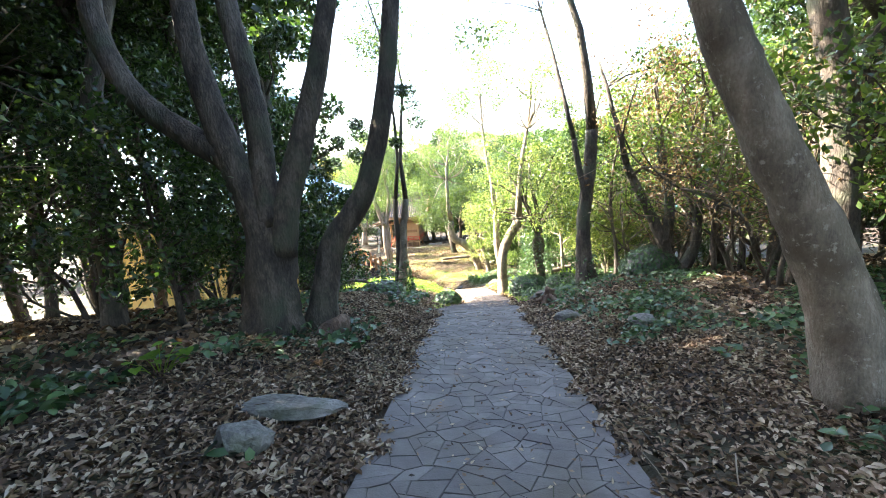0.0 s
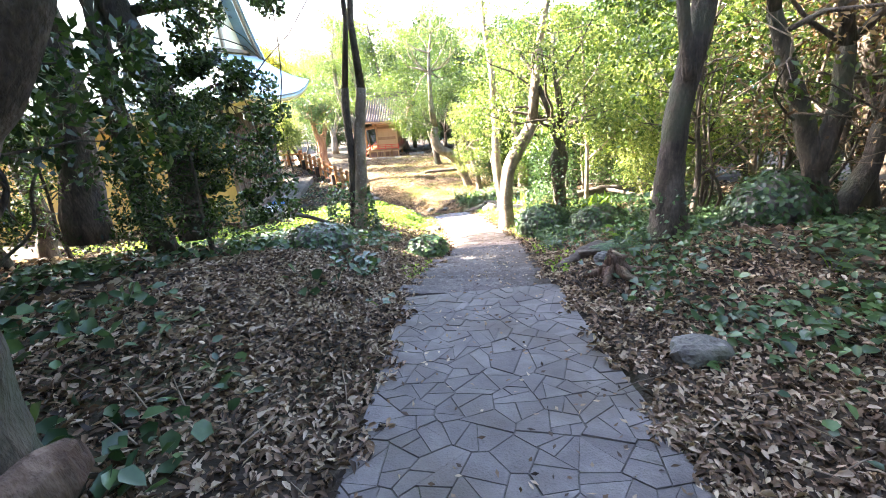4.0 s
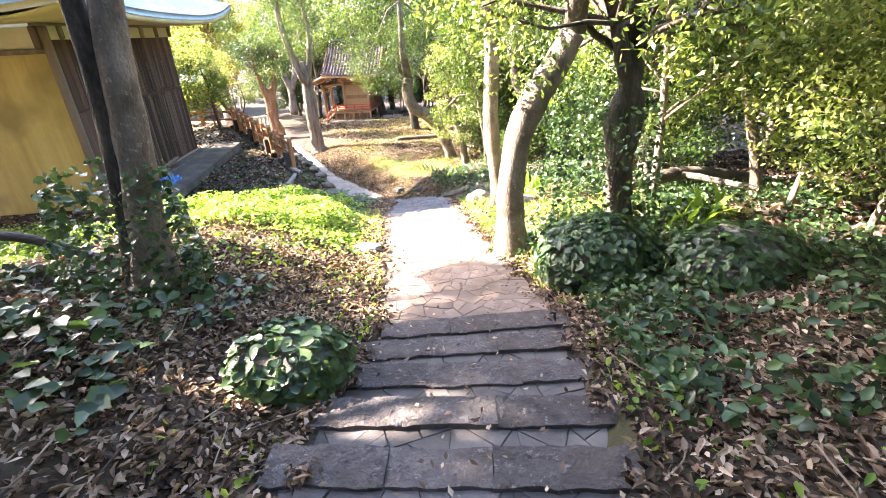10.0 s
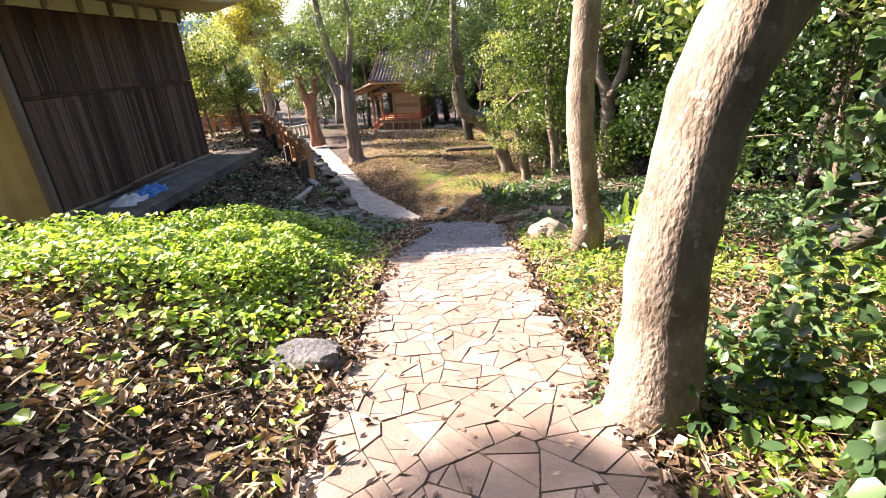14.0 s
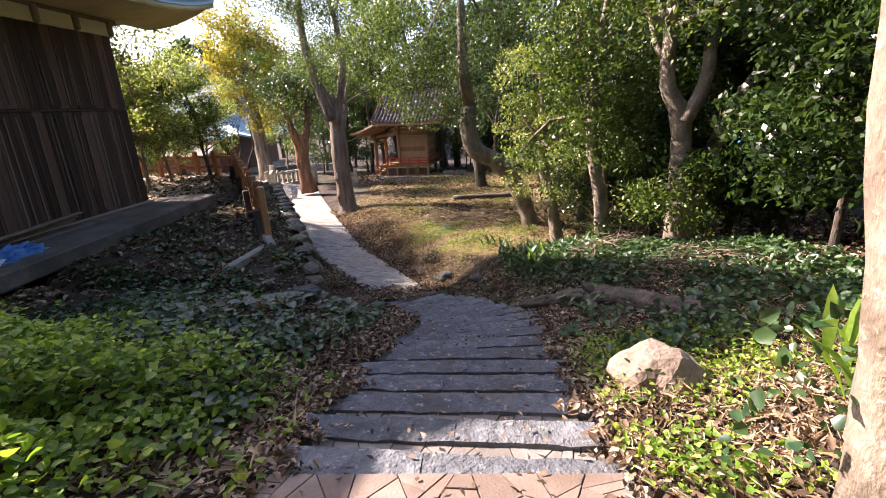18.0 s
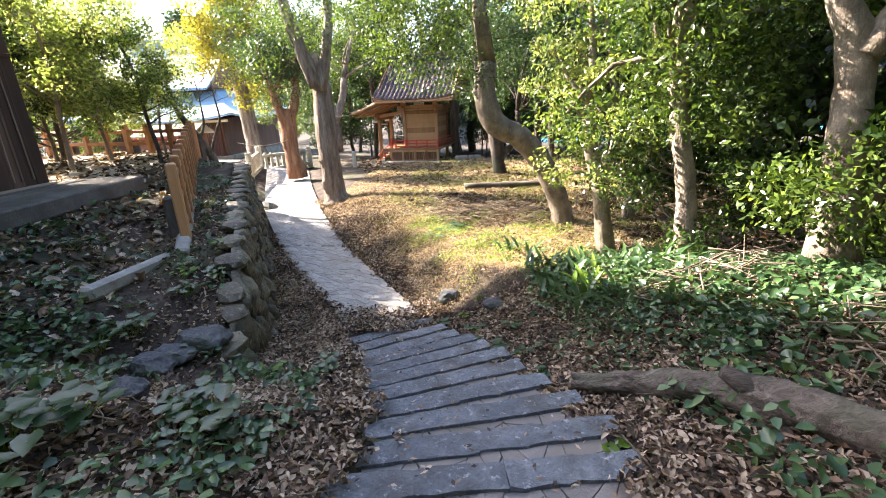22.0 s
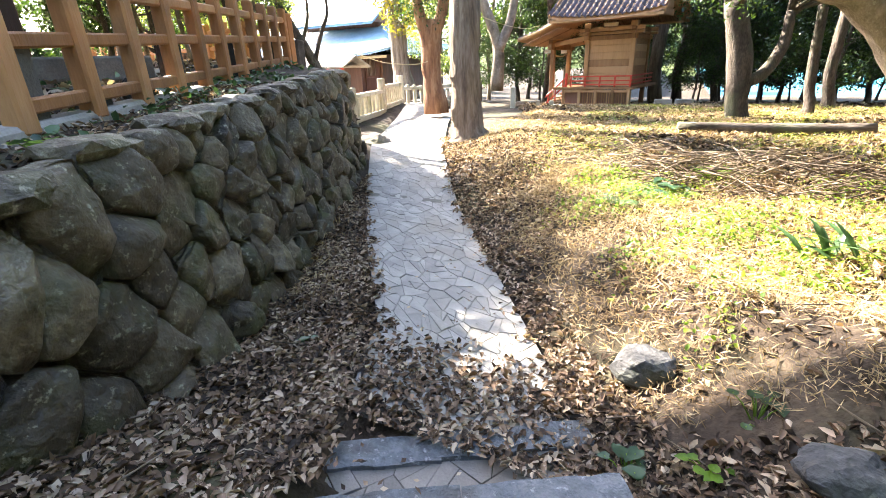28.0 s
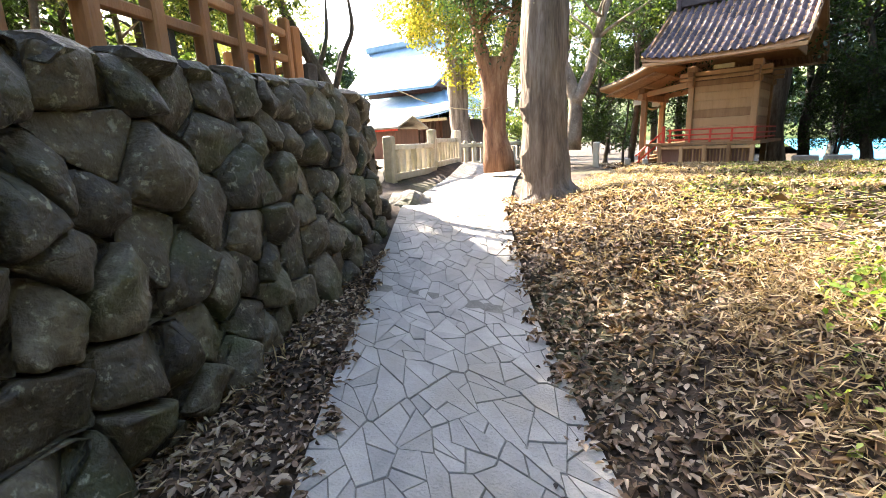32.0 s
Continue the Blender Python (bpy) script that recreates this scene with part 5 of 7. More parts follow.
WHITE = [(3.0 + (0.5 + 0.03 * k) * math.cos(2.4 * k), 27.75 + (0.35 + 0.02 * k) * math.sin(2.4 * k), -2.7 + 0.13 * k) for k in range(26)] + [(3.9 + 0.5 * math.cos(k), 26.2 + 0.3 * k / 6, -3.6 + 0.12 * k) for k in range(7)]
tree("broad old evergreen with four spreading grey limbs", S["big_left"], M["bark_dark"], M["leaf_dark"], limbs=9, reach=2.6, per=280, length=0.1, width=0.046, seed=11, rise=0.2, bole=True, grow=4.0)
tree("slim curving grey trunk beside the broad evergreen", S["second_left"], M["bark_dark"], M["leaf_dark"], limbs=9, reach=2.2, seed=12, rise=0.2, grow=4.0)
tree("smooth tan trunk leaning over the path", S["lean_right"], M["bark_pale"], M["leaf_dark"], limbs=9, reach=2.6, seed=13, rise=0.1)
tree("dark forked trunk in the undergrowth", S["back_right"], M["bark_dark"], M["leaf_mid"], limbs=6, reach=2.4, seed=14)
tree("dark upright evergreen with an ivy-grown foot", S["right_c"], M["bark_dark"], M["leaf_mid"], limbs=18, reach=2.3, seed=15, rise=0.0, grow=4.5)
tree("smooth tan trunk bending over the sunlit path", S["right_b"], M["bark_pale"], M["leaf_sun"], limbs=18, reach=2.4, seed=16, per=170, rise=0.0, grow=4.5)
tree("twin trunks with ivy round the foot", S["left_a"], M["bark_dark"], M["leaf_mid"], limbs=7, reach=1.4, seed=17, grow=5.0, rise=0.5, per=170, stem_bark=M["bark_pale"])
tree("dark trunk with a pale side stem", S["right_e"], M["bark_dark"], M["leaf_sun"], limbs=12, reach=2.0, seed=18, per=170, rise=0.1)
tree("pale straight trunk beside the lower steps", S["right_f"], M["bark_pale"], M["leaf_mid"], limbs=16, reach=2.2, seed=19, rise=0.0, grow=5.0)
tree("thin brown sapling in the undergrowth", S["thin_r"], M["bark_pale"], M["leaf_mid"], limbs=5, reach=1.0, seed=20, clump=0.5, per=110, grow=1.0, rise=0.3)
tree("fluted grey-brown trunk beside the stone path", S["tree_t"], M["bark_fluted"], M["leaf_mid"], clumps=crown_spots((-4.9, 35.6, 1.05), (2.6, 2.0, 2.3), 46), limbs=13, reach=1.8, seed=21, flute=0.2, grow=2.4, rise=0.1, bole=True)
tree("split red-brown trunk with a dense dark crown", S["tree_2"], M["bark_red"], M["leaf_dark"], clumps=crown_spots((-7.6, 40.2, -1.15), (1.3, 1.2, 1.6), 26), limbs=14, reach=1.5, seed=22, flute=0.18, grow=1.6, rise=0.3, clump=0.7, bole=True)
tree("golden-leaved tree beyond the stone balustrade", S["ginkgo"], M["bark_fluted"], M["leaf_gold"], clumps=crown_spots((-12.2, 45.4, 0.85), (2.6, 2.4, 3.2), 60), limbs=16, reach=2.0, seed=23, grow=3.2, clump=0.8, per=260, length=0.13, width=0.1, rise=0.2)
tree("pale slim trunk among sunlit leaves", S["white_r"], M["bark_pale"], M["leaf_mid"], limbs=14, reach=1.5, seed=24, clump=0.55, per=240, grow=3.4, rise=0.2, clumps=WHITE)
tree("forked tan trunk at the edge of the dark wood", S["fork_r"], M["bark_pale"], M["leaf_mid"], limbs=9, reach=2.0, seed=25, grow=3.0)
tree("thick bending trunk over the meadow", S["curve_r"], M["bark_pale"], M["leaf_mid"], clumps=crown_spots((-0.3, 32.6, 0.8), (2.8, 1.8, 2.2), 50) + [(-1.65 + 0.26 * k, 31.6 + 0.25 * math.sin(2.1 * k), -1.0 - 0.5 * ((k * 5) % 4) / 2) for k in range(8)], limbs=22, reach=2.6, seed=26, rise=-0.1, grow=4.0)
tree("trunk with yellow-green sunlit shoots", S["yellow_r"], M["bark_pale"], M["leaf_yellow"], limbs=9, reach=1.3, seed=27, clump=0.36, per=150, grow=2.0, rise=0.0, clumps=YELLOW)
tree("dark trunk at the edge of the mound", S["shrine_r"], M["bark_dark"], M["leaf_dark"], limbs=14, reach=2.2, seed=28, rise=0.2)
tree("grey trunk behind the small shrine", S["shrine_b"], M["bark_fluted"], M["leaf_dark"], limbs=7, reach=2.2, seed=29)
tree("pale forked trunk behind the path", S["pale_b"], M["bark_pale"], M["leaf_mid"], limbs=7, reach=2.4, seed=30, grow=2.8)
tree("crooked dark trunks in the undergrowth", S["right_d"], M["bark_dark"], M["leaf_brown"], limbs=6, reach=2.0, seed=31, per=110, grow=2.5)
tree("slim dark trunk in the undergrowth", S["right_g"], M["bark_dark"], M["leaf_mid"], limbs=7, reach=2.0, seed=32)
HANG = [(-4.55 + 1.3 * ((k * 0.618) % 1) + 0.1 * math.sin(5.1 * k), 12.45 + 0.35 * math.sin(2.4 * k), -0.25 + 2.4 * (k / 25) - 0.5 * ((k * 0.618) % 1)) for k in range(26)]
tree("leaning twin trunks with a low glossy crown before the ochre wall", S["left_m"] + [[(-4.72, 12.24, 0.4, 0.07), (-4.5, 12.35, 0.75, 0.05), (-4.05, 12.45, 0.95, 0.03), (-3.5, 12.5, 0.75, 0.012)], [(-4.74, 12.28, 0.9, 0.06), (-4.45, 12.4, 1.4, 0.045), (-4.0, 12.5, 1.7, 0.028), (-3.6, 12.55, 1.6, 0.012)]], M["bark_dark"], M["leaf_dark"], limbs=5, reach=1.6, seed=33, rise=0.35, clumps=HANG, clump=0.3, per=210, length=0.095, width=0.055)
tree("thick dark trunk deep in shade", S["left_n"], M["bark_dark"], M["leaf_dark"], limbs=8, reach=2.2, seed=34, rise=0.0)

tree("bare dark tree at the end of the stone wall", [[(-7.93, 34.95, -3.89, 0.15), (-7.97, 34.93, -3.52, 0.12), (-8.15, 34.8, -3.05, 0.1), (-8.35, 34.67, -2.59, 0.09), (-8.54, 34.55, -2.11, 0.075), (-8.64, 34.49, -1.43, 0.05)], [(-7.96, 34.9, -3.48, 0.06), (-7.72, 34.98, -2.83, 0.045), (-7.58, 35.08, -2.45, 0.035), (-7.6, 35.06, -1.96, 0.022)], [(-8.15, 34.8, -3.03, 0.05), (-8, 34.9, -2.53, 0.035), (-8.05, 35, -1.94, 0.02)]], M["bark_dark"], None, limbs=8, reach=0.8, seed=35, grow=0.6, rise=0.3)


# woodland around: a few kinds, repeated at other sizes and turns
def wood_tree(label, bark, leaf, h, r, crown_low, seed, spread=1.8, n=16, per=190, length=0.17, width=0.08):
    gen = np.random.default_rng(seed)
    lean = gen.normal(0, 0.06, 2)
    rows = [(0, 0, -0.3, r * 1.5), (0.02, 0, 0.3, r)] + [(lean[0] * z * z * 0.3 + 0.1 * math.sin(z + seed), lean[1] * z * z * 0.3 + 0.1 * math.cos(1.3 * z), z, r * (1 - 0.62 * z / h)) for z in np.linspace(1, h, 5)]
    t = thing("tree", label, "tree", group="woodland trees")
    line = smooth_line(rows, 4)
    tips, arms = [], []
    for k in range(n):
        z = gen.uniform(crown_low, h)
        i = int(np.argmin(abs(line[:, 2] - z)))
        p, rr = line[i, :3], max(0.015, line[i, 3] * 0.45)
        a, up = gen.uniform(0, 6.28), gen.uniform(0.1, 0.8)
        d = np.array([math.cos(a), math.sin(a), up])
        ln = spread * gen.uniform(0.5, 1.1) * (1.15 - 0.55 * (z - crown_low) / (h - crown_low + 0.1))
        b = np.array([(*(p + d * ln * s + np.array([0, 0, 0.12 * math.sin(5 * s + k)])), rr * (1 - 0.8 * s)) for s in (0, 0.35, 0.7, 1)])
        arms.append(b)
        tips += [b[-1, :3], b[2, :3]]
    part("trunk", tube_mesh("trunk", [line] + arms, bark, 8, 0.05), t)
    pts = crown_points(tips, 0.62, per, gen, 0.75)
    part("crown", leaf_mesh("crown", pts, length, width, leaf, gen=gen), t)
    return t


KINDS = [
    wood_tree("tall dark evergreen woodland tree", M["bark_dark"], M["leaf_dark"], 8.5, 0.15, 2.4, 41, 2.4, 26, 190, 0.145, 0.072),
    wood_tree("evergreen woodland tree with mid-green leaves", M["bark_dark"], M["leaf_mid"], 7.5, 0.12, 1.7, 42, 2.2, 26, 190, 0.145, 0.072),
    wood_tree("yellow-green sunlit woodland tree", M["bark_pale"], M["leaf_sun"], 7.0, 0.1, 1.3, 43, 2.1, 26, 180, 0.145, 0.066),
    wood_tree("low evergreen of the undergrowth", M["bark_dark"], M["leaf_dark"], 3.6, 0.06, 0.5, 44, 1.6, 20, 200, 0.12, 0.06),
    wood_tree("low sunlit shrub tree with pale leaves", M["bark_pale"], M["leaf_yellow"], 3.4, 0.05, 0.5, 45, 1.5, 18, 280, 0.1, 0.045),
    wood_tree("crooked shrub tree with thin foliage", M["bark_dark"], M["leaf_mid"], 4.8, 0.06, 0.9, 46, 1.8, 22, 60, 0.11, 0.055),
    wood_tree("dense evergreen leafy to the ground", M["bark_dark"], M["leaf_dark"], 7.0, 0.12, 0.7, 47, 2.5, 34, 210, 0.18, 0.09),
    wood_tree("tall tree with a high spreading crown, added for shade", M["bark_dark"], M["leaf_dark"], 10.0, 0.19, 5.2, 48, 3.4, 36, 270, 0.21, 0.115),
    wood_tree("sunlit evergreen with small glossy leaves", M["bark_pale"], M["leaf_dark"], 5.6, 0.08, 0.9, 49, 1.7, 28, 230, 0.115, 0.052),
    wood_tree("far dense evergreen of the wood", M["bark_dark"], M["leaf_dark"], 7.0, 0.14, 0.6, 50, 2.5, 30, 75, 0.3, 0.16),
]


def thicket(label, seed, leaf, per, h=4.2, stems=6):
    """A tangle of thin crooked stems from one foot, with many twigs and few leaves."""
    gen = np.random.default_rng(seed)
    t = thing("thicket_shrub", label, "shrub", group="thicket shrubs")
    tips, twigs = [], []
    for k in range(stems):
        a, lean = 6.28 * k / stems + gen.normal(0, 0.4), gen.uniform(0.15, 0.5)
        p, d, r = np.array([0.12 * math.cos(a), 0.12 * math.sin(a), -0.15]), np.array([lean * math.cos(a), lean * math.sin(a), 1.0]), gen.uniform(0.025, 0.06)
        rows = [(*p, r * 1.25)]
        n = 8
        for q in range(n):
            d = d + gen.normal(0, 0.3, 3)
            d[2] = abs(d[2]) + 0.25
            d /= np.linalg.norm(d)
            p = p + d * h / n * gen.uniform(0.8, 1.15)
            rows.append((*p, r * (1 - 0.75 * (q + 1) / n)))
            if q > 1:
                for j in range(2):
                    e = gen.normal(0, 1, 3)
                    e[2] = 0.5 * e[2] + 0.25
                    e /= np.linalg.norm(e)
                    ln = gen.uniform(0.5, 1.2)
                    b = [(*p, r * 0.4), (*(p + e * ln * 0.5 + gen.normal(0, 0.08, 3)), r * 0.25), (*(p + e * ln + gen.normal(0, 0.12, 3)), 0.004)]
                    twigs.append(b)
                    tips.append(np.array(b[-1][:3]))
                    f = gen.normal(0, 0.5, 3) + e
                    twigs.append([b[1], (*(np.array(b[1][:3]) + f * 0.22), 0.006), (*(np.array(b[1][:3]) + f * 0.45 + gen.normal(0, 0.05, 3)), 0.003)])
        part("stem", tube_mesh("stem", [smooth_line(rows, 3)], M["bark_dark"], 7, 0.06), t)
    part("brushwood", tube_mesh("brushwood", twigs, M["twig"], 4), t)
    part("leaves", leaf_mesh("leaves", crown_points(tips, 0.42, per, gen), 0.085, 0.042, leaf, gen=gen), t)
    return t


KINDS += [
    thicket("crooked grey thicket shrub with sparse brown leaves", 61, M["leaf_brown"], 14),
    thicket("crooked thicket shrub with thin green leaves", 62, M["leaf_mid"], 26, 4.6, 5),
]


def stand(kind, x, y, s=1.0, rz=0.0):
    z = float(ground(x, y))
    return copy_thing(KINDS[kind], Matrix.Translation((x, y, z - 0.05)) @ Matrix.Rotation(rz, 4, "Z") @ Matrix.Diagonal((s, s, s, 1)))


PLACES = [  # kind, x, y, size
    # left of the upper path; kind 7 trees added to shade path and steps
    (0, -6.5, 3.0, 1.0), (7, -5.6, 3.4, 0.95), (0, -9.5, 7.5, 1.1), (7, -6.6, 7.2, 1.0), (3, -5.0, 8.4, 1.0), (3, -4.1, 11.2, 0.6), (3, -8.4, 5.4, 1.2), (3, -5.6, 1.0, 1.0), (0, -6.9, 9.8, 0.8),
    (7, -9.6, 13.6, 1.0), (7, -9.4, 15.0, 1.05), (7, -12.2, 15.0, 1.05), (7, -11.6, 14.0, 1.28), (7, -9.0, 3.6, 1.0), (7, -12.5, 4.4, 1.05), (0, -7.6, 2.4, 1.1), (7, -13.2, 13.0, 1.0), (7, -10.4, 5.4, 1.0), (7, -10.8, 2.2, 1.0), (7, -8.2, 0.8, 0.95), (7, -10.2, 12.2, 0.95), (7, -13.6, 12.2, 1.0), (7, -7.4, 11.2, 1.0), (7, -8.2, 12.4, 0.9), (7, -5.4, -1.0, 1.0), (0, -11.5, 12.0, 1.1), (0, -8.5, -1.5, 1.1), (3, -9.8, 10.0, 1.2), (6, -13.5, 4.0, 1.2), (6, -12.0, -4.0, 1.2), (0, -3.5, -7.0, 1.1), (3, -7.6, 13.2, 0.7),
    (6, -15.0, 9.0, 1.3), (6, -16.5, 12.0, 1.1), (3, -11.0, 8.0, 1.3), (6, -17.0, 0.0, 1.3), (3, -5.2, 6.6, 0.85),
    # right of the upper path; kind 7 trees added for shade
    (5, 4.6, 4.6, 1.0), (5, 5.6, 7.4, 1.1), (5, 6.8, 9.2, 1.1), (5, 3.9, 12.4, 1.0), (8, 7.5, 5.6, 1.0), (7, 4.9, 4.0, 0.85), (7, 6.4, 9.6, 0.9), (0, 9.0, 9.5, 1.1), (5, 8.4, 12.2, 1.2), (2, 6.2, 14.0, 0.9), (4, 4.4, 14.4, 0.8), (5, 7.2, 7.6, 1.2),
    (5, 5.0, 9.6, 1.0), (5, 6.2, 5.6, 1.2), (8, 9.2, 7.4, 1.1), (2, 8.8, 16.0, 1.0), (1, 7.4, 19.5, 1.0), (0, 11.0, 13.5, 1.2), (6, 12.5, 18.5, 1.2), (5, 5.2, 1.6, 1.0), (6, 9.0, 0.5, 1.1), (6, 6.5, -4.5, 1.1), (0, 2.8, -8.0, 1.1),
    (1, 5.6, 20.6, 1.1), (8, 4.6, 19.6, 0.7), (4, 5.2, 16.2, 0.9), (8, 6.4, 17.4, 0.8), (2, 3.9, 17.4, 0.7), (5, 10.4, 11.0, 1.2), (6, 12.0, 6.0, 1.2),
    # tangled thicket that closes the wood beside the upper path
    (10, 4.9, 7.6, 1.0), (11, 5.4, 9.4, 1.0), (10, 6.6, 8.0, 1.2), (11, 6.4, 10.6, 1.1), (10, 5.2, 11.6, 1.0), (10, 7.4, 6.2, 1.2), (11, 7.6, 12.6, 1.2), (11, 4.6, 13.2, 0.8), (10, 6.8, 4.2, 1.1), (11, 8.0, 9.4, 1.2), (10, 8.6, 4.6, 1.2), (11, 5.8, 13.4, 1.0), (11, -8.2, 9.0, 1.0), (11, -7.2, 5.0, 1.0), (11, -6.0, 9.6, 0.8), (11, -9.4, 11.2, 1.1),
    (4, 10.6, 8.2, 1.1), (5, 10.2, 11.6, 0.9), (2, 10.8, 14.6, 0.7), (4, 9.6, 8.4, 1.1), (3, 8.0, 10.6, 0.7), (4, 9.0, 13.0, 1.1), (2, 11.5, 4.6, 0.7), (3, 7.6, 14.4, 0.7), (6, 8.8, 17.6, 0.9), (4, 9.8, 5.6, 1.0), (3, 5.6, 15.2, 0.6), (2, 12.6, 10.2, 0.8), (4, 11.4, 6.8, 1.2),
    # trees added behind the start, out of view, to cut sky light there
    (7, -3.2, -3.2, 0.9), (7, 1.8, -4.2, 0.95), (7, 5.0, -1.8, 0.9), (7, -6.6, -4.6, 1.0), (7, -0.4, -8.2, 1.0), (6, -4.6, -9.5, 1.1), (6, 4.0, -10.0, 1.1), (3, -4.4, -4.6, 1.1), (3, 3.2, -5.4, 1.1), (3, -7.2, -2.0, 1.1), (3, 5.8, -3.6, 1.1), (6, 0.0, -12.5, 1.1),
    # dark wood right of the lower steps and the meadow
    (6, 6.4, 22.4, 0.9), (6, 7.8, 25.2, 1.0), (6, 6.4, 27.0, 0.8), (6, 7.6, 29.4, 1.1), (6, 8.6, 27.0, 1.1), (3, 6.0, 25.2, 1.1), (3, 7.4, 26.4, 1.2), (3, 5.6, 23.6, 1.0), (8, 3.6, 28.8, 0.75), (6, 6.2, 28.6, 1.0), (6, 9.6, 30.0, 1.2), (3, 5.0, 29.8, 1.1), (6, 6.2, 32.6, 1.0), (0, 4.9, 34.6, 1.0), (6, 8.0, 36.6, 1.2), (6, 5.4, 38.0, 0.9),
    (0, 3.9, 32.8, 0.95), (3, 4.2, 36.4, 0.9), (0, 3.4, 43.0, 1.05), (6, 7.0, 43.0, 1.1), (3, 2.4, 48.6, 1.0), (0, 2.6, 41.0, 0.9), (0, -0.5, 53.0, 1.1), (6, 4.5, 52.0, 1.1), (3, -3.2, 52.2, 1.1), (0, -5.0, 53.5, 1.1), (3, -6.8, 50.2, 1.0), (6, -8.8, 55.0, 1.0), (1, -1.8, 41.2, 0.0),
    (3, -9.6, 49.2, 0.9), (2, -12.8, 51.0, 0.9), (6, 11.5, 24.0, 1.2), (6, 12.0, 36.0, 1.3), (6, 11.0, 44.0, 1.3), (6, 15.0, 28.0, 1.4), (6, 16.0, 20.0, 1.4), (6, 16.0, 12.0, 1.4), (6, 17.0, 40.0, 1.4), (6, 14.0, 3.0, 1.3), (3, 1.2, 51.0, 1.0), (3, 0.4, 52.4, 0.8), (3, 2.2, 50.4, 0.7), (3, 3.8, 51.0, 0.75), (3, 5.2, 50.2, 0.8), (3, 6.8, 51.4, 0.85), (3, 8.4, 50.6, 0.8), (3, -1.6, 52.6, 0.9), (6, 3.2, 49.5, 0.75), (6, 5.6, 48.0, 0.85), (3, 4.2, 46.5, 1.1), (6, 8.2, 49.0, 0.9), (3, 6.6, 46.0, 1.2), (6, 1.6, 53.5, 0.9), (3, 2.9, 52.0, 1.1), (6, 10.5, 50.0, 1.0), (3, 0.1, 48.8, 0.8), (0, 0.9, 49.4, 0.95), (0, -6.2, 49.0, 0.9), (3, -4.2, 50.6, 0.9),
    (1, -3.2, 50.2, 1.5), (1, -0.6, 51.2, 1.6), (2, -6.0, 52.5, 1.6), (2, -10.4, 52.5, 1.2), (1, -8.2, 51.0, 1.0),
    # garden trees of the terrace and beyond; 0.54 evergreens added to shade lower path
    (4, -9.3, 31.4, 1.15), (4, -9.6, 33.0, 1.0), (6, -11.3, 32.4, 0.54), (6, -11.7, 33.7, 0.54), (4, -8.9, 34.2, 0.8), (2, -11.6, 33.4, 0.6), (1, -8.3, 33.1, 0.5), (4, -10.8, 35.2, 0.6), (4, -13.2, 36.4, 0.6), (2, -14.6, 38.0, 0.6), (2, -18.0, 38.5, 0.9), (8, -21.0, 42.0, 1.0), (2, -24.0, 39.0, 1.0), (6, -31.0, 46.0, 1.2), (2, -34.0, 54.0, 1.4), (6, -29.0, 33.0, 1.2),
]
PLACES = [(9 if k == 6 and (x > 11.2 or x < -11.5) else k, x, y, s) for k, x, y, s in PLACES if s > 0]
gen = np.random.default_rng(5)
for k in range(30):  # far wood that closes the view
    a = radians(-60 + 10.5 * k)
    r = gen.uniform(34, 52)
    if not (62 < math.degrees(a) % 360 < 84):
        PLACES.append((9, r * math.cos(a), 26 + 1.15 * r * math.sin(a), gen.uniform(1.3, 1.9)))
for k, (kind, x, y, s) in enumerate(PLACES):
    stand(kind, x, y, s, 1.7 * k)
for k in KINDS:
    k.matrix_world = Matrix.Translation((19 + 2.6 * KINDS.index(k), 14 + 5 * (KINDS.index(k) % 4), float(ground(22, 14)) - 0.05))


# ---- loose stones, stumps and logs ----
def rest(x, y, dz=0.0):
    return float(rough_ground(np.array(x), np.array(y))) + dz


def rock(x, y, r, label, seed, sink=0.3, flat=0.0, rz=0.0, mat="rock"):
    ob = part("rock", blob("rock", r, M[mat], seed, 0.3, 3, flat))
    ob.matrix_world = pose(x, y, rest(x, y) + r[2] * (1 - 2 * sink), 0, 0, rz)
    return tagged(ob, label, "rock")


def ivied(x, y, r, label, seed, n, low=0.0):
    """A boulder with ivy over it."""
    t = thing("boulder", label, "boulder", at=Matrix.Translation((x, y, rest(x, y))))
    part("stone", blob("stone", r, M["rock"], seed, 0.3, 3), t, at=Matrix.Translation((0, 0, r[2] * 0.45)))
    gen = np.random.default_rng(seed)
    d = gen.normal(0, 1, (n, 3))
    d /= np.linalg.norm(d, axis=1)[:, None]
    d = d[d[:, 2] > low]
    p = d * (np.array(r) * 1.05 + 0.02) * gen.uniform(0.97, 1.13, len(d))[:, None] + np.array([0, 0, r[2] * 0.45])
    part("ivy", lapped_leaf_mesh("ivy", p, d / np.array(r), 0.088, 0.064, M["ivy"], gen), t, "glossy ivy leaves")
    return t


ivied(1.95, 14.95, (0.58, 0.48, 0.42), "boulder overgrown with glossy ivy beside the path", 3, 3200, -0.25)
ivied(-0.95, 13.25, (0.36, 0.3, 0.27), "dark boulder covered with ivy beside the steps", 4, 1100, -0.05)
ivied(2.95, 14.2, (0.55, 0.45, 0.3), "low mound of ivy among dead leaves", 5, 1500, -0.1)
ivied(-2.75, 12.0, (0.5, 0.4, 0.22), "low ivy-covered stone under the twin trunks", 6, 1000, 0.0)
ivied(4.0, 10.6, (0.6, 0.5, 0.5), "dark ivy thicket at the foot of crooked trunks", 7, 1900, -0.2)
rock(0.98, 7.55, (0.24, 0.17, 0.12), "grey stone among dead leaves", 8)
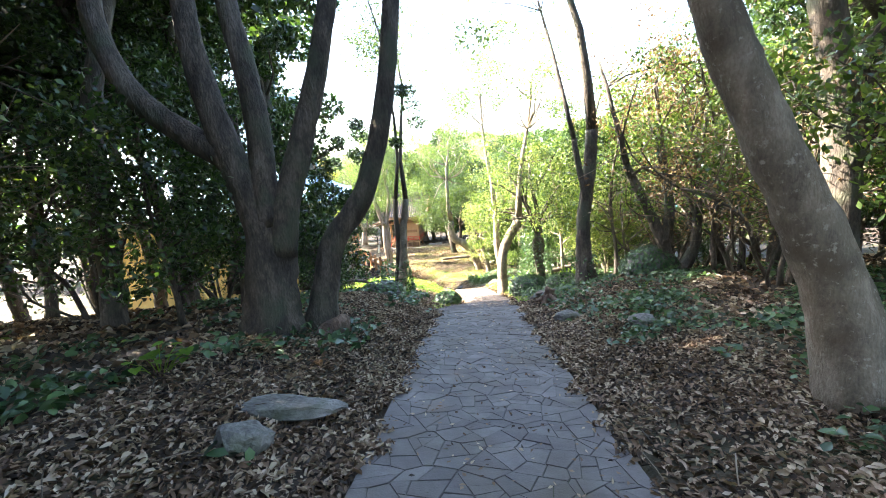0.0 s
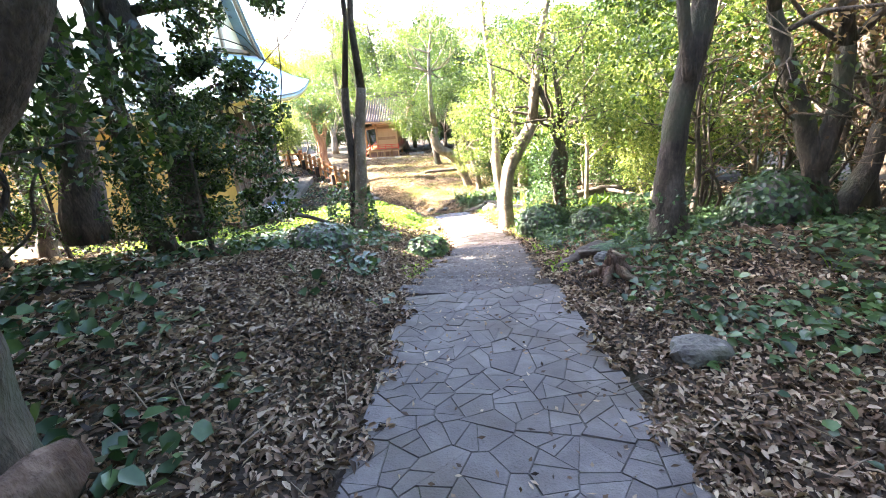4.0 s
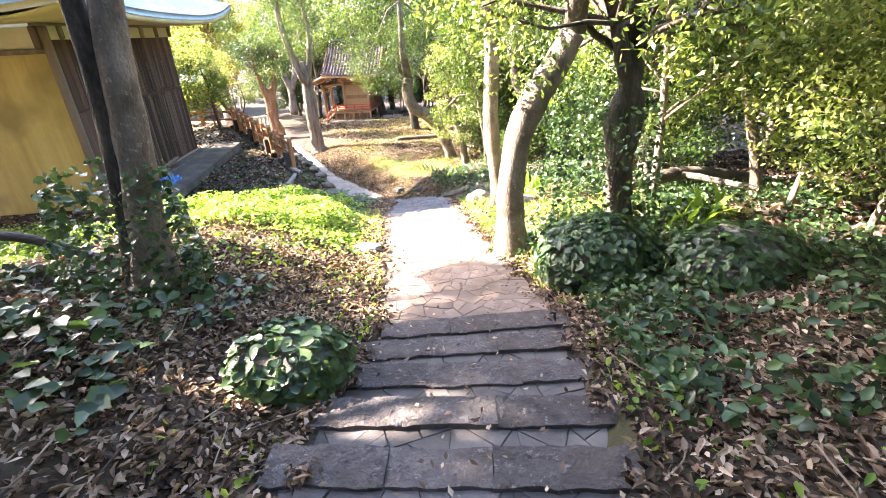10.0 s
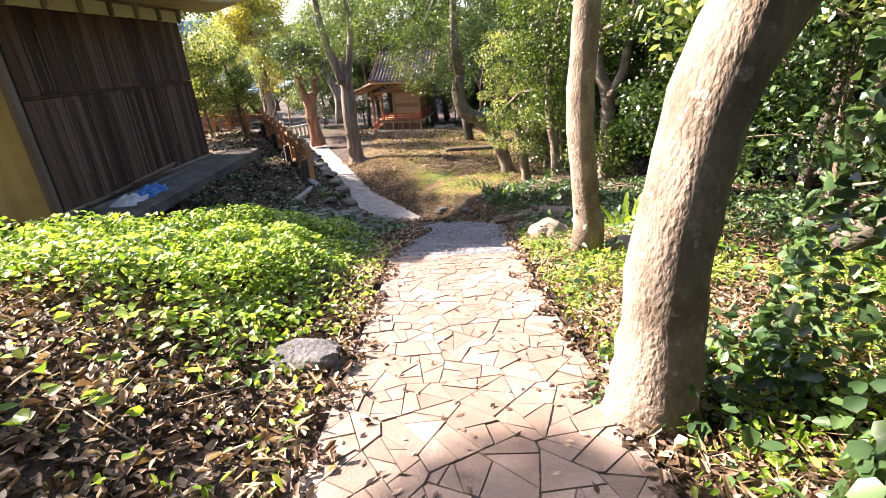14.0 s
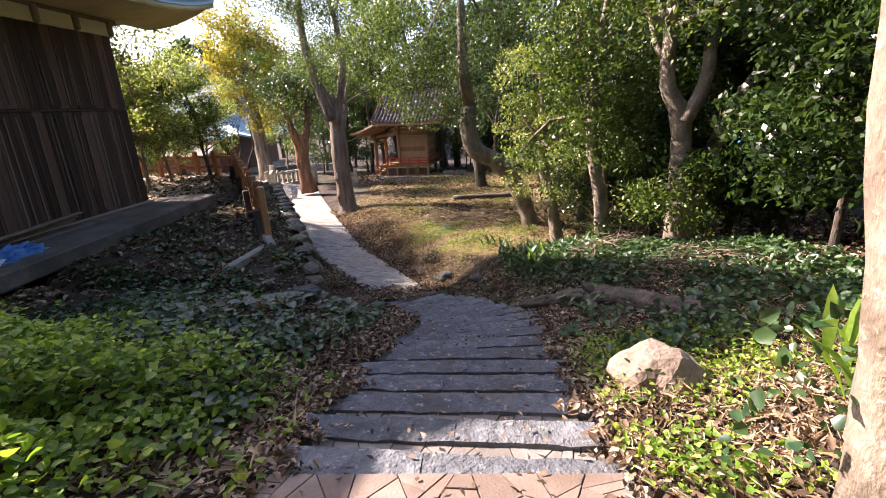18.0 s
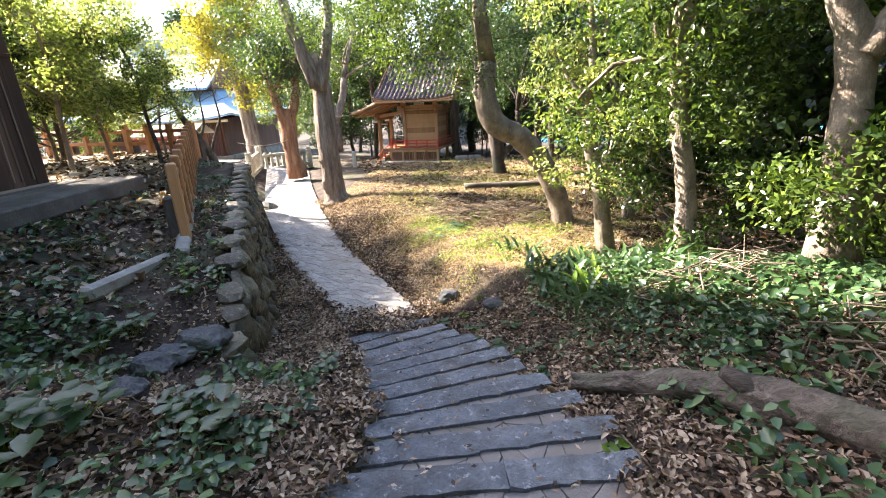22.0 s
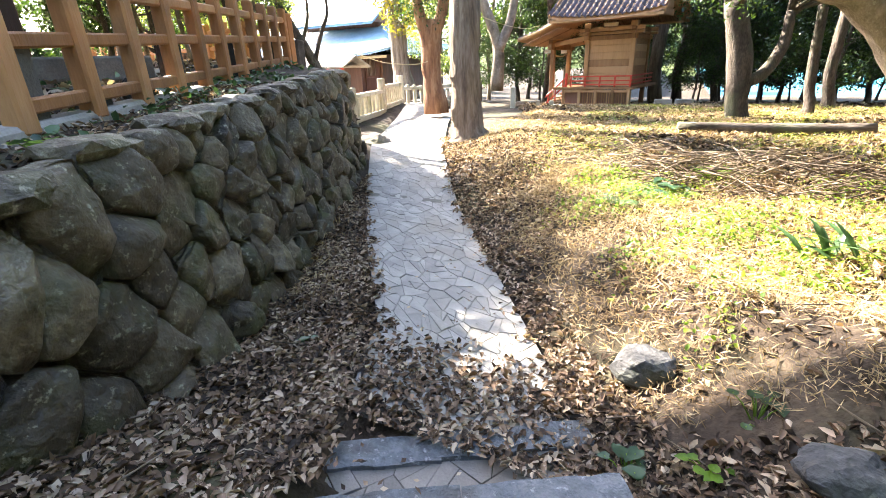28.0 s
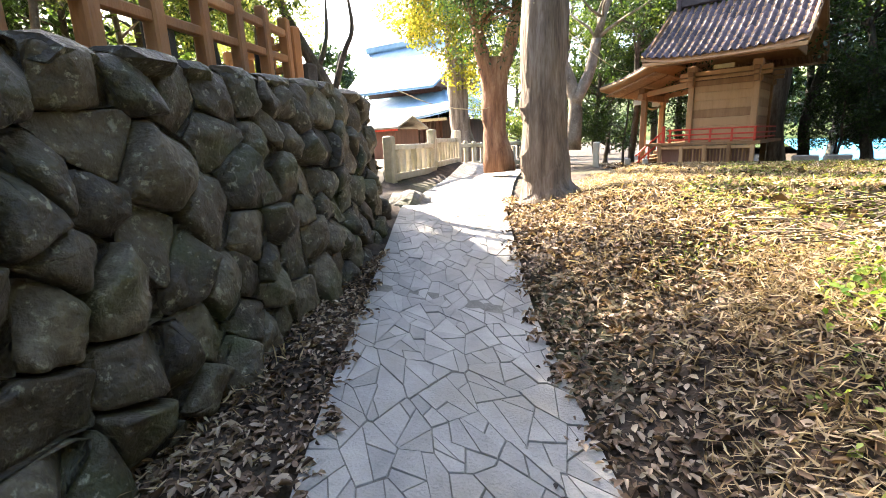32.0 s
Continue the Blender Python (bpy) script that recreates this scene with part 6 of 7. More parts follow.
rock(1.75, 6.2, (0.26, 0.2, 0.1), "flat grey stone under ivy", 9)
rock(-2.84, 2.75, (0.2, 0.17, 0.13), "mossy grey stone among dead leaves", 10, 0.25)
rock(-2.75, 3.35, (0.55, 0.17, 0.1), "long flat stone sunk in dead leaves", 11, 0.3, 0.3, -8)
rock(-2.85, 6.1, (0.42, 0.13, 0.2), "dark mossy slab at the foot of the trunk", 12, 0.3, 0.1, 68, "stump")
rock(1.36, 10.25, (0.15, 0.12, 0.12), "dark mossy stone beside the root", 13, 0.3, 0, 37, "rock_dark")
root_rows = smooth_line([(x, y, rest(x, y) + dz, r) for x, y, dz, r in ((0.72, 10.5, -0.02, 0.035), (0.95, 10.68, 0.01, 0.07), (1.25, 10.83, 0.05, 0.105), (1.55, 10.98, 0.08, 0.125), (1.85, 11.2, 0.02, 0.105), (2.1, 11.42, -0.06, 0.06))], 5)
surface_root = thing("surface_root", "thick weathered root humped out of the bank", "tree root")
part("root", tube_mesh("root", [root_rows], M["bark_log"], 16, 0.16, 0.2), surface_root)
part("side_root", tube_mesh("root", [smooth_line([(x, y, rest(x, y) + dz, r) for x, y, dz, r in ((1.2, 10.75, 0.14, 0.03), (1.4, 10.62, 0.12, 0.035), (1.62, 10.58, 0.05, 0.025))], 4)], M["bark_log"], 8, 0.08), surface_root)
rock(1.68, 20.95, (0.3, 0.26, 0.22), "rounded tan boulder beside the lower steps", 14, 0.3, 0.1, 20, "rock_tan")
rock(2.3, 19.3, (0.32, 0.26, 0.18), "tan boulder in the weeds", 15, 0.35, 0.2, 0, "rock_tan")
rock(-0.28, 28.75, (0.2, 0.15, 0.15), "dark grey stone at the edge of the meadow", 16, 0.3, 0.2, 0, "rock_dark")
rock(0.5, 27.95, (0.18, 0.14, 0.11), "dark flat stone in dead leaves", 17, 0.3, 0, 0, "rock_dark")
rock(-0.72, 16.75, (0.28, 0.16, 0.13), "dark block of stone at the path edge", 18, 0.35, 0.5, 0, "rock_dark")
rock(-2.08, 23.85, (0.15, 0.12, 0.09), "dark stone among broad leaves", 19, 0.3, 0, 0, "rock_dark")
rock(-2.67, 25.05, (0.22, 0.17, 0.1), "dark stone on the bank", 20, 0.3, 0.2, 0, "rock_dark")
rock(-2.5, 25.3, (0.26, 0.2, 0.14), "flat dark stone at the end of the wall", 21, 0.25, 0.3, 0, "rock_dark")
rock(-2.75, 24.85, (0.2, 0.15, 0.12), "dark stone on the bank", 22, 0.3, 0, 0, "rock_dark")
rock(0.75, 22.9, (0.12, 0.1, 0.1), "small stone beside the steps", 23)
rock(-6.6, 35.1, (0.4, 0.3, 0.25), "stone at the end of the wall", 24)

# stump with roots beside the first steps
stump = thing("stump", "weathered tree stump with spreading roots", "tree stump", at=Matrix.Translation((1.22, 9.65, rest(1.22, 9.65))))
bole = part("bole", tube_mesh("bole", [smooth_line([(0, 0, -0.1, 0.2), (0, 0, 0.06, 0.14), (0.02, 0, 0.17, 0.1), (0.03, 0.01, 0.27, 0.1)], 3)], M["stump"], 18, 0.2, 0.22), stump)
part("cut_face", tube_mesh("cut_face", [np.array([(0.045, 0.0, 0.262, 0.085), (0.06, 0.0, 0.285, 0.075)])], M["cut_wood"], 14, 0.12), bole, "pale broken top")
gen = np.random.default_rng(77)
for k in range(5):
    a = 2.0 + 0.5 * k
    c, s, h = math.cos(a), math.sin(a), gen.uniform(0.28, 0.34)
    part("splinter", tube_mesh("splinter", [np.array([(0.03 + 0.085 * c, 0.085 * s, 0.12, 0.035), (0.03 + 0.09 * c, 0.09 * s, 0.24, 0.03), (0.03 + 0.1 * c, 0.1 * s, h, 0.012)])], M["stump"], 6, 0.2), bole)
for k, (a, ln) in enumerate(((-2.3, 0.5), (-1.35, 0.85), (-0.4, 0.55), (0.7, 0.45), (1.6, 0.5), (2.7, 0.45))):
    c, s = math.cos(a), math.sin(a)
    drop = rest(1.22 + ln * c, 9.65 + ln * s) - rest(1.22, 9.65)
    part("root", tube_mesh("root", [smooth_line([(0.07 * c, 0.07 * s, 0.12, 0.07), (0.35 * ln * c, 0.35 * ln * s, 0.05 + 0.3 * drop, 0.055), (0.7 * ln * c - 0.04 * s, 0.7 * ln * s, 0.01 + 0.7 * drop, 0.04), (ln * c, ln * s, drop - 0.04, 0.02)], 4)], M["stump"], 9, 0.16, 0.15), stump)

# fallen log beside the lower steps
log = thing("fallen_log", "grey fallen log with a hollow knot", "log")
lr = [(1.15, 24.85, 0.085), (1.55, 24.6, 0.095), (1.95, 24.2, 0.12), (2.25, 23.7, 0.125), (2.5, 23.05, 0.11), (2.75, 22.35, 0.1)]
rows = smooth_line([(x, y, rest(x, y) + r * 0.9, r) for x, y, r in lr], 5)
log_trunk = part("trunk", tube_mesh("trunk", [rows], M["bark_log"], 22, 0.13, 0.09), log)
part("broken_limb", tube_mesh("limb", [np.array([(2.1, 23.95, rows[12, 2] + 0.03, 0.08), (1.98, 24.02, rows[12, 2] + 0.12, 0.065), (1.9, 24.05, rows[12, 2] + 0.16, 0.045)])], M["bark_log"], 9, 0.08), log_trunk)
part("cut_end", tube_mesh("cut", [np.array([(1.16, 24.845, rows[0, 2], 0.075), (1.13, 24.87, rows[0, 2], 0.068)])], M["cut_wood"], 12, 0.08), log_trunk, "weathered log end")
for x0, y0, x1, y1, r in ((3.2, 17.6, 6.6, 18.3, 0.12), (4.0, 19.0, 5.3, 16.9, 0.06), (-4.9, 14.6, -2.9, 14.9, 0.05)):
    lg = part("fallen_branch", tube_mesh("branch", [smooth_line([(x0, y0, rest(x0, y0) + 0.3, r * 0.8), ((x0 + x1) / 2, (y0 + y1) / 2 + 0.2, rest((x0 + x1) / 2, (y0 + y1) / 2) + 0.42, r), (x1, y1, rest(x1, y1) + 0.2, r * 0.7)], 6)], M["bark_log"], 9, 0.06))
    tagged(lg, "long fallen branch in the undergrowth", "branch", group="fallen branches")
beam = tagged(part("meadow_log", tube_mesh("log", [smooth_line([(-0.3, 35.6, rest(-0.3, 35.6) + 0.12, 0.1), (1.2, 35.9, rest(1.2, 35.9) + 0.14, 0.11), (2.6, 36.0, rest(2.6, 36.0) + 0.12, 0.1)], 5)], M["bark_log"], 9, 0.05)), "dark log lying across the meadow", "log")


# ---- dead leaves, ivy, weeds and grass ----
def patchy(x, y, s, k):
    """A soft value about 0..1 that changes over s metres."""
    a = np.sin(x / s * 2.1 + k) * np.sin(y / s * 1.7 + 2 * k) + 0.6 * np.sin(x / s * 4.3 - y / s * 3.1 + 3 * k) + 0.4 * np.sin(y / s * 6.1 + x / s * 2.2 + k)
    return 0.5 + a / 3.2


def scatter(x0, x1, y0, y1, per_m2, keep, seed):
    """Random places in a rectangle of the plan, kept with the chance that keep(x, y) gives."""
    gen = np.random.default_rng(seed)
    n = int((x1 - x0) * (y1 - y0) * per_m2)
    x, y = gen.uniform(x0, x1, n), gen.uniform(y0, y1, n)
    ok = gen.uniform(0, 1, n) < keep(x, y)
    return x[ok], y[ok], gen


def off_path(x, y):
    return np.abs(x - path_x(y)) - path_w(y)


def spread_leaves(name, label, category, mat, rect, per, keep, length, width, up, rise, seed, fold=0.12):
    x, y, gen = scatter(*rect, per, keep, seed)
    z = np.where(off_path(x, y) < 0.08, np.maximum(rough_ground(x, y), ground(x, y) + 0.008), rough_ground(x, y)) + rise[0] + (rise[1] - rise[0]) * gen.uniform(0, 1, len(x)) ** 1.3
    c = np.stack([x, y, z], -1)
    me = broad_leaf_mesh(name, c, length, width, M[mat], up, gen, curl=0.55 if name == "leaf_litter" else 0.0) if mat in ("ivy", "weed") or name == "leaf_litter" else leaf_mesh(name, c, length, width, M[mat], up, gen, fold)
    return tagged(part(name, me), label, category, kind="stuff")


def terrace_side(x, y):
    return (x < wall_x(y)) & (y > 24.6)


def edge_drift(x, y):
    """1 beside the paving, ragged at its edge."""
    return np.clip((off_path(x, y) + 0.02 + 0.3 * (patchy(x, y, 0.3, 2.0) - 0.42) + 0.1 * patchy(x, y, 0.11, 5.0)) / 0.12, 0, 1)


LIT = lambda x, y: edge_drift(x, y) * (0.7 + 0.45 * patchy(x, y, 1.6, 1.0)) * np.where((off_path(x, y) > 0.28 + 0.2 * patchy(x, y, 0.5, 3.0)) & (x > -1.4) & (y > 28.2), 0.06, 1.0)  # noqa: E731
spread_leaves("leaf_litter", "brown and grey dead leaves on the ground", "dead leaves", "litter", (-4.6, 4.2, -1.0, 14.5), 1500, lambda x, y: LIT(x, y) * np.where(off_path(x, y) > 2.2, 0.28, 1.0), 0.068, 0.027, 0.72, (0.0, 0.045), 101, 0.2)
spread_leaves("leaf_litter", "brown and grey dead leaves on the ground", "dead leaves", "litter", (-5.5, 4.0, 14.5, 36.0), 1450, lambda x, y: LIT(x, y) * np.where(terrace_side(x, y), 0.35, 1.0) * np.where((x < -3) & (y < 24), 0.3, 1.0) * np.where(off_path(x, y) > 2.4, 0.3, 1.0), 0.06, 0.026, 0.72, (0.0, 0.04), 102, 0.2)
spread_leaves("leaf_litter", "dead leaves under the trees", "dead leaves", "litter", (-14.0, 12.0, -4.0, 48.0), 75, lambda x, y: (off_path(x, y) > 2.5) * 1.0, 0.15, 0.075, 0.75, (0.0, 0.05), 103, 0.2)
spread_leaves("fallen_leaves", "a few dead leaves lying on the paving", "dead leaves", "litter", (-2.6, 1.4, 0.2, 33.5), 55, lambda x, y: (off_path(x, y) < 0) * (0.3 + 0.7 * patchy(x, y, 0.8, 4.0)), 0.05, 0.024, 0.85, (0.006, 0.02), 104, 0.15)
x, y, gen = scatter(-3.4, 0.3, 27.75, 29.6, 1300, lambda x, y: (off_path(x, y) < 0.5) * np.clip((28.85 + 0.25 * patchy(x, y, 0.3, 1.0) - y) / 0.6, 0, 1), 105)
tagged(part("leaf_drift", broad_leaf_mesh("drift", np.stack([x, y, ground(x, y) + gen.uniform(0.015, 0.05, len(x))], -1), 0.06, 0.027, M["litter"], 0.72, gen, curl=0.55)), "drift of dead leaves over the end of the paving", "dead leaves", kind="stuff")
# twigs
x, y, gen = scatter(-4.4, 3.8, -0.5, 30.0, 5.5, lambda x, y: (off_path(x, y) > 0.05) * ~terrace_side(x, y), 106)
tw = []
for a, b in zip(x, y):
    an, ln = gen.uniform(0, 6.28), gen.uniform(0.12, 0.5)
    z = rest(a, b, 0.03)
    dx, dy = math.cos(an) * ln / 2, math.sin(an) * ln / 2
    tw.append([(a - dx, b - dy, z, 0.006), (a + gen.normal(0, 0.02), b, z + 0.02, 0.005), (a + dx, b + dy, z + gen.uniform(-0.01, 0.05), 0.003)])
tagged(part("twigs", tube_mesh("twigs", tw, M["twig"], 4)), "dead twigs on the ground", "twigs", kind="stuff")

# ivy and broad-leaved ground cover
spread_leaves("ivy_cover", "dark ivy carpet beside the upper path", "ivy", "ivy", (0.9, 7.0, 2.2, 14.0), 330, lambda x, y: (off_path(x, y) > 0.35) * np.clip(patchy(x, y, 1.9, 0.4) * 2.4 - 0.75, 0, 1) * np.clip((x - path_x(y) - 1.3) / 1.4, 0.1, 1), 0.1, 0.07, 0.6, (0.03, 0.15), 111)
spread_leaves("ivy_cover", "dark ivy carpet under the trees", "ivy", "ivy", (-6.5, -1.5, 2.5, 15.0), 150, lambda x, y: (off_path(x, y) > 0.7) * np.clip(patchy(x, y, 1.7, 2.2) * 2.6 - 1.2 + 0.5 * (y > 10.5), 0, 1), 0.12, 0.085, 0.6, (0.03, 0.17), 112)
def weed_mound(x, y):
    """Height of the carpet of bright weeds: low humps, thinner towards the path."""
    return (0.1 + 0.3 * np.clip(patchy(x, y, 0.75, 5.0), 0, 1) + 0.12 * patchy(x, y, 0.28, 2.0)) * np.clip((off_path(x, y) - 0.1) / 0.9, 0.15, 1)


x, y, gen = scatter(-9.5, -0.6, 14.9, 21.6, 2300, lambda x, y: np.clip((off_path(x, y) - 0.25) / 0.7, 0.05, 1) * np.clip((y - 16.75 + 0.3 * (x + 3.0)) / 1.3, 0.05, 1) * np.clip((21.6 - y) / 1.0, 0, 1) * (0.45 + 0.7 * patchy(x, y, 1.1, 5.0)), 113)
c = np.stack([x, y, rough_ground(x, y) + 0.02 + weed_mound(x, y) * gen.uniform(0, 1, len(x)) ** 0.45], -1)
tagged(part("bright_weeds", broad_leaf_mesh("bright_weeds", c, 0.062, 0.046, M["weed"], 0.62, gen)), "sunlit carpet of soft bright green weeds", "weeds", kind="stuff")
spread_leaves("edge_weeds", "short green weeds along the edge of the paving", "weeds", "weed", (-1.4, 2.2, 10.0, 20.5), 300, lambda x, y: (off_path(x, y) > 0.02) * np.exp(-np.clip(off_path(x, y), 0, 9) / 0.35) * np.clip(patchy(x, y, 0.9, 7.0) * 2 - 0.5, 0, 1), 0.06, 0.03, 0.4, (0.02, 0.12), 114)
spread_leaves("broad_ivy", "broad glossy leaves beside the sunlit path", "ground cover", "ivy", (1.2, 6.5, 12.0, 22.5), 560, lambda x, y: (off_path(x, y) > 0.2) * np.where((y > 16.6) & (x < 3.4), 0.12, 1.0) * np.clip(patchy(x, y, 1.3, 3.3) * 2.2 - 0.6, 0, 1), 0.08, 0.056, 0.5, (0.03, 0.28), 115)
spread_leaves("bank_grass", "short sunlit weeds on the bank beside the path", "weeds", "weed", (0.9, 4.2, 15.6, 22.3), 1500, lambda x, y: np.clip((off_path(x, y) - 0.02) / 0.2, 0, 1) * np.clip(patchy(x, y, 0.8, 2.7) * 2.6 - 0.7, 0, 1), 0.042, 0.028, 0.5, (0.01, 0.16), 124)
spread_leaves("bank_straw", "dry grass stalks on the sunlit bank", "dry grass", "straw", (0.9, 4.2, 15.6, 22.5), 700, lambda x, y: np.clip((off_path(x, y) - 0.05) / 0.3, 0, 1) * (0.3 + 0.8 * patchy(x, y, 0.9, 7.7)), 0.1, 0.009, 0.4, (0.01, 0.14), 125)
spread_leaves("leaf_litter", "thick drift of dead leaves beside the steps", "dead leaves", "litter", (-3.6, 3.0, 20.0, 30.5), 480, lambda x, y: edge_drift(x, y) * (off_path(x, y) < 1.4) * ~terrace_side(x, y) * np.where((off_path(x, y) > 0.3) & (x > -1.4) & (y > 28.2), 0.08, 1.0), 0.07, 0.03, 0.7, (0.0, 0.05), 126, 0.2)
spread_leaves("ground_cover", "low dark green weeds beside the steps", "weeds", "ivy", (0.9, 4.6, 24.6, 28.6), 900, lambda x, y: (off_path(x, y) > 0.5) * np.clip((x - 0.75 - 0.5 * patchy(x, y, 0.7, 1.0)) / 0.6, 0, 1) * np.clip(patchy(x, y, 0.7, 3.0) * 2.4 - 0.5, 0, 1), 0.055, 0.036, 0.55, (0.02, 0.2), 127)
spread_leaves("leaf_litter", "large curled dry leaves beside the sunlit path", "dead leaves", "litter", (-3.2, 3.4, 15.0, 20.2), 190, lambda x, y: edge_drift(x, y) * (0.3 + 0.8 * patchy(x, y, 0.9, 3.1)) * np.where((x < 0) & (y > 17.6), 0.15, 1.0), 0.078, 0.034, 0.6, (0.01, 0.08), 128)
spread_leaves("shade_weeds", "low green weeds on the shaded bank", "weeds", "ivy", (-7.5, -0.9, 20.0, 25.2), 520, lambda x, y: (off_path(x, y) > 0.4) * np.clip(patchy(x, y, 1.4, 1.9) * 2.4 - 0.75 + 0.4 * (y < 22.5), 0, 1), 0.08, 0.058, 0.62, (0.03, 0.16), 116)
spread_leaves("terrace_weeds", "small weeds and leaves on the terrace", "weeds", "ivy", (-7.2, -2.3, 24.4, 33.5), 150, lambda x, y: terrace_side(x, y) * np.clip(patchy(x, y, 1.0, 4.4) * 2.6 - 1.15, 0, 1), 0.09, 0.06, 0.55, (0.02, 0.12), 117)
spread_leaves("bank_weeds", "green weeds on the bank by the fallen log", "weeds", "ivy", (1.0, 5.5, 21.5, 30.0), 330, lambda x, y: (off_path(x, y) > 0.5) * np.clip(patchy(x, y, 1.2, 6.1) * 2.2 - 0.6 + 0.5 * np.clip((x - 1.9) / 1.0, -1, 1), 0, 1), 0.1, 0.065, 0.55, (0.03, 0.24), 118)
spread_leaves("meadow_weeds", "sunlit yellow-green weeds on the meadow", "weeds", "grass", (-2.6, 4.5, 29.2, 45.0), 520, lambda x, y: np.clip((off_path(x, y) - 0.6) / 0.6, 0, 1) * np.clip(patchy(x, y, 1.3, 8.0) * 2.4 - 0.8, 0, 1), 0.05, 0.022, 0.45, (0.01, 0.13), 119)
spread_leaves("meadow_straw", "dry straw and dead stalks on the meadow", "dry grass", "straw", (-4.5, 4.5, 29.0, 46.0), 650, lambda x, y: np.clip((off_path(x, y) - 0.25) / 0.5, 0, 1) * (0.35 + 0.8 * patchy(x, y, 1.2, 9.5)), 0.12, 0.012, 0.5, (0.01, 0.1), 120)
spread_leaves("meadow_straw", "fine dry straw beside the lower path", "dry grass", "straw", (-2.0, 3.0, 28.3, 33.0), 2600, lambda x, y: np.clip((off_path(x, y) - 0.15 - 0.4 * patchy(x, y, 0.8, 1.0)) / 0.3, 0, 1) * (0.4 + 0.7 * patchy(x, y, 0.7, 3.5)), 0.08, 0.008, 0.45, (0.01, 0.11), 122)
spread_leaves("meadow_weeds", "low sunlit weeds beside the lower path", "weeds", "weed", (-1.6, 2.4, 28.6, 33.0), 900, lambda x, y: np.clip((off_path(x, y) - 0.6 - 0.3 * patchy(x, y, 0.8, 1.0)) / 0.4, 0, 1) * np.clip(patchy(x, y, 0.9, 6.5) * 2.4 - 0.7, 0, 1), 0.045, 0.03, 0.5, (0.01, 0.13), 123)
spread_leaves("edge_straw", "dry stalks beside the sunlit path", "dry grass", "straw", (-2.0, 3.4, 14.2, 21.0), 120, lambda x, y: (off_path(x, y) > 0.05) * np.exp(-np.clip(off_path(x, y), 0, 9) / 0.9), 0.12, 0.016, 0.45, (0.02, 0.1), 121)


def blades(name, label, category, x, y, n, length, width, mat, seed, group="", lean=0.55):
    """A clump of long arching leaves."""
    gen = np.random.default_rng(seed)
    t = thing(name, label, category, group=group, at=Matrix.Translation((x, y, rest(x, y))))
    for k in range(n):
        a, ln, sp = gen.uniform(0, 6.28), length * gen.uniform(0.6, 1.15), lean * gen.uniform(0.4, 1.3)
        c, s = math.cos(a), math.sin(a)
        b = gen.normal(0, 0.12, 2)
        vs = []
        for q, wq in ((0, 0.12), (0.3, 0.75), (0.6, 1.0), (0.85, 0.6), (1.0, 0.02)):
            out, up = ln * sp * q * (0.5 + 0.5 * q), ln * (q - 0.42 * sp * q * q)
            w = width * wq / 2
            vs += [(b[0] + c * out - s * w, b[1] + s * out + c * w, up + 0.2 * w), (b[0] + c * out, b[1] + s * out, up - 0.1 * w), (b[0] + c * out + s * w, b[1] + s * out - c * w, up + 0.2 * w)]
        f = [(3 * i + j, 3 * i + j + 1, 3 * i + j + 4, 3 * i + j + 3) for i in range(4) for j in range(2)]
        part("leaf", np_mesh("leaf", np.array(vs), np.array(f), mat, True), t)
    return t


for k, (x, y) in enumerate(((1.6, 26.6), (1.95, 26.4), (2.3, 26.5), (1.35, 27.1), (1.75, 27.0), (2.15, 26.95), (1.3, 27.6), (1.7, 27.5), (2.1, 27.4), (2.5, 27.1), (1.55, 28.1), (2.05, 28.0), (1.2, 28.5), (2.55, 28.2), (1.9, 26.1), (2.4, 25.9), (1.0, 30.2))):
    blades("broad_leaved_plant", "clump of long dark-green strap leaves", "plant", x, y, 16, 0.5 - 0.08 * (k % 3), 0.062, M["ivy"] if k != 4 else M["weed"], 200 + k, "strap-leaved clumps", 0.95)
for k, (x, y) in enumerate(((3.3, 15.4), (3.7, 15.8), (2.7, 20.4), (3.0, 21.0))):
    blades("broad_leaved_plant", "sunlit clump of long green strap leaves", "plant", x, y, 11, 0.55, 0.09, M["weed"], 220 + k, "strap-leaved clumps")


def leafy(x, y, n, size, h, seed, mat="ivy", label="cluster of large soft green leaves"):
    """A low plant of large leaves on stalks."""
    gen = np.random.default_rng(seed)
    t = thing("low_plant", label, "plant", group="low leafy plants", at=Matrix.Translation((x, y, rest(x, y))))
    stalks = []
    for k in range(n):
        a, rr = gen.uniform(0, 6.28), h * 1.3 * math.sqrt(gen.uniform(0, 1))
        px, py, pz = rr * math.cos(a), rr * math.sin(a), h * gen.uniform(0.45, 1.0)
        stalks.append([(px * 0.2, py * 0.2, 0, 0.005), (px * 0.6, py * 0.6, pz * 0.7, 0.004), (px, py, pz, 0.003)])
        s, b = size * gen.uniform(0.65, 1.2), gen.uniform(0, 6.28)
        c, sn = math.cos(b), math.sin(b)
        shape = [(-0.35, 0), (-0.42, 0.22), (-0.1, 0.42), (0.25, 0.3), (0.62, 0), (0.25, -0.3), (-0.1, -0.42), (-0.42, -0.22)]
        vs = [(px + s * (u * c - v * sn), py + s * (u * sn + v * c), pz + 0.12 * s * abs(v) * 2 - 0.25 * s * u * abs(u)) for u, v in shape] + [(px, py, pz - 0.03 * s)]
        part("leaf", np_mesh("leaf", np.array(vs), [(8, i, (i + 1) % 8) for i in range(8)], M[mat], True), t)
    for row in stalks:
        part("stalk", tube_mesh("stalk", [row], M["weed"], 4), t)
    return t


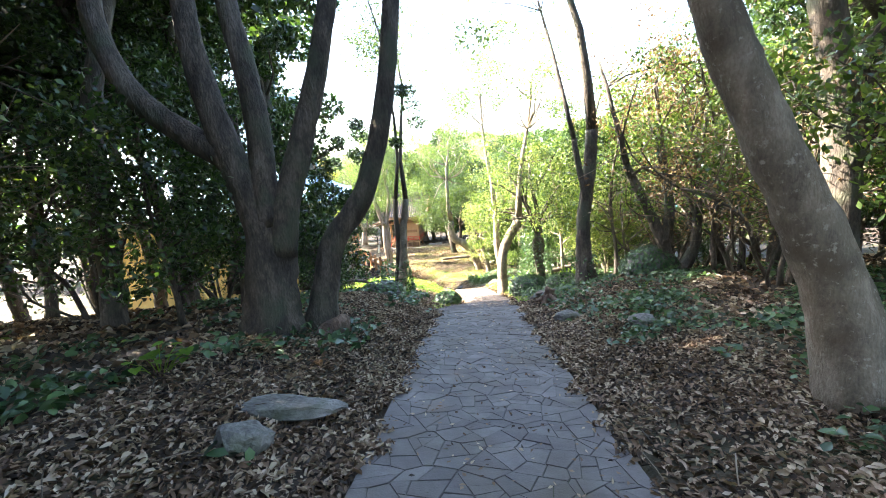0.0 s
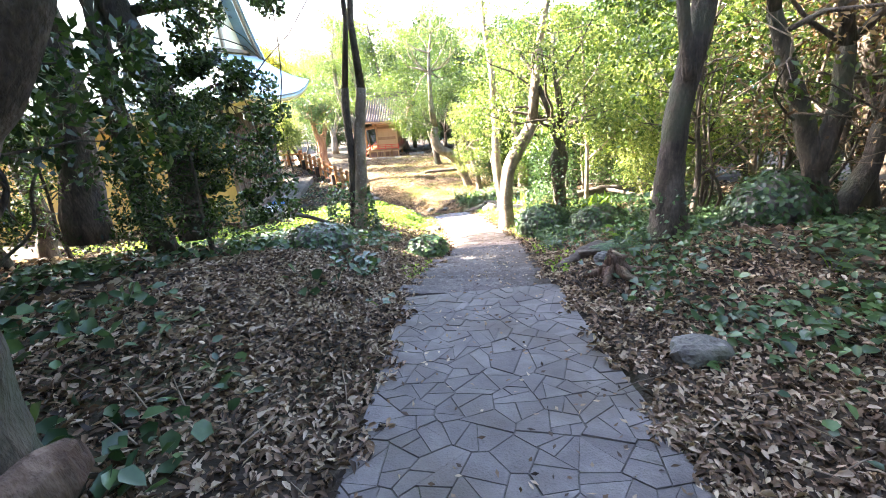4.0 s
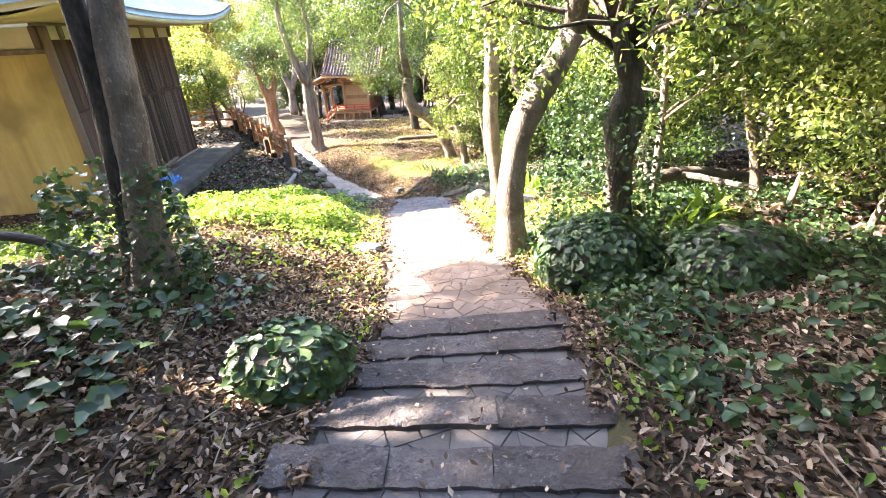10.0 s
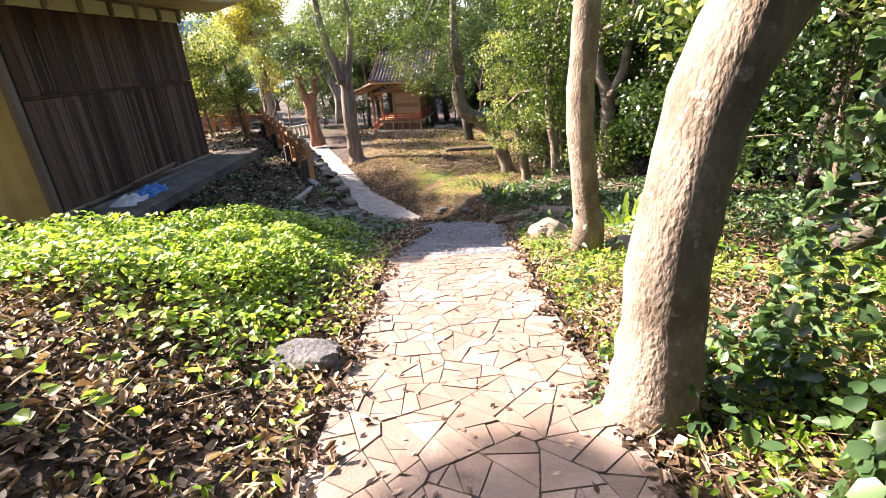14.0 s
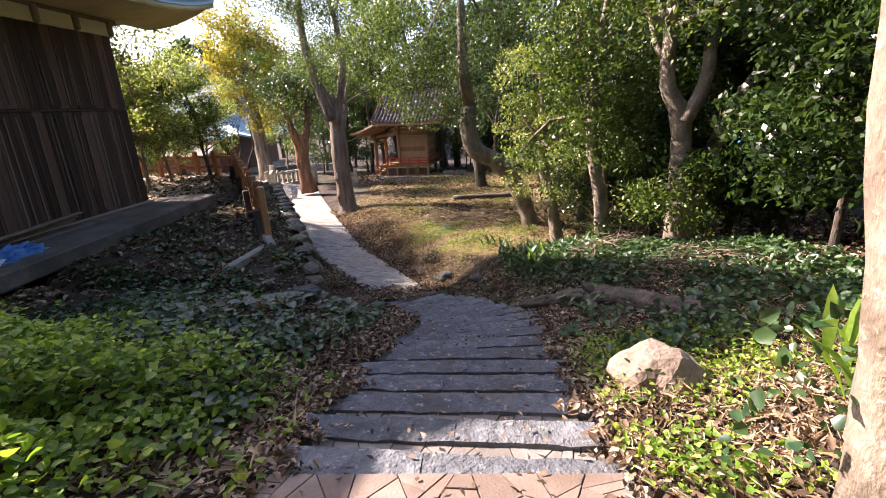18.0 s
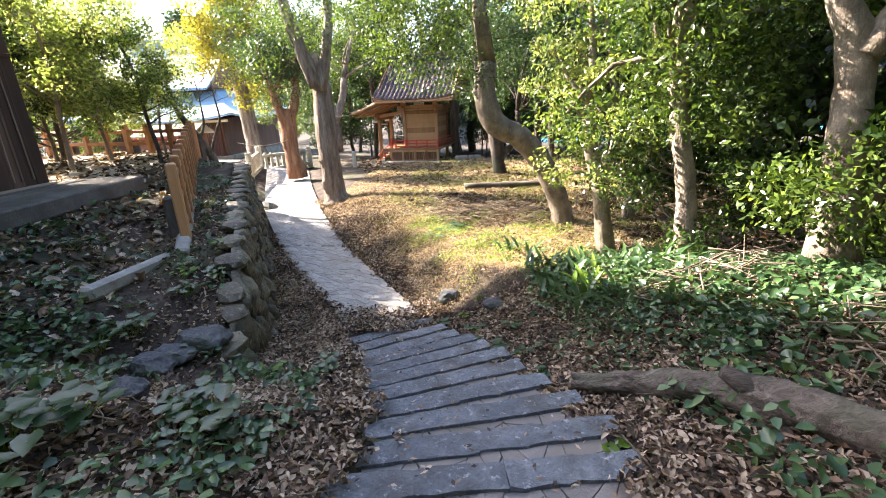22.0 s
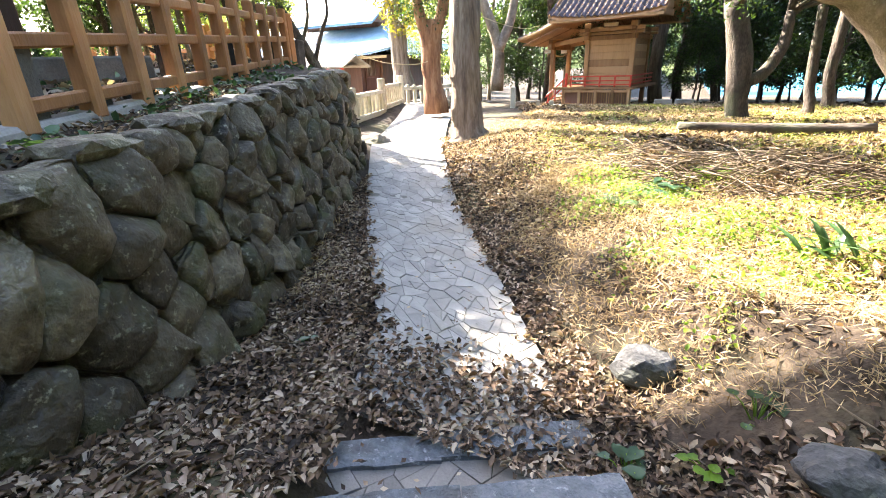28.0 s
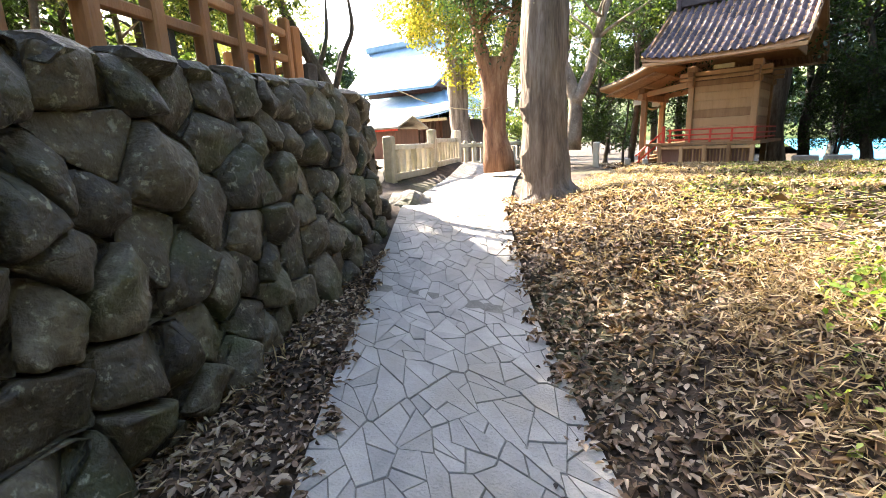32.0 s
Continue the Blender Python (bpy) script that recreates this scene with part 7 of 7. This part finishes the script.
for k, (x, y, n, s, h, mt) in enumerate((
    (-1.31, 23.61, 24, 0.13, 0.2, "ivy"), (-1.55, 23.75, 16, 0.12, 0.18, "ivy"), (-1.97, 23.0, 22, 0.14, 0.22, "ivy"), (-1.92, 23.3, 16, 0.12, 0.2, "ivy"), (-2.31, 22.57, 24, 0.15, 0.22, "ivy"), (-2.55, 22.2, 18, 0.14, 0.22, "ivy"), (-1.64, 22.5, 14, 0.11, 0.14, "ivy"), (-1.9, 22.25, 14, 0.11, 0.14, "ivy"),
    (-3.28, 24.88, 20, 0.12, 0.18, "ivy"), (-3.18, 25.2, 18, 0.12, 0.18, "ivy"), (-2.95, 24.65, 12, 0.11, 0.14, "ivy"), (-2.43, 25.19, 12, 0.11, 0.14, "ivy"), (-3.43, 23.57, 20, 0.13, 0.2, "ivy"), (-3.7, 23.9, 16, 0.13, 0.2, "ivy"), (-4.22, 24.47, 18, 0.13, 0.18, "ivy"), (-4.6, 23.9, 18, 0.13, 0.2, "ivy"), (-3.11, 26.05, 14, 0.1, 0.14, "ivy"), (-3.0, 26.5, 14, 0.1, 0.14, "ivy"), (-3.35, 26.35, 12, 0.1, 0.12, "weed"), (-5.17, 26.81, 12, 0.11, 0.14, "ivy"), (-3.4, 27.3, 9, 0.1, 0.1, "weed"),
    (-2.17, 25.3, 7, 0.15, 0.1, "ivy"), (-1.79, 25.28, 5, 0.12, 0.12, "weed"), (-1.28, 25.28, 14, 0.1, 0.14, "ivy"), (-1.33, 25.6, 8, 0.09, 0.1, "ivy"), (0.22, 26.94, 10, 0.09, 0.1, "ivy"), (0.52, 26.5, 9, 0.09, 0.1, "ivy"), (0.75, 27.01, 10, 0.1, 0.12, "ivy"), (0.78, 26.1, 8, 0.09, 0.1, "ivy"), (-0.3, 28.01, 9, 0.1, 0.1, "ivy"), (0.25, 28.3, 9, 0.09, 0.12, "ivy"), (0.05, 28.05, 7, 0.09, 0.1, "weed"), (-4.6, 29.3, 7, 0.09, 0.1, "ivy"), (-3.9, 28.4, 7, 0.09, 0.1, "ivy"),
    (1.95, 11.0, 9, 0.16, 0.2, "ivy"), (1.75, 9.9, 9, 0.15, 0.18, "ivy"), (2.35, 12.0, 9, 0.17, 0.22, "weed"), (1.55, 12.6, 8, 0.13, 0.15, "ivy"), (2.7, 8.3, 9, 0.16, 0.18, "ivy"), (1.7, 4.3, 7, 0.14, 0.14, "ivy"),
    (-4.0, 3.9, 12, 0.15, 0.25, "weed"), (-1.6, 9.4, 5, 0.11, 0.12, "ivy"), (-2.0, 11.4, 8, 0.13, 0.15, "ivy"), (1.2, 23.9, 8, 0.13, 0.14, "weed"), (1.45, 22.6, 7, 0.12, 0.12, "ivy"), (0.55, 26.4, 7, 0.1, 0.1, "ivy"), (0.2, 27.4, 8, 0.1, 0.12, "ivy"),
    (-3.15, 30.6, 6, 0.12, 0.12, "weed"), (-2.8, 28.4, 4, 0.08, 0.06, "ivy"), (-0.3, 32.2, 14, 0.14, 0.18, "ivy"), (0.2, 33.0, 12, 0.14, 0.18, "weed"), (0.9, 25.2, 6, 0.1, 0.1, "ivy"), (2.9, 18.4, 10, 0.1, 0.25, "weed"), (3.2, 17.6, 10, 0.1, 0.25, "weed"),
)):
    leafy(x, y, n, s, h, 240 + k, mt)

# heaps of dead branches and dry stalks
def brush(x, y, rx, ry, h, n, seed, label, mat="twig"):
    gen = np.random.default_rng(seed)
    st = []
    for k in range(n):
        a, q = gen.uniform(0, 6.28), math.sqrt(gen.uniform(0, 1))
        cx, cy = x + rx * q * math.cos(a), y + ry * q * math.sin(a)
        cz = rest(cx, cy) + h * (1 - q * q) * gen.uniform(0.1, 1.0) + 0.02
        b, ln, up = gen.normal(0.3, 0.7), gen.uniform(0.25, 0.8), gen.normal(0, 0.22)
        dx, dy, dz = ln / 2 * math.cos(b), ln / 2 * math.sin(b), ln / 2 * up
        r = gen.uniform(0.004, 0.011)
        st.append([(cx - dx, cy - dy, max(rest(cx - dx, cy - dy, 0.01), cz - dz), r), (cx + gen.normal(0, 0.03), cy, cz + gen.uniform(0, 0.06), r * 0.8), (cx + dx, cy + dy, max(rest(cx + dx, cy + dy, 0.01), cz + dz), r * 0.4)])
    return tagged(part("brush_heap", tube_mesh("brush", st, M[mat], 4)), label, "dead branches", kind="stuff")


brush(0.7, 32.9, 1.5, 0.7, 0.45, 420, 331, "heap of brown dead branches on the meadow")
brush(-0.9, 33.6, 1.2, 0.8, 0.15, 150, 332, "scattered dry stalks on the meadow")
brush(2.9, 26.0, 0.8, 0.45, 0.3, 190, 333, "dry stalks heaped at the edge of the wood")
brush(3.6, 24.4, 1.0, 0.6, 0.35, 160, 334, "dead branches under the dark trees")
brush(3.5, 19.6, 1.0, 0.8, 0.3, 160, 335, "grey dead branches in the undergrowth")

def fern(x, y, n, ln, seed, mat="ivy"):
    """A fern: arching fronds, each with two rows of leaflets."""
    gen = np.random.default_rng(seed)
    t = thing("fern", "green fern with arching fronds among dead leaves", "fern", group="ferns", at=Matrix.Translation((x, y, rest(x, y))))
    for k in range(n):
        a, L = 6.28 * k / n + gen.normal(0, 0.3), ln * gen.uniform(0.7, 1.15)
        c, s = math.cos(a), math.sin(a)
        vs, fs = [], []
        for q in np.linspace(0.15, 1.0, 13):
            out, up = L * 0.85 * q, L * (0.62 * q - 0.55 * q * q) + 0.03
            w = L * 0.3 * math.sin(math.pi * min(1, 0.12 + 0.88 * q)) ** 0.8 + 0.004
            for sd in (-1, 1):
                b0 = len(vs)
                h = L * 0.028
                vs += [(c * (out - h), s * (out - h), up), (c * (out + h), s * (out + h), up), (c * (out + 0.3 * w) - sd * s * w, s * (out + 0.3 * w) + sd * c * w, up - 0.25 * w)]
                fs.append((b0, b0 + 1, b0 + 2))
        part("frond", np_mesh("frond", np.array(vs), np.array(fs), M[mat]), t)
    return t


for k, (x, y, n, ln) in enumerate(((1.62, 10.45, 9, 0.42), (1.9, 10.7, 8, 0.38), (-0.6, 32.0, 10, 0.4), (-0.35, 31.7, 9, 0.38), (-0.75, 31.55, 9, 0.36), (-0.2, 32.2, 8, 0.36), (-3.5, 26.6, 7, 0.25))):
    fern(x, y, n, ln, 350 + k, "weed" if k in (3, 5) else "ivy")

# ivy climbing trunks
def climbing(x, y, r, h, n, seed, label):
    gen = np.random.default_rng(seed)
    a, z = gen.uniform(0, 6.28, n), h * gen.uniform(0, 1, n) ** 1.5
    rr = (r + 0.05) * (1.35 - 0.4 * z / h) + gen.uniform(0, 0.08, n)
    p = np.stack([x + rr * np.cos(a), y + rr * np.sin(a), rest(x, y) + z], -1)
    return tagged(part("climbing_ivy", broad_leaf_mesh("ivy", p, 0.07, 0.055, M["ivy"], 0.2, gen)), label, "ivy", kind="stuff")


climbing(-2.5, 14.55, 0.34, 1.1, 1500, 301, "ivy round the foot of the twin trunks")
climbing(2.25, 10.6, 0.3, 0.9, 380, 302, "ivy round the foot of the dark trunk")
climbing(2.45, 16.05, 0.42, 1.7, 1700, 303, "ivy thick on the trunk and stump")
climbing(1.78, 19.35, 0.3, 0.8, 110, 304, "sparse ivy on the pale trunk")
climbing(3.1, 18.9, 0.35, 2.3, 1300, 305, "ivy hanging on a dead stem")
climbing(1.55, 16.3, 0.3, 0.35, 200, 306, "ivy at the foot of the tan trunk")


# ---- paving, steps and the stone wall: single stones ----
def prism(poly, top, side, drop=0.05, mat=None, dip=0.002):
    """A flat stone: its top polygon, slightly drawn in, and sides down to drop below."""
    n = len(poly)
    inner = shrink(poly, dip)
    vs = [top(*p) for p in inner]
    edge = [top(*p) for p in poly]
    vs += [(x, y, z - 0.004) for x, y, z in edge] + [(x, y, z - drop) for x, y, z in edge]
    f = [tuple(range(n))] + [(k, n + k, n + (k + 1) % n, (k + 1) % n) for k in range(n)] + [(n + k, 2 * n + k, 2 * n + (k + 1) % n, n + (k + 1) % n) for k in range(n)]
    return vs, [q[::-1] for q in f[1:]] + [f[0]]


def shatter(polys, area, gen):
    """Breaks each polygon across its length, again and again, into angular pieces of about that area."""
    todo, done = [np.array(p) for p in polys], []
    while todo:
        p = todo.pop()
        x, y = p[:, 0], p[:, 1]
        size = 0.5 * abs(x @ np.roll(y, -1) - y @ np.roll(x, -1))
        if len(p) < 3 or size < area * gen.uniform(0.55, 2.1):
            if len(p) >= 3 and size > area * 0.04:
                done.append(p)
            continue
        c = p.mean(0) + gen.uniform(-0.18, 0.18) * (p[int(gen.integers(len(p)))] - p.mean(0))
        far = p[np.argmax(((p - c) ** 2).sum(1))] - c
        a = math.atan2(far[1], far[0]) + gen.normal(0, 0.45)
        side = (p - c) @ np.array([math.cos(a), math.sin(a)])
        halves = [], []
        for k in range(len(p)):
            q, sa, sb = (k + 1) % len(p), side[k], side[(k + 1) % len(p)]
            halves[int(sa > 0)].append(p[k])
            if (sa > 0) != (sb > 0):
                m = p[k] + (p[q] - p[k]) * sa / (sa - sb)
                halves[0].append(m)
                halves[1].append(m)
        todo += [np.array(h) for h in halves]
    return done


def pave(owner, rect, spacing, top, mats, seed, gap=0.0026, joined=None, uneven=0.0025, jitter=0.62):
    """Crazy paving over a rectangle of (u, v), each stone an object under owner, or all in one mesh if joined is a material."""
    gen = np.random.default_rng(seed)
    u0, u1, v0, v1 = rect
    cell = spacing * 1.75
    nu, nv = max(2, round((u1 - u0) / cell)), max(1, round((v1 - v0) / cell))
    su, sv = (u1 - u0) / nu, (v1 - v0) / nv
    pts = [(u0 + (i + 0.5 + 0.5 * (j % 2) - 0.25 + gen.uniform(-jitter, jitter)) * su, v0 + (j + 0.5 + gen.uniform(-jitter, jitter)) * sv) for i in range(nu) for j in range(nv)]
    pts = [q for k, q in enumerate(pts) if gen.uniform() > 0.2 or nv < 3]
    inside = [(u0, v0), (u1, v0), (u1, v1), (u0, v1)]
    allv, allf, off = [], [], 0
    for poly in shatter(voronoi(pts, inside), spacing * spacing * 1.25, gen):
        poly = shrink(poly, gap + gen.uniform(0, 0.0025))
        dz, tx, ty = gen.normal(0, uneven), gen.normal(0, 0.005), gen.normal(0, 0.005)
        c = poly.mean(0)

        def lifted(u, v, c=c, dz=dz, tx=tx, ty=ty):
            x, y, z = top(u, v)
            return x, y, z + dz + tx * (u - c[0]) + ty * (v - c[1])

        vs, f = prism(poly, lifted, None)
        if joined is None:
            part("flagstone", np_mesh("flagstone", np.array(vs), f, mats[int(gen.integers(len(mats)))]), owner)
        else:
            allv += vs
            allf += [tuple(q + off for q in g) for g in f]
            off += len(vs)
    if joined is not None:
        tagged(part("far_paving", np_mesh("far_paving", np.array(allv), allf, joined), owner), kind="stuff")


def on_path(u, v):
    w = float(path_w(v))
    x = float(path_x(v)) + u * w
    return x, v, float(ground(x, v)) + 0.012


def bed(name, rect, label, depth=0.03, mat="joint"):
    """The bed of mortar under the stones, a slab with thickness."""
    u0, u1, v0, v1 = rect

    def fn(u, v):
        yy = v0 + (v1 - v0) * v
        w = path_w(yy)
        x = path_x(yy) + (u0 + (u1 - u0) * u) * w
        return np.stack([x, yy, ground(x, yy) - depth + 0.033], -1)

    return tagged(part(name, quad_sheet(name, fn, 10, max(6, int((v1 - v0) * 3)), M[mat], 0.14)), label, "paving", kind="structure")


# u runs over -1..1 of the half width, so spacing differs between u and v: scale u to metres
def pave_path(owner, v0, v1, spacing, mats, seed, joined=None, gap=0.0026):
    wm = float(path_w((v0 + v1) / 2))

    def top(u, v):
        return on_path(u / wm, v)

    pave(owner, (-wm, wm, v0, v1), spacing, top, mats, seed, gap, joined)


upper = bed("pavement_upper", (-1, 1, -6.0, 9.72), "grey crazy paving of the upper path")
middle = bed("pavement_middle", (-1, 1, 14.3, 19.86), "sunlit crazy paving between the flights of steps")
lower = bed("pavement_lower", (-1, 1, 27.94, 43.0), "pale crazy paving of the lower path", mat="joint_pale")
pave_path(upper, -0.2, 9.7, 0.155, [M["flag_grey"]], 401)
pave_path(upper, -6.0, -0.2, 0.3, None, 402, M["flag_grey_far"])
pave_path(middle, 14.335, 19.86, 0.135, [M["flag_pink"]], 403)
pave_path(lower, 27.96, 34.6, 0.14, [M["flag_pale"]], 404)
pave_path(lower, 34.6, 43.0, 0.24, None, 405, M["flag_pale_far"])


def hewn(size, at, rz, rx, mat, gen):
    """A kerb stone split by hand: a block with uneven faces and chipped edges."""
    bm = bmesh.new()
    bmesh.ops.create_cube(bm, size=1)
    bmesh.ops.scale(bm, vec=size, verts=bm.verts)
    long = [e for e in bm.edges if abs(e.verts[0].co.x - e.verts[1].co.x) > size[0] * 0.9]
    bmesh.ops.subdivide_edges(bm, edges=long, cuts=9, use_grid_fill=True)
    wide = [e for e in bm.edges if abs(e.verts[0].co.y - e.verts[1].co.y) > size[1] * 0.9]
    bmesh.ops.subdivide_edges(bm, edges=wide, cuts=2, use_grid_fill=True)
    o = Vector(gen.uniform(-40, 40, 3))
    for v in bm.verts:
        edge = abs(v.co.y) > size[1] * 0.45 and v.co.z > 0
        n = noise.noise(v.co * 9 + o)
        v.co += Vector((0.006 * noise.noise(v.co * 7 - o), 0.017 * n * (1 if edge else 0.3), 0.011 * noise.noise(v.co * 11 + o) - (0.014 * abs(n) if edge else 0)))
    bmesh.ops.transform(bm, matrix=pose(*at, rx, 0, rz), verts=bm.verts)
    me = bpy.data.meshes.new("kerb_stone")
    bm.to_mesh(me)
    bm.free()
    me.materials.append(mat)
    return me


def flight(name, label, y0, y1, n, angle, half, kerb_mat, flag_mat, seed, blocks=3, dep=0.23):
    """A flight going down along +y: kerb stones at each edge, crazy paving on the treads between."""
    gen = np.random.default_rng(seed)
    t = thing(name, label, "steps", kind="structure")
    edge = []
    for k in range(n):
        y = y0 + (y1 - y0) * k / (n - 1)
        edge.append((float(path_x(y)), y, float(path_z(y)) + 0.02, radians(float(np.interp(y, *angle))), float(np.interp(y, *half))))
    for k, (cx, cy, cz, a, w) in enumerate(edge):
        c, s = math.cos(a), math.sin(a)
        cuts = [-w - gen.uniform(0, 0.1)] + sorted(-w + 2 * w * (q + 1) / blocks + gen.uniform(-0.12, 0.12) for q in range(blocks - 1)) + [w + gen.uniform(0, 0.1)]
        for q in range(blocks):
            u0, u1 = cuts[q] + 0.001, cuts[q + 1] - 0.001
            um = (u0 + u1) / 2
            dpt = dep * gen.uniform(0.97, 1.04)
            x, yy = cx + c * um + s * dpt / 2, cy + s * um - c * dpt / 2
            me = hewn((u1 - u0, dpt, 0.2), (x, yy, cz - 0.1 + gen.normal(0, 0.003)), math.degrees(a) + gen.normal(0, 0.25), gen.normal(0, 1.2), kerb_mat, gen)
            part("kerb_stone", me, t)
        if k + 1 < n:
            nx, ny, nz, na, nw = edge[k + 1]

            def top(u, v, e0=(cx, cy, a, w), e1=(nx, ny, na, nw), z=nz - 0.03):
                b = 1 - dep * 0.8 / max(0.25, math.hypot(e1[0] - e0[0], e1[1] - e0[1]))
                q = v * b
                x = e0[0] + (e1[0] - e0[0]) * q
                y = e0[1] + (e1[1] - e0[1]) * q
                an = e0[2] + (e1[2] - e0[2]) * q
                return x + math.cos(an) * u, y + math.sin(an) * u, z

            wq = (w + nw) / 2 - 0.04
            ln = math.hypot(nx - cx, ny - cy) - dep * 0.8
            cell = 0.17

            def top_m(u, v, ln=ln, top=top):
                return top(u, min(1.0, v / ln))

            pave(t, (-wq, wq, 0.0, ln), cell, top_m, [flag_mat], seed + k + 1, 0.0024, None, 0.003)
            corners = [top_m(-wq - 0.05, 0), top_m(wq + 0.05, 0), top_m(wq + 0.05, ln), top_m(-wq - 0.05, ln)]
            vs = [(x, y, z - 0.012) for x, y, z in corners] + [(x, y, z - 0.22) for x, y, z in corners]
            part("tread_bed", np_mesh("bed", np.array(vs), [(0, 1, 2, 3), (7, 6, 5, 4), (0, 4, 5, 1), (1, 5, 6, 2), (2, 6, 7, 3), (3, 7, 4, 0)], M["joint"]), t)
    return t


flight("steps_upper", "low stone steps with rough brown kerb stones", 9.9, 14.33, 10, ([9.9, 13.0, 14.3], [-13, -7, -2]), ([9.9, 14.3], [0.96, 0.82]), M["kerb_brown"], M["flag_step"], 420)
flight("steps_lower", "worn stone steps with blue-grey kerb stones, curving down", 20.05, 27.92, 19, ([19.6, 22.0, 24.0, 25.85, 27.9], [-5, -1, 12, 26, 31]), ([19.6, 22, 27.9], [0.84, 0.9, 0.78]), M["kerb_blue"], M["flag_step_pale"], 450, 2, 0.2)

# the stone wall
WL = math.hypot(WALL_B[0] - WALL_A[0], WALL_B[1] - WALL_A[1])
wdir = np.array([(WALL_B[0] - WALL_A[0]) / WL, (WALL_B[1] - WALL_A[1]) / WL])
wnor = np.array([wdir[1], -wdir[0]])


def wall_point(s, h, out):
    """A place on the wall: s metres along, h metres below its top, out metres before its face."""
    y = WALL_A[1] + s / WL * (WALL_B[1] - WALL_A[1])
    x = float(wall_x(y))
    ztop = float(terrace(np.array(x - 0.3), np.array(y))) - 0.03 + np.interp(s, [0, 1.2, 2.6, 9, WL], [-0.16, -0.04, 0.05, 0.02, -0.05])
    lean = 0.03 + 0.13 * h
    return x + wnor[0] * (lean + out), y + wnor[1] * (lean + out), ztop - h


stone_wall = thing("wall_stone", "dry-laid retaining wall of large rough stones", "wall", kind="structure")
gen = np.random.default_rng(77)
pts, h = [], 0.14
while h < 2.1:
    s, row = -0.3, gen.uniform(0.26, 0.4)
    while s < WL + 0.2:
        step = gen.uniform(0.2, 0.72) * np.interp(s, [1.0, 5.0], [1.35, 0.8])
        pts.append((s + step / 2, h + gen.uniform(-0.17, 0.17)))
        if gen.uniform() < 0.16:
            pts.append((s + step, h + gen.uniform(0.1, 0.2)))
        s += step
    h += row
for poly in voronoi(pts, [(-0.1, -0.04), (WL + 0.1, -0.04), (WL + 0.1, 2.0), (-0.1, 2.0)]):
    poly = shrink(poly, gen.uniform(0.004, 0.012))
    cm = poly.mean(0)
    foot = wall_point(cm[0], 0, 0.3)
    if poly[:, 1].min() > foot[2] - float(ground(foot[0], foot[1])) + 0.15:
        continue
    # an outline with blunt corners, and a face that bulges and is dressed in a few planes
    ring = []
    for k in range(len(poly)):
        p, q, o = poly[k], poly[(k + 1) % len(poly)], poly[k - 1]
        blunt = gen.uniform(0.1, 0.22)
        ring += [p + (o - p) * blunt, p + (o - p) * blunt * 0.25 + (q - p) * blunt * 0.25, p + (q - p) * blunt, (p + q) / 2 + gen.normal(0, 0.006, 2)]
    ring = np.array(ring)
    n, wide = len(ring), float(np.sqrt(np.ptp(ring, axis=0).prod()))
    deep = 0.06 + 0.08 * min(0.8, wide) + gen.normal(0, 0.038)
    tilt, seed = gen.normal(0, 0.13, 2), Vector(gen.uniform(-50, 50, 3))
    cuts = [(gen.normal(0, 1, 2), gen.uniform(0.15, 0.5)) for k in range(5)]
    vs = []
    for f_in, out in ((1.0, -0.6), (1.0, 0.3), (0.985, 0.72), (0.95, 0.92), (0.86, 1.0), (0.62, 1.02), (0.34, 1.03), (0.0, 1.03)):
        for p in (cm + (ring - cm) * f_in if f_in else [cm]):
            off = (p - cm) / wide
            o = deep * out + tilt @ (p - cm) * (out > 0.3)
            for way, at in cuts:
                o -= 0.7 * deep * max(0.0, float(off @ way) / float(np.linalg.norm(way)) * 2 - at) * (out > 0.5)
            if out > 0:
                at = Vector((p[0], p[1], 0))
                o += 0.09 * wide * (0.35 - abs(noise.noise(at * 3.4 + seed))) + 0.038 * noise.noise(at * 8 + seed) + 0.02 * noise.noise(at * 19 + seed)
            vs.append(wall_point(p[0], p[1], o))
    f = [(r * n + k, r * n + (k + 1) % n, (r + 1) * n + (k + 1) % n, (r + 1) * n + k) for r in range(6) for k in range(n)] + [(6 * n + k, 6 * n + (k + 1) % n, 7 * n) for k in range(n)]
    part("stone", np_mesh("stone", np.array(vs), f, M["boulder"], True), stone_wall)
# capping stones
s = 0.1
while s < WL - 0.2:
    r = (gen.uniform(0.2, 0.34), gen.uniform(0.17, 0.25), gen.uniform(0.09, 0.14))
    p = wall_point(s, 0.0, -0.08)
    part("cap_stone", blob("cap", r, M["boulder"], int(s * 9) + 31, 0.32, 2, 0.35), stone_wall, at=pose(*p, 0, 0, math.degrees(math.atan2(wdir[1], wdir[0])) + gen.normal(0, 15)))
    s += r[0] * gen.uniform(1.7, 2.6)
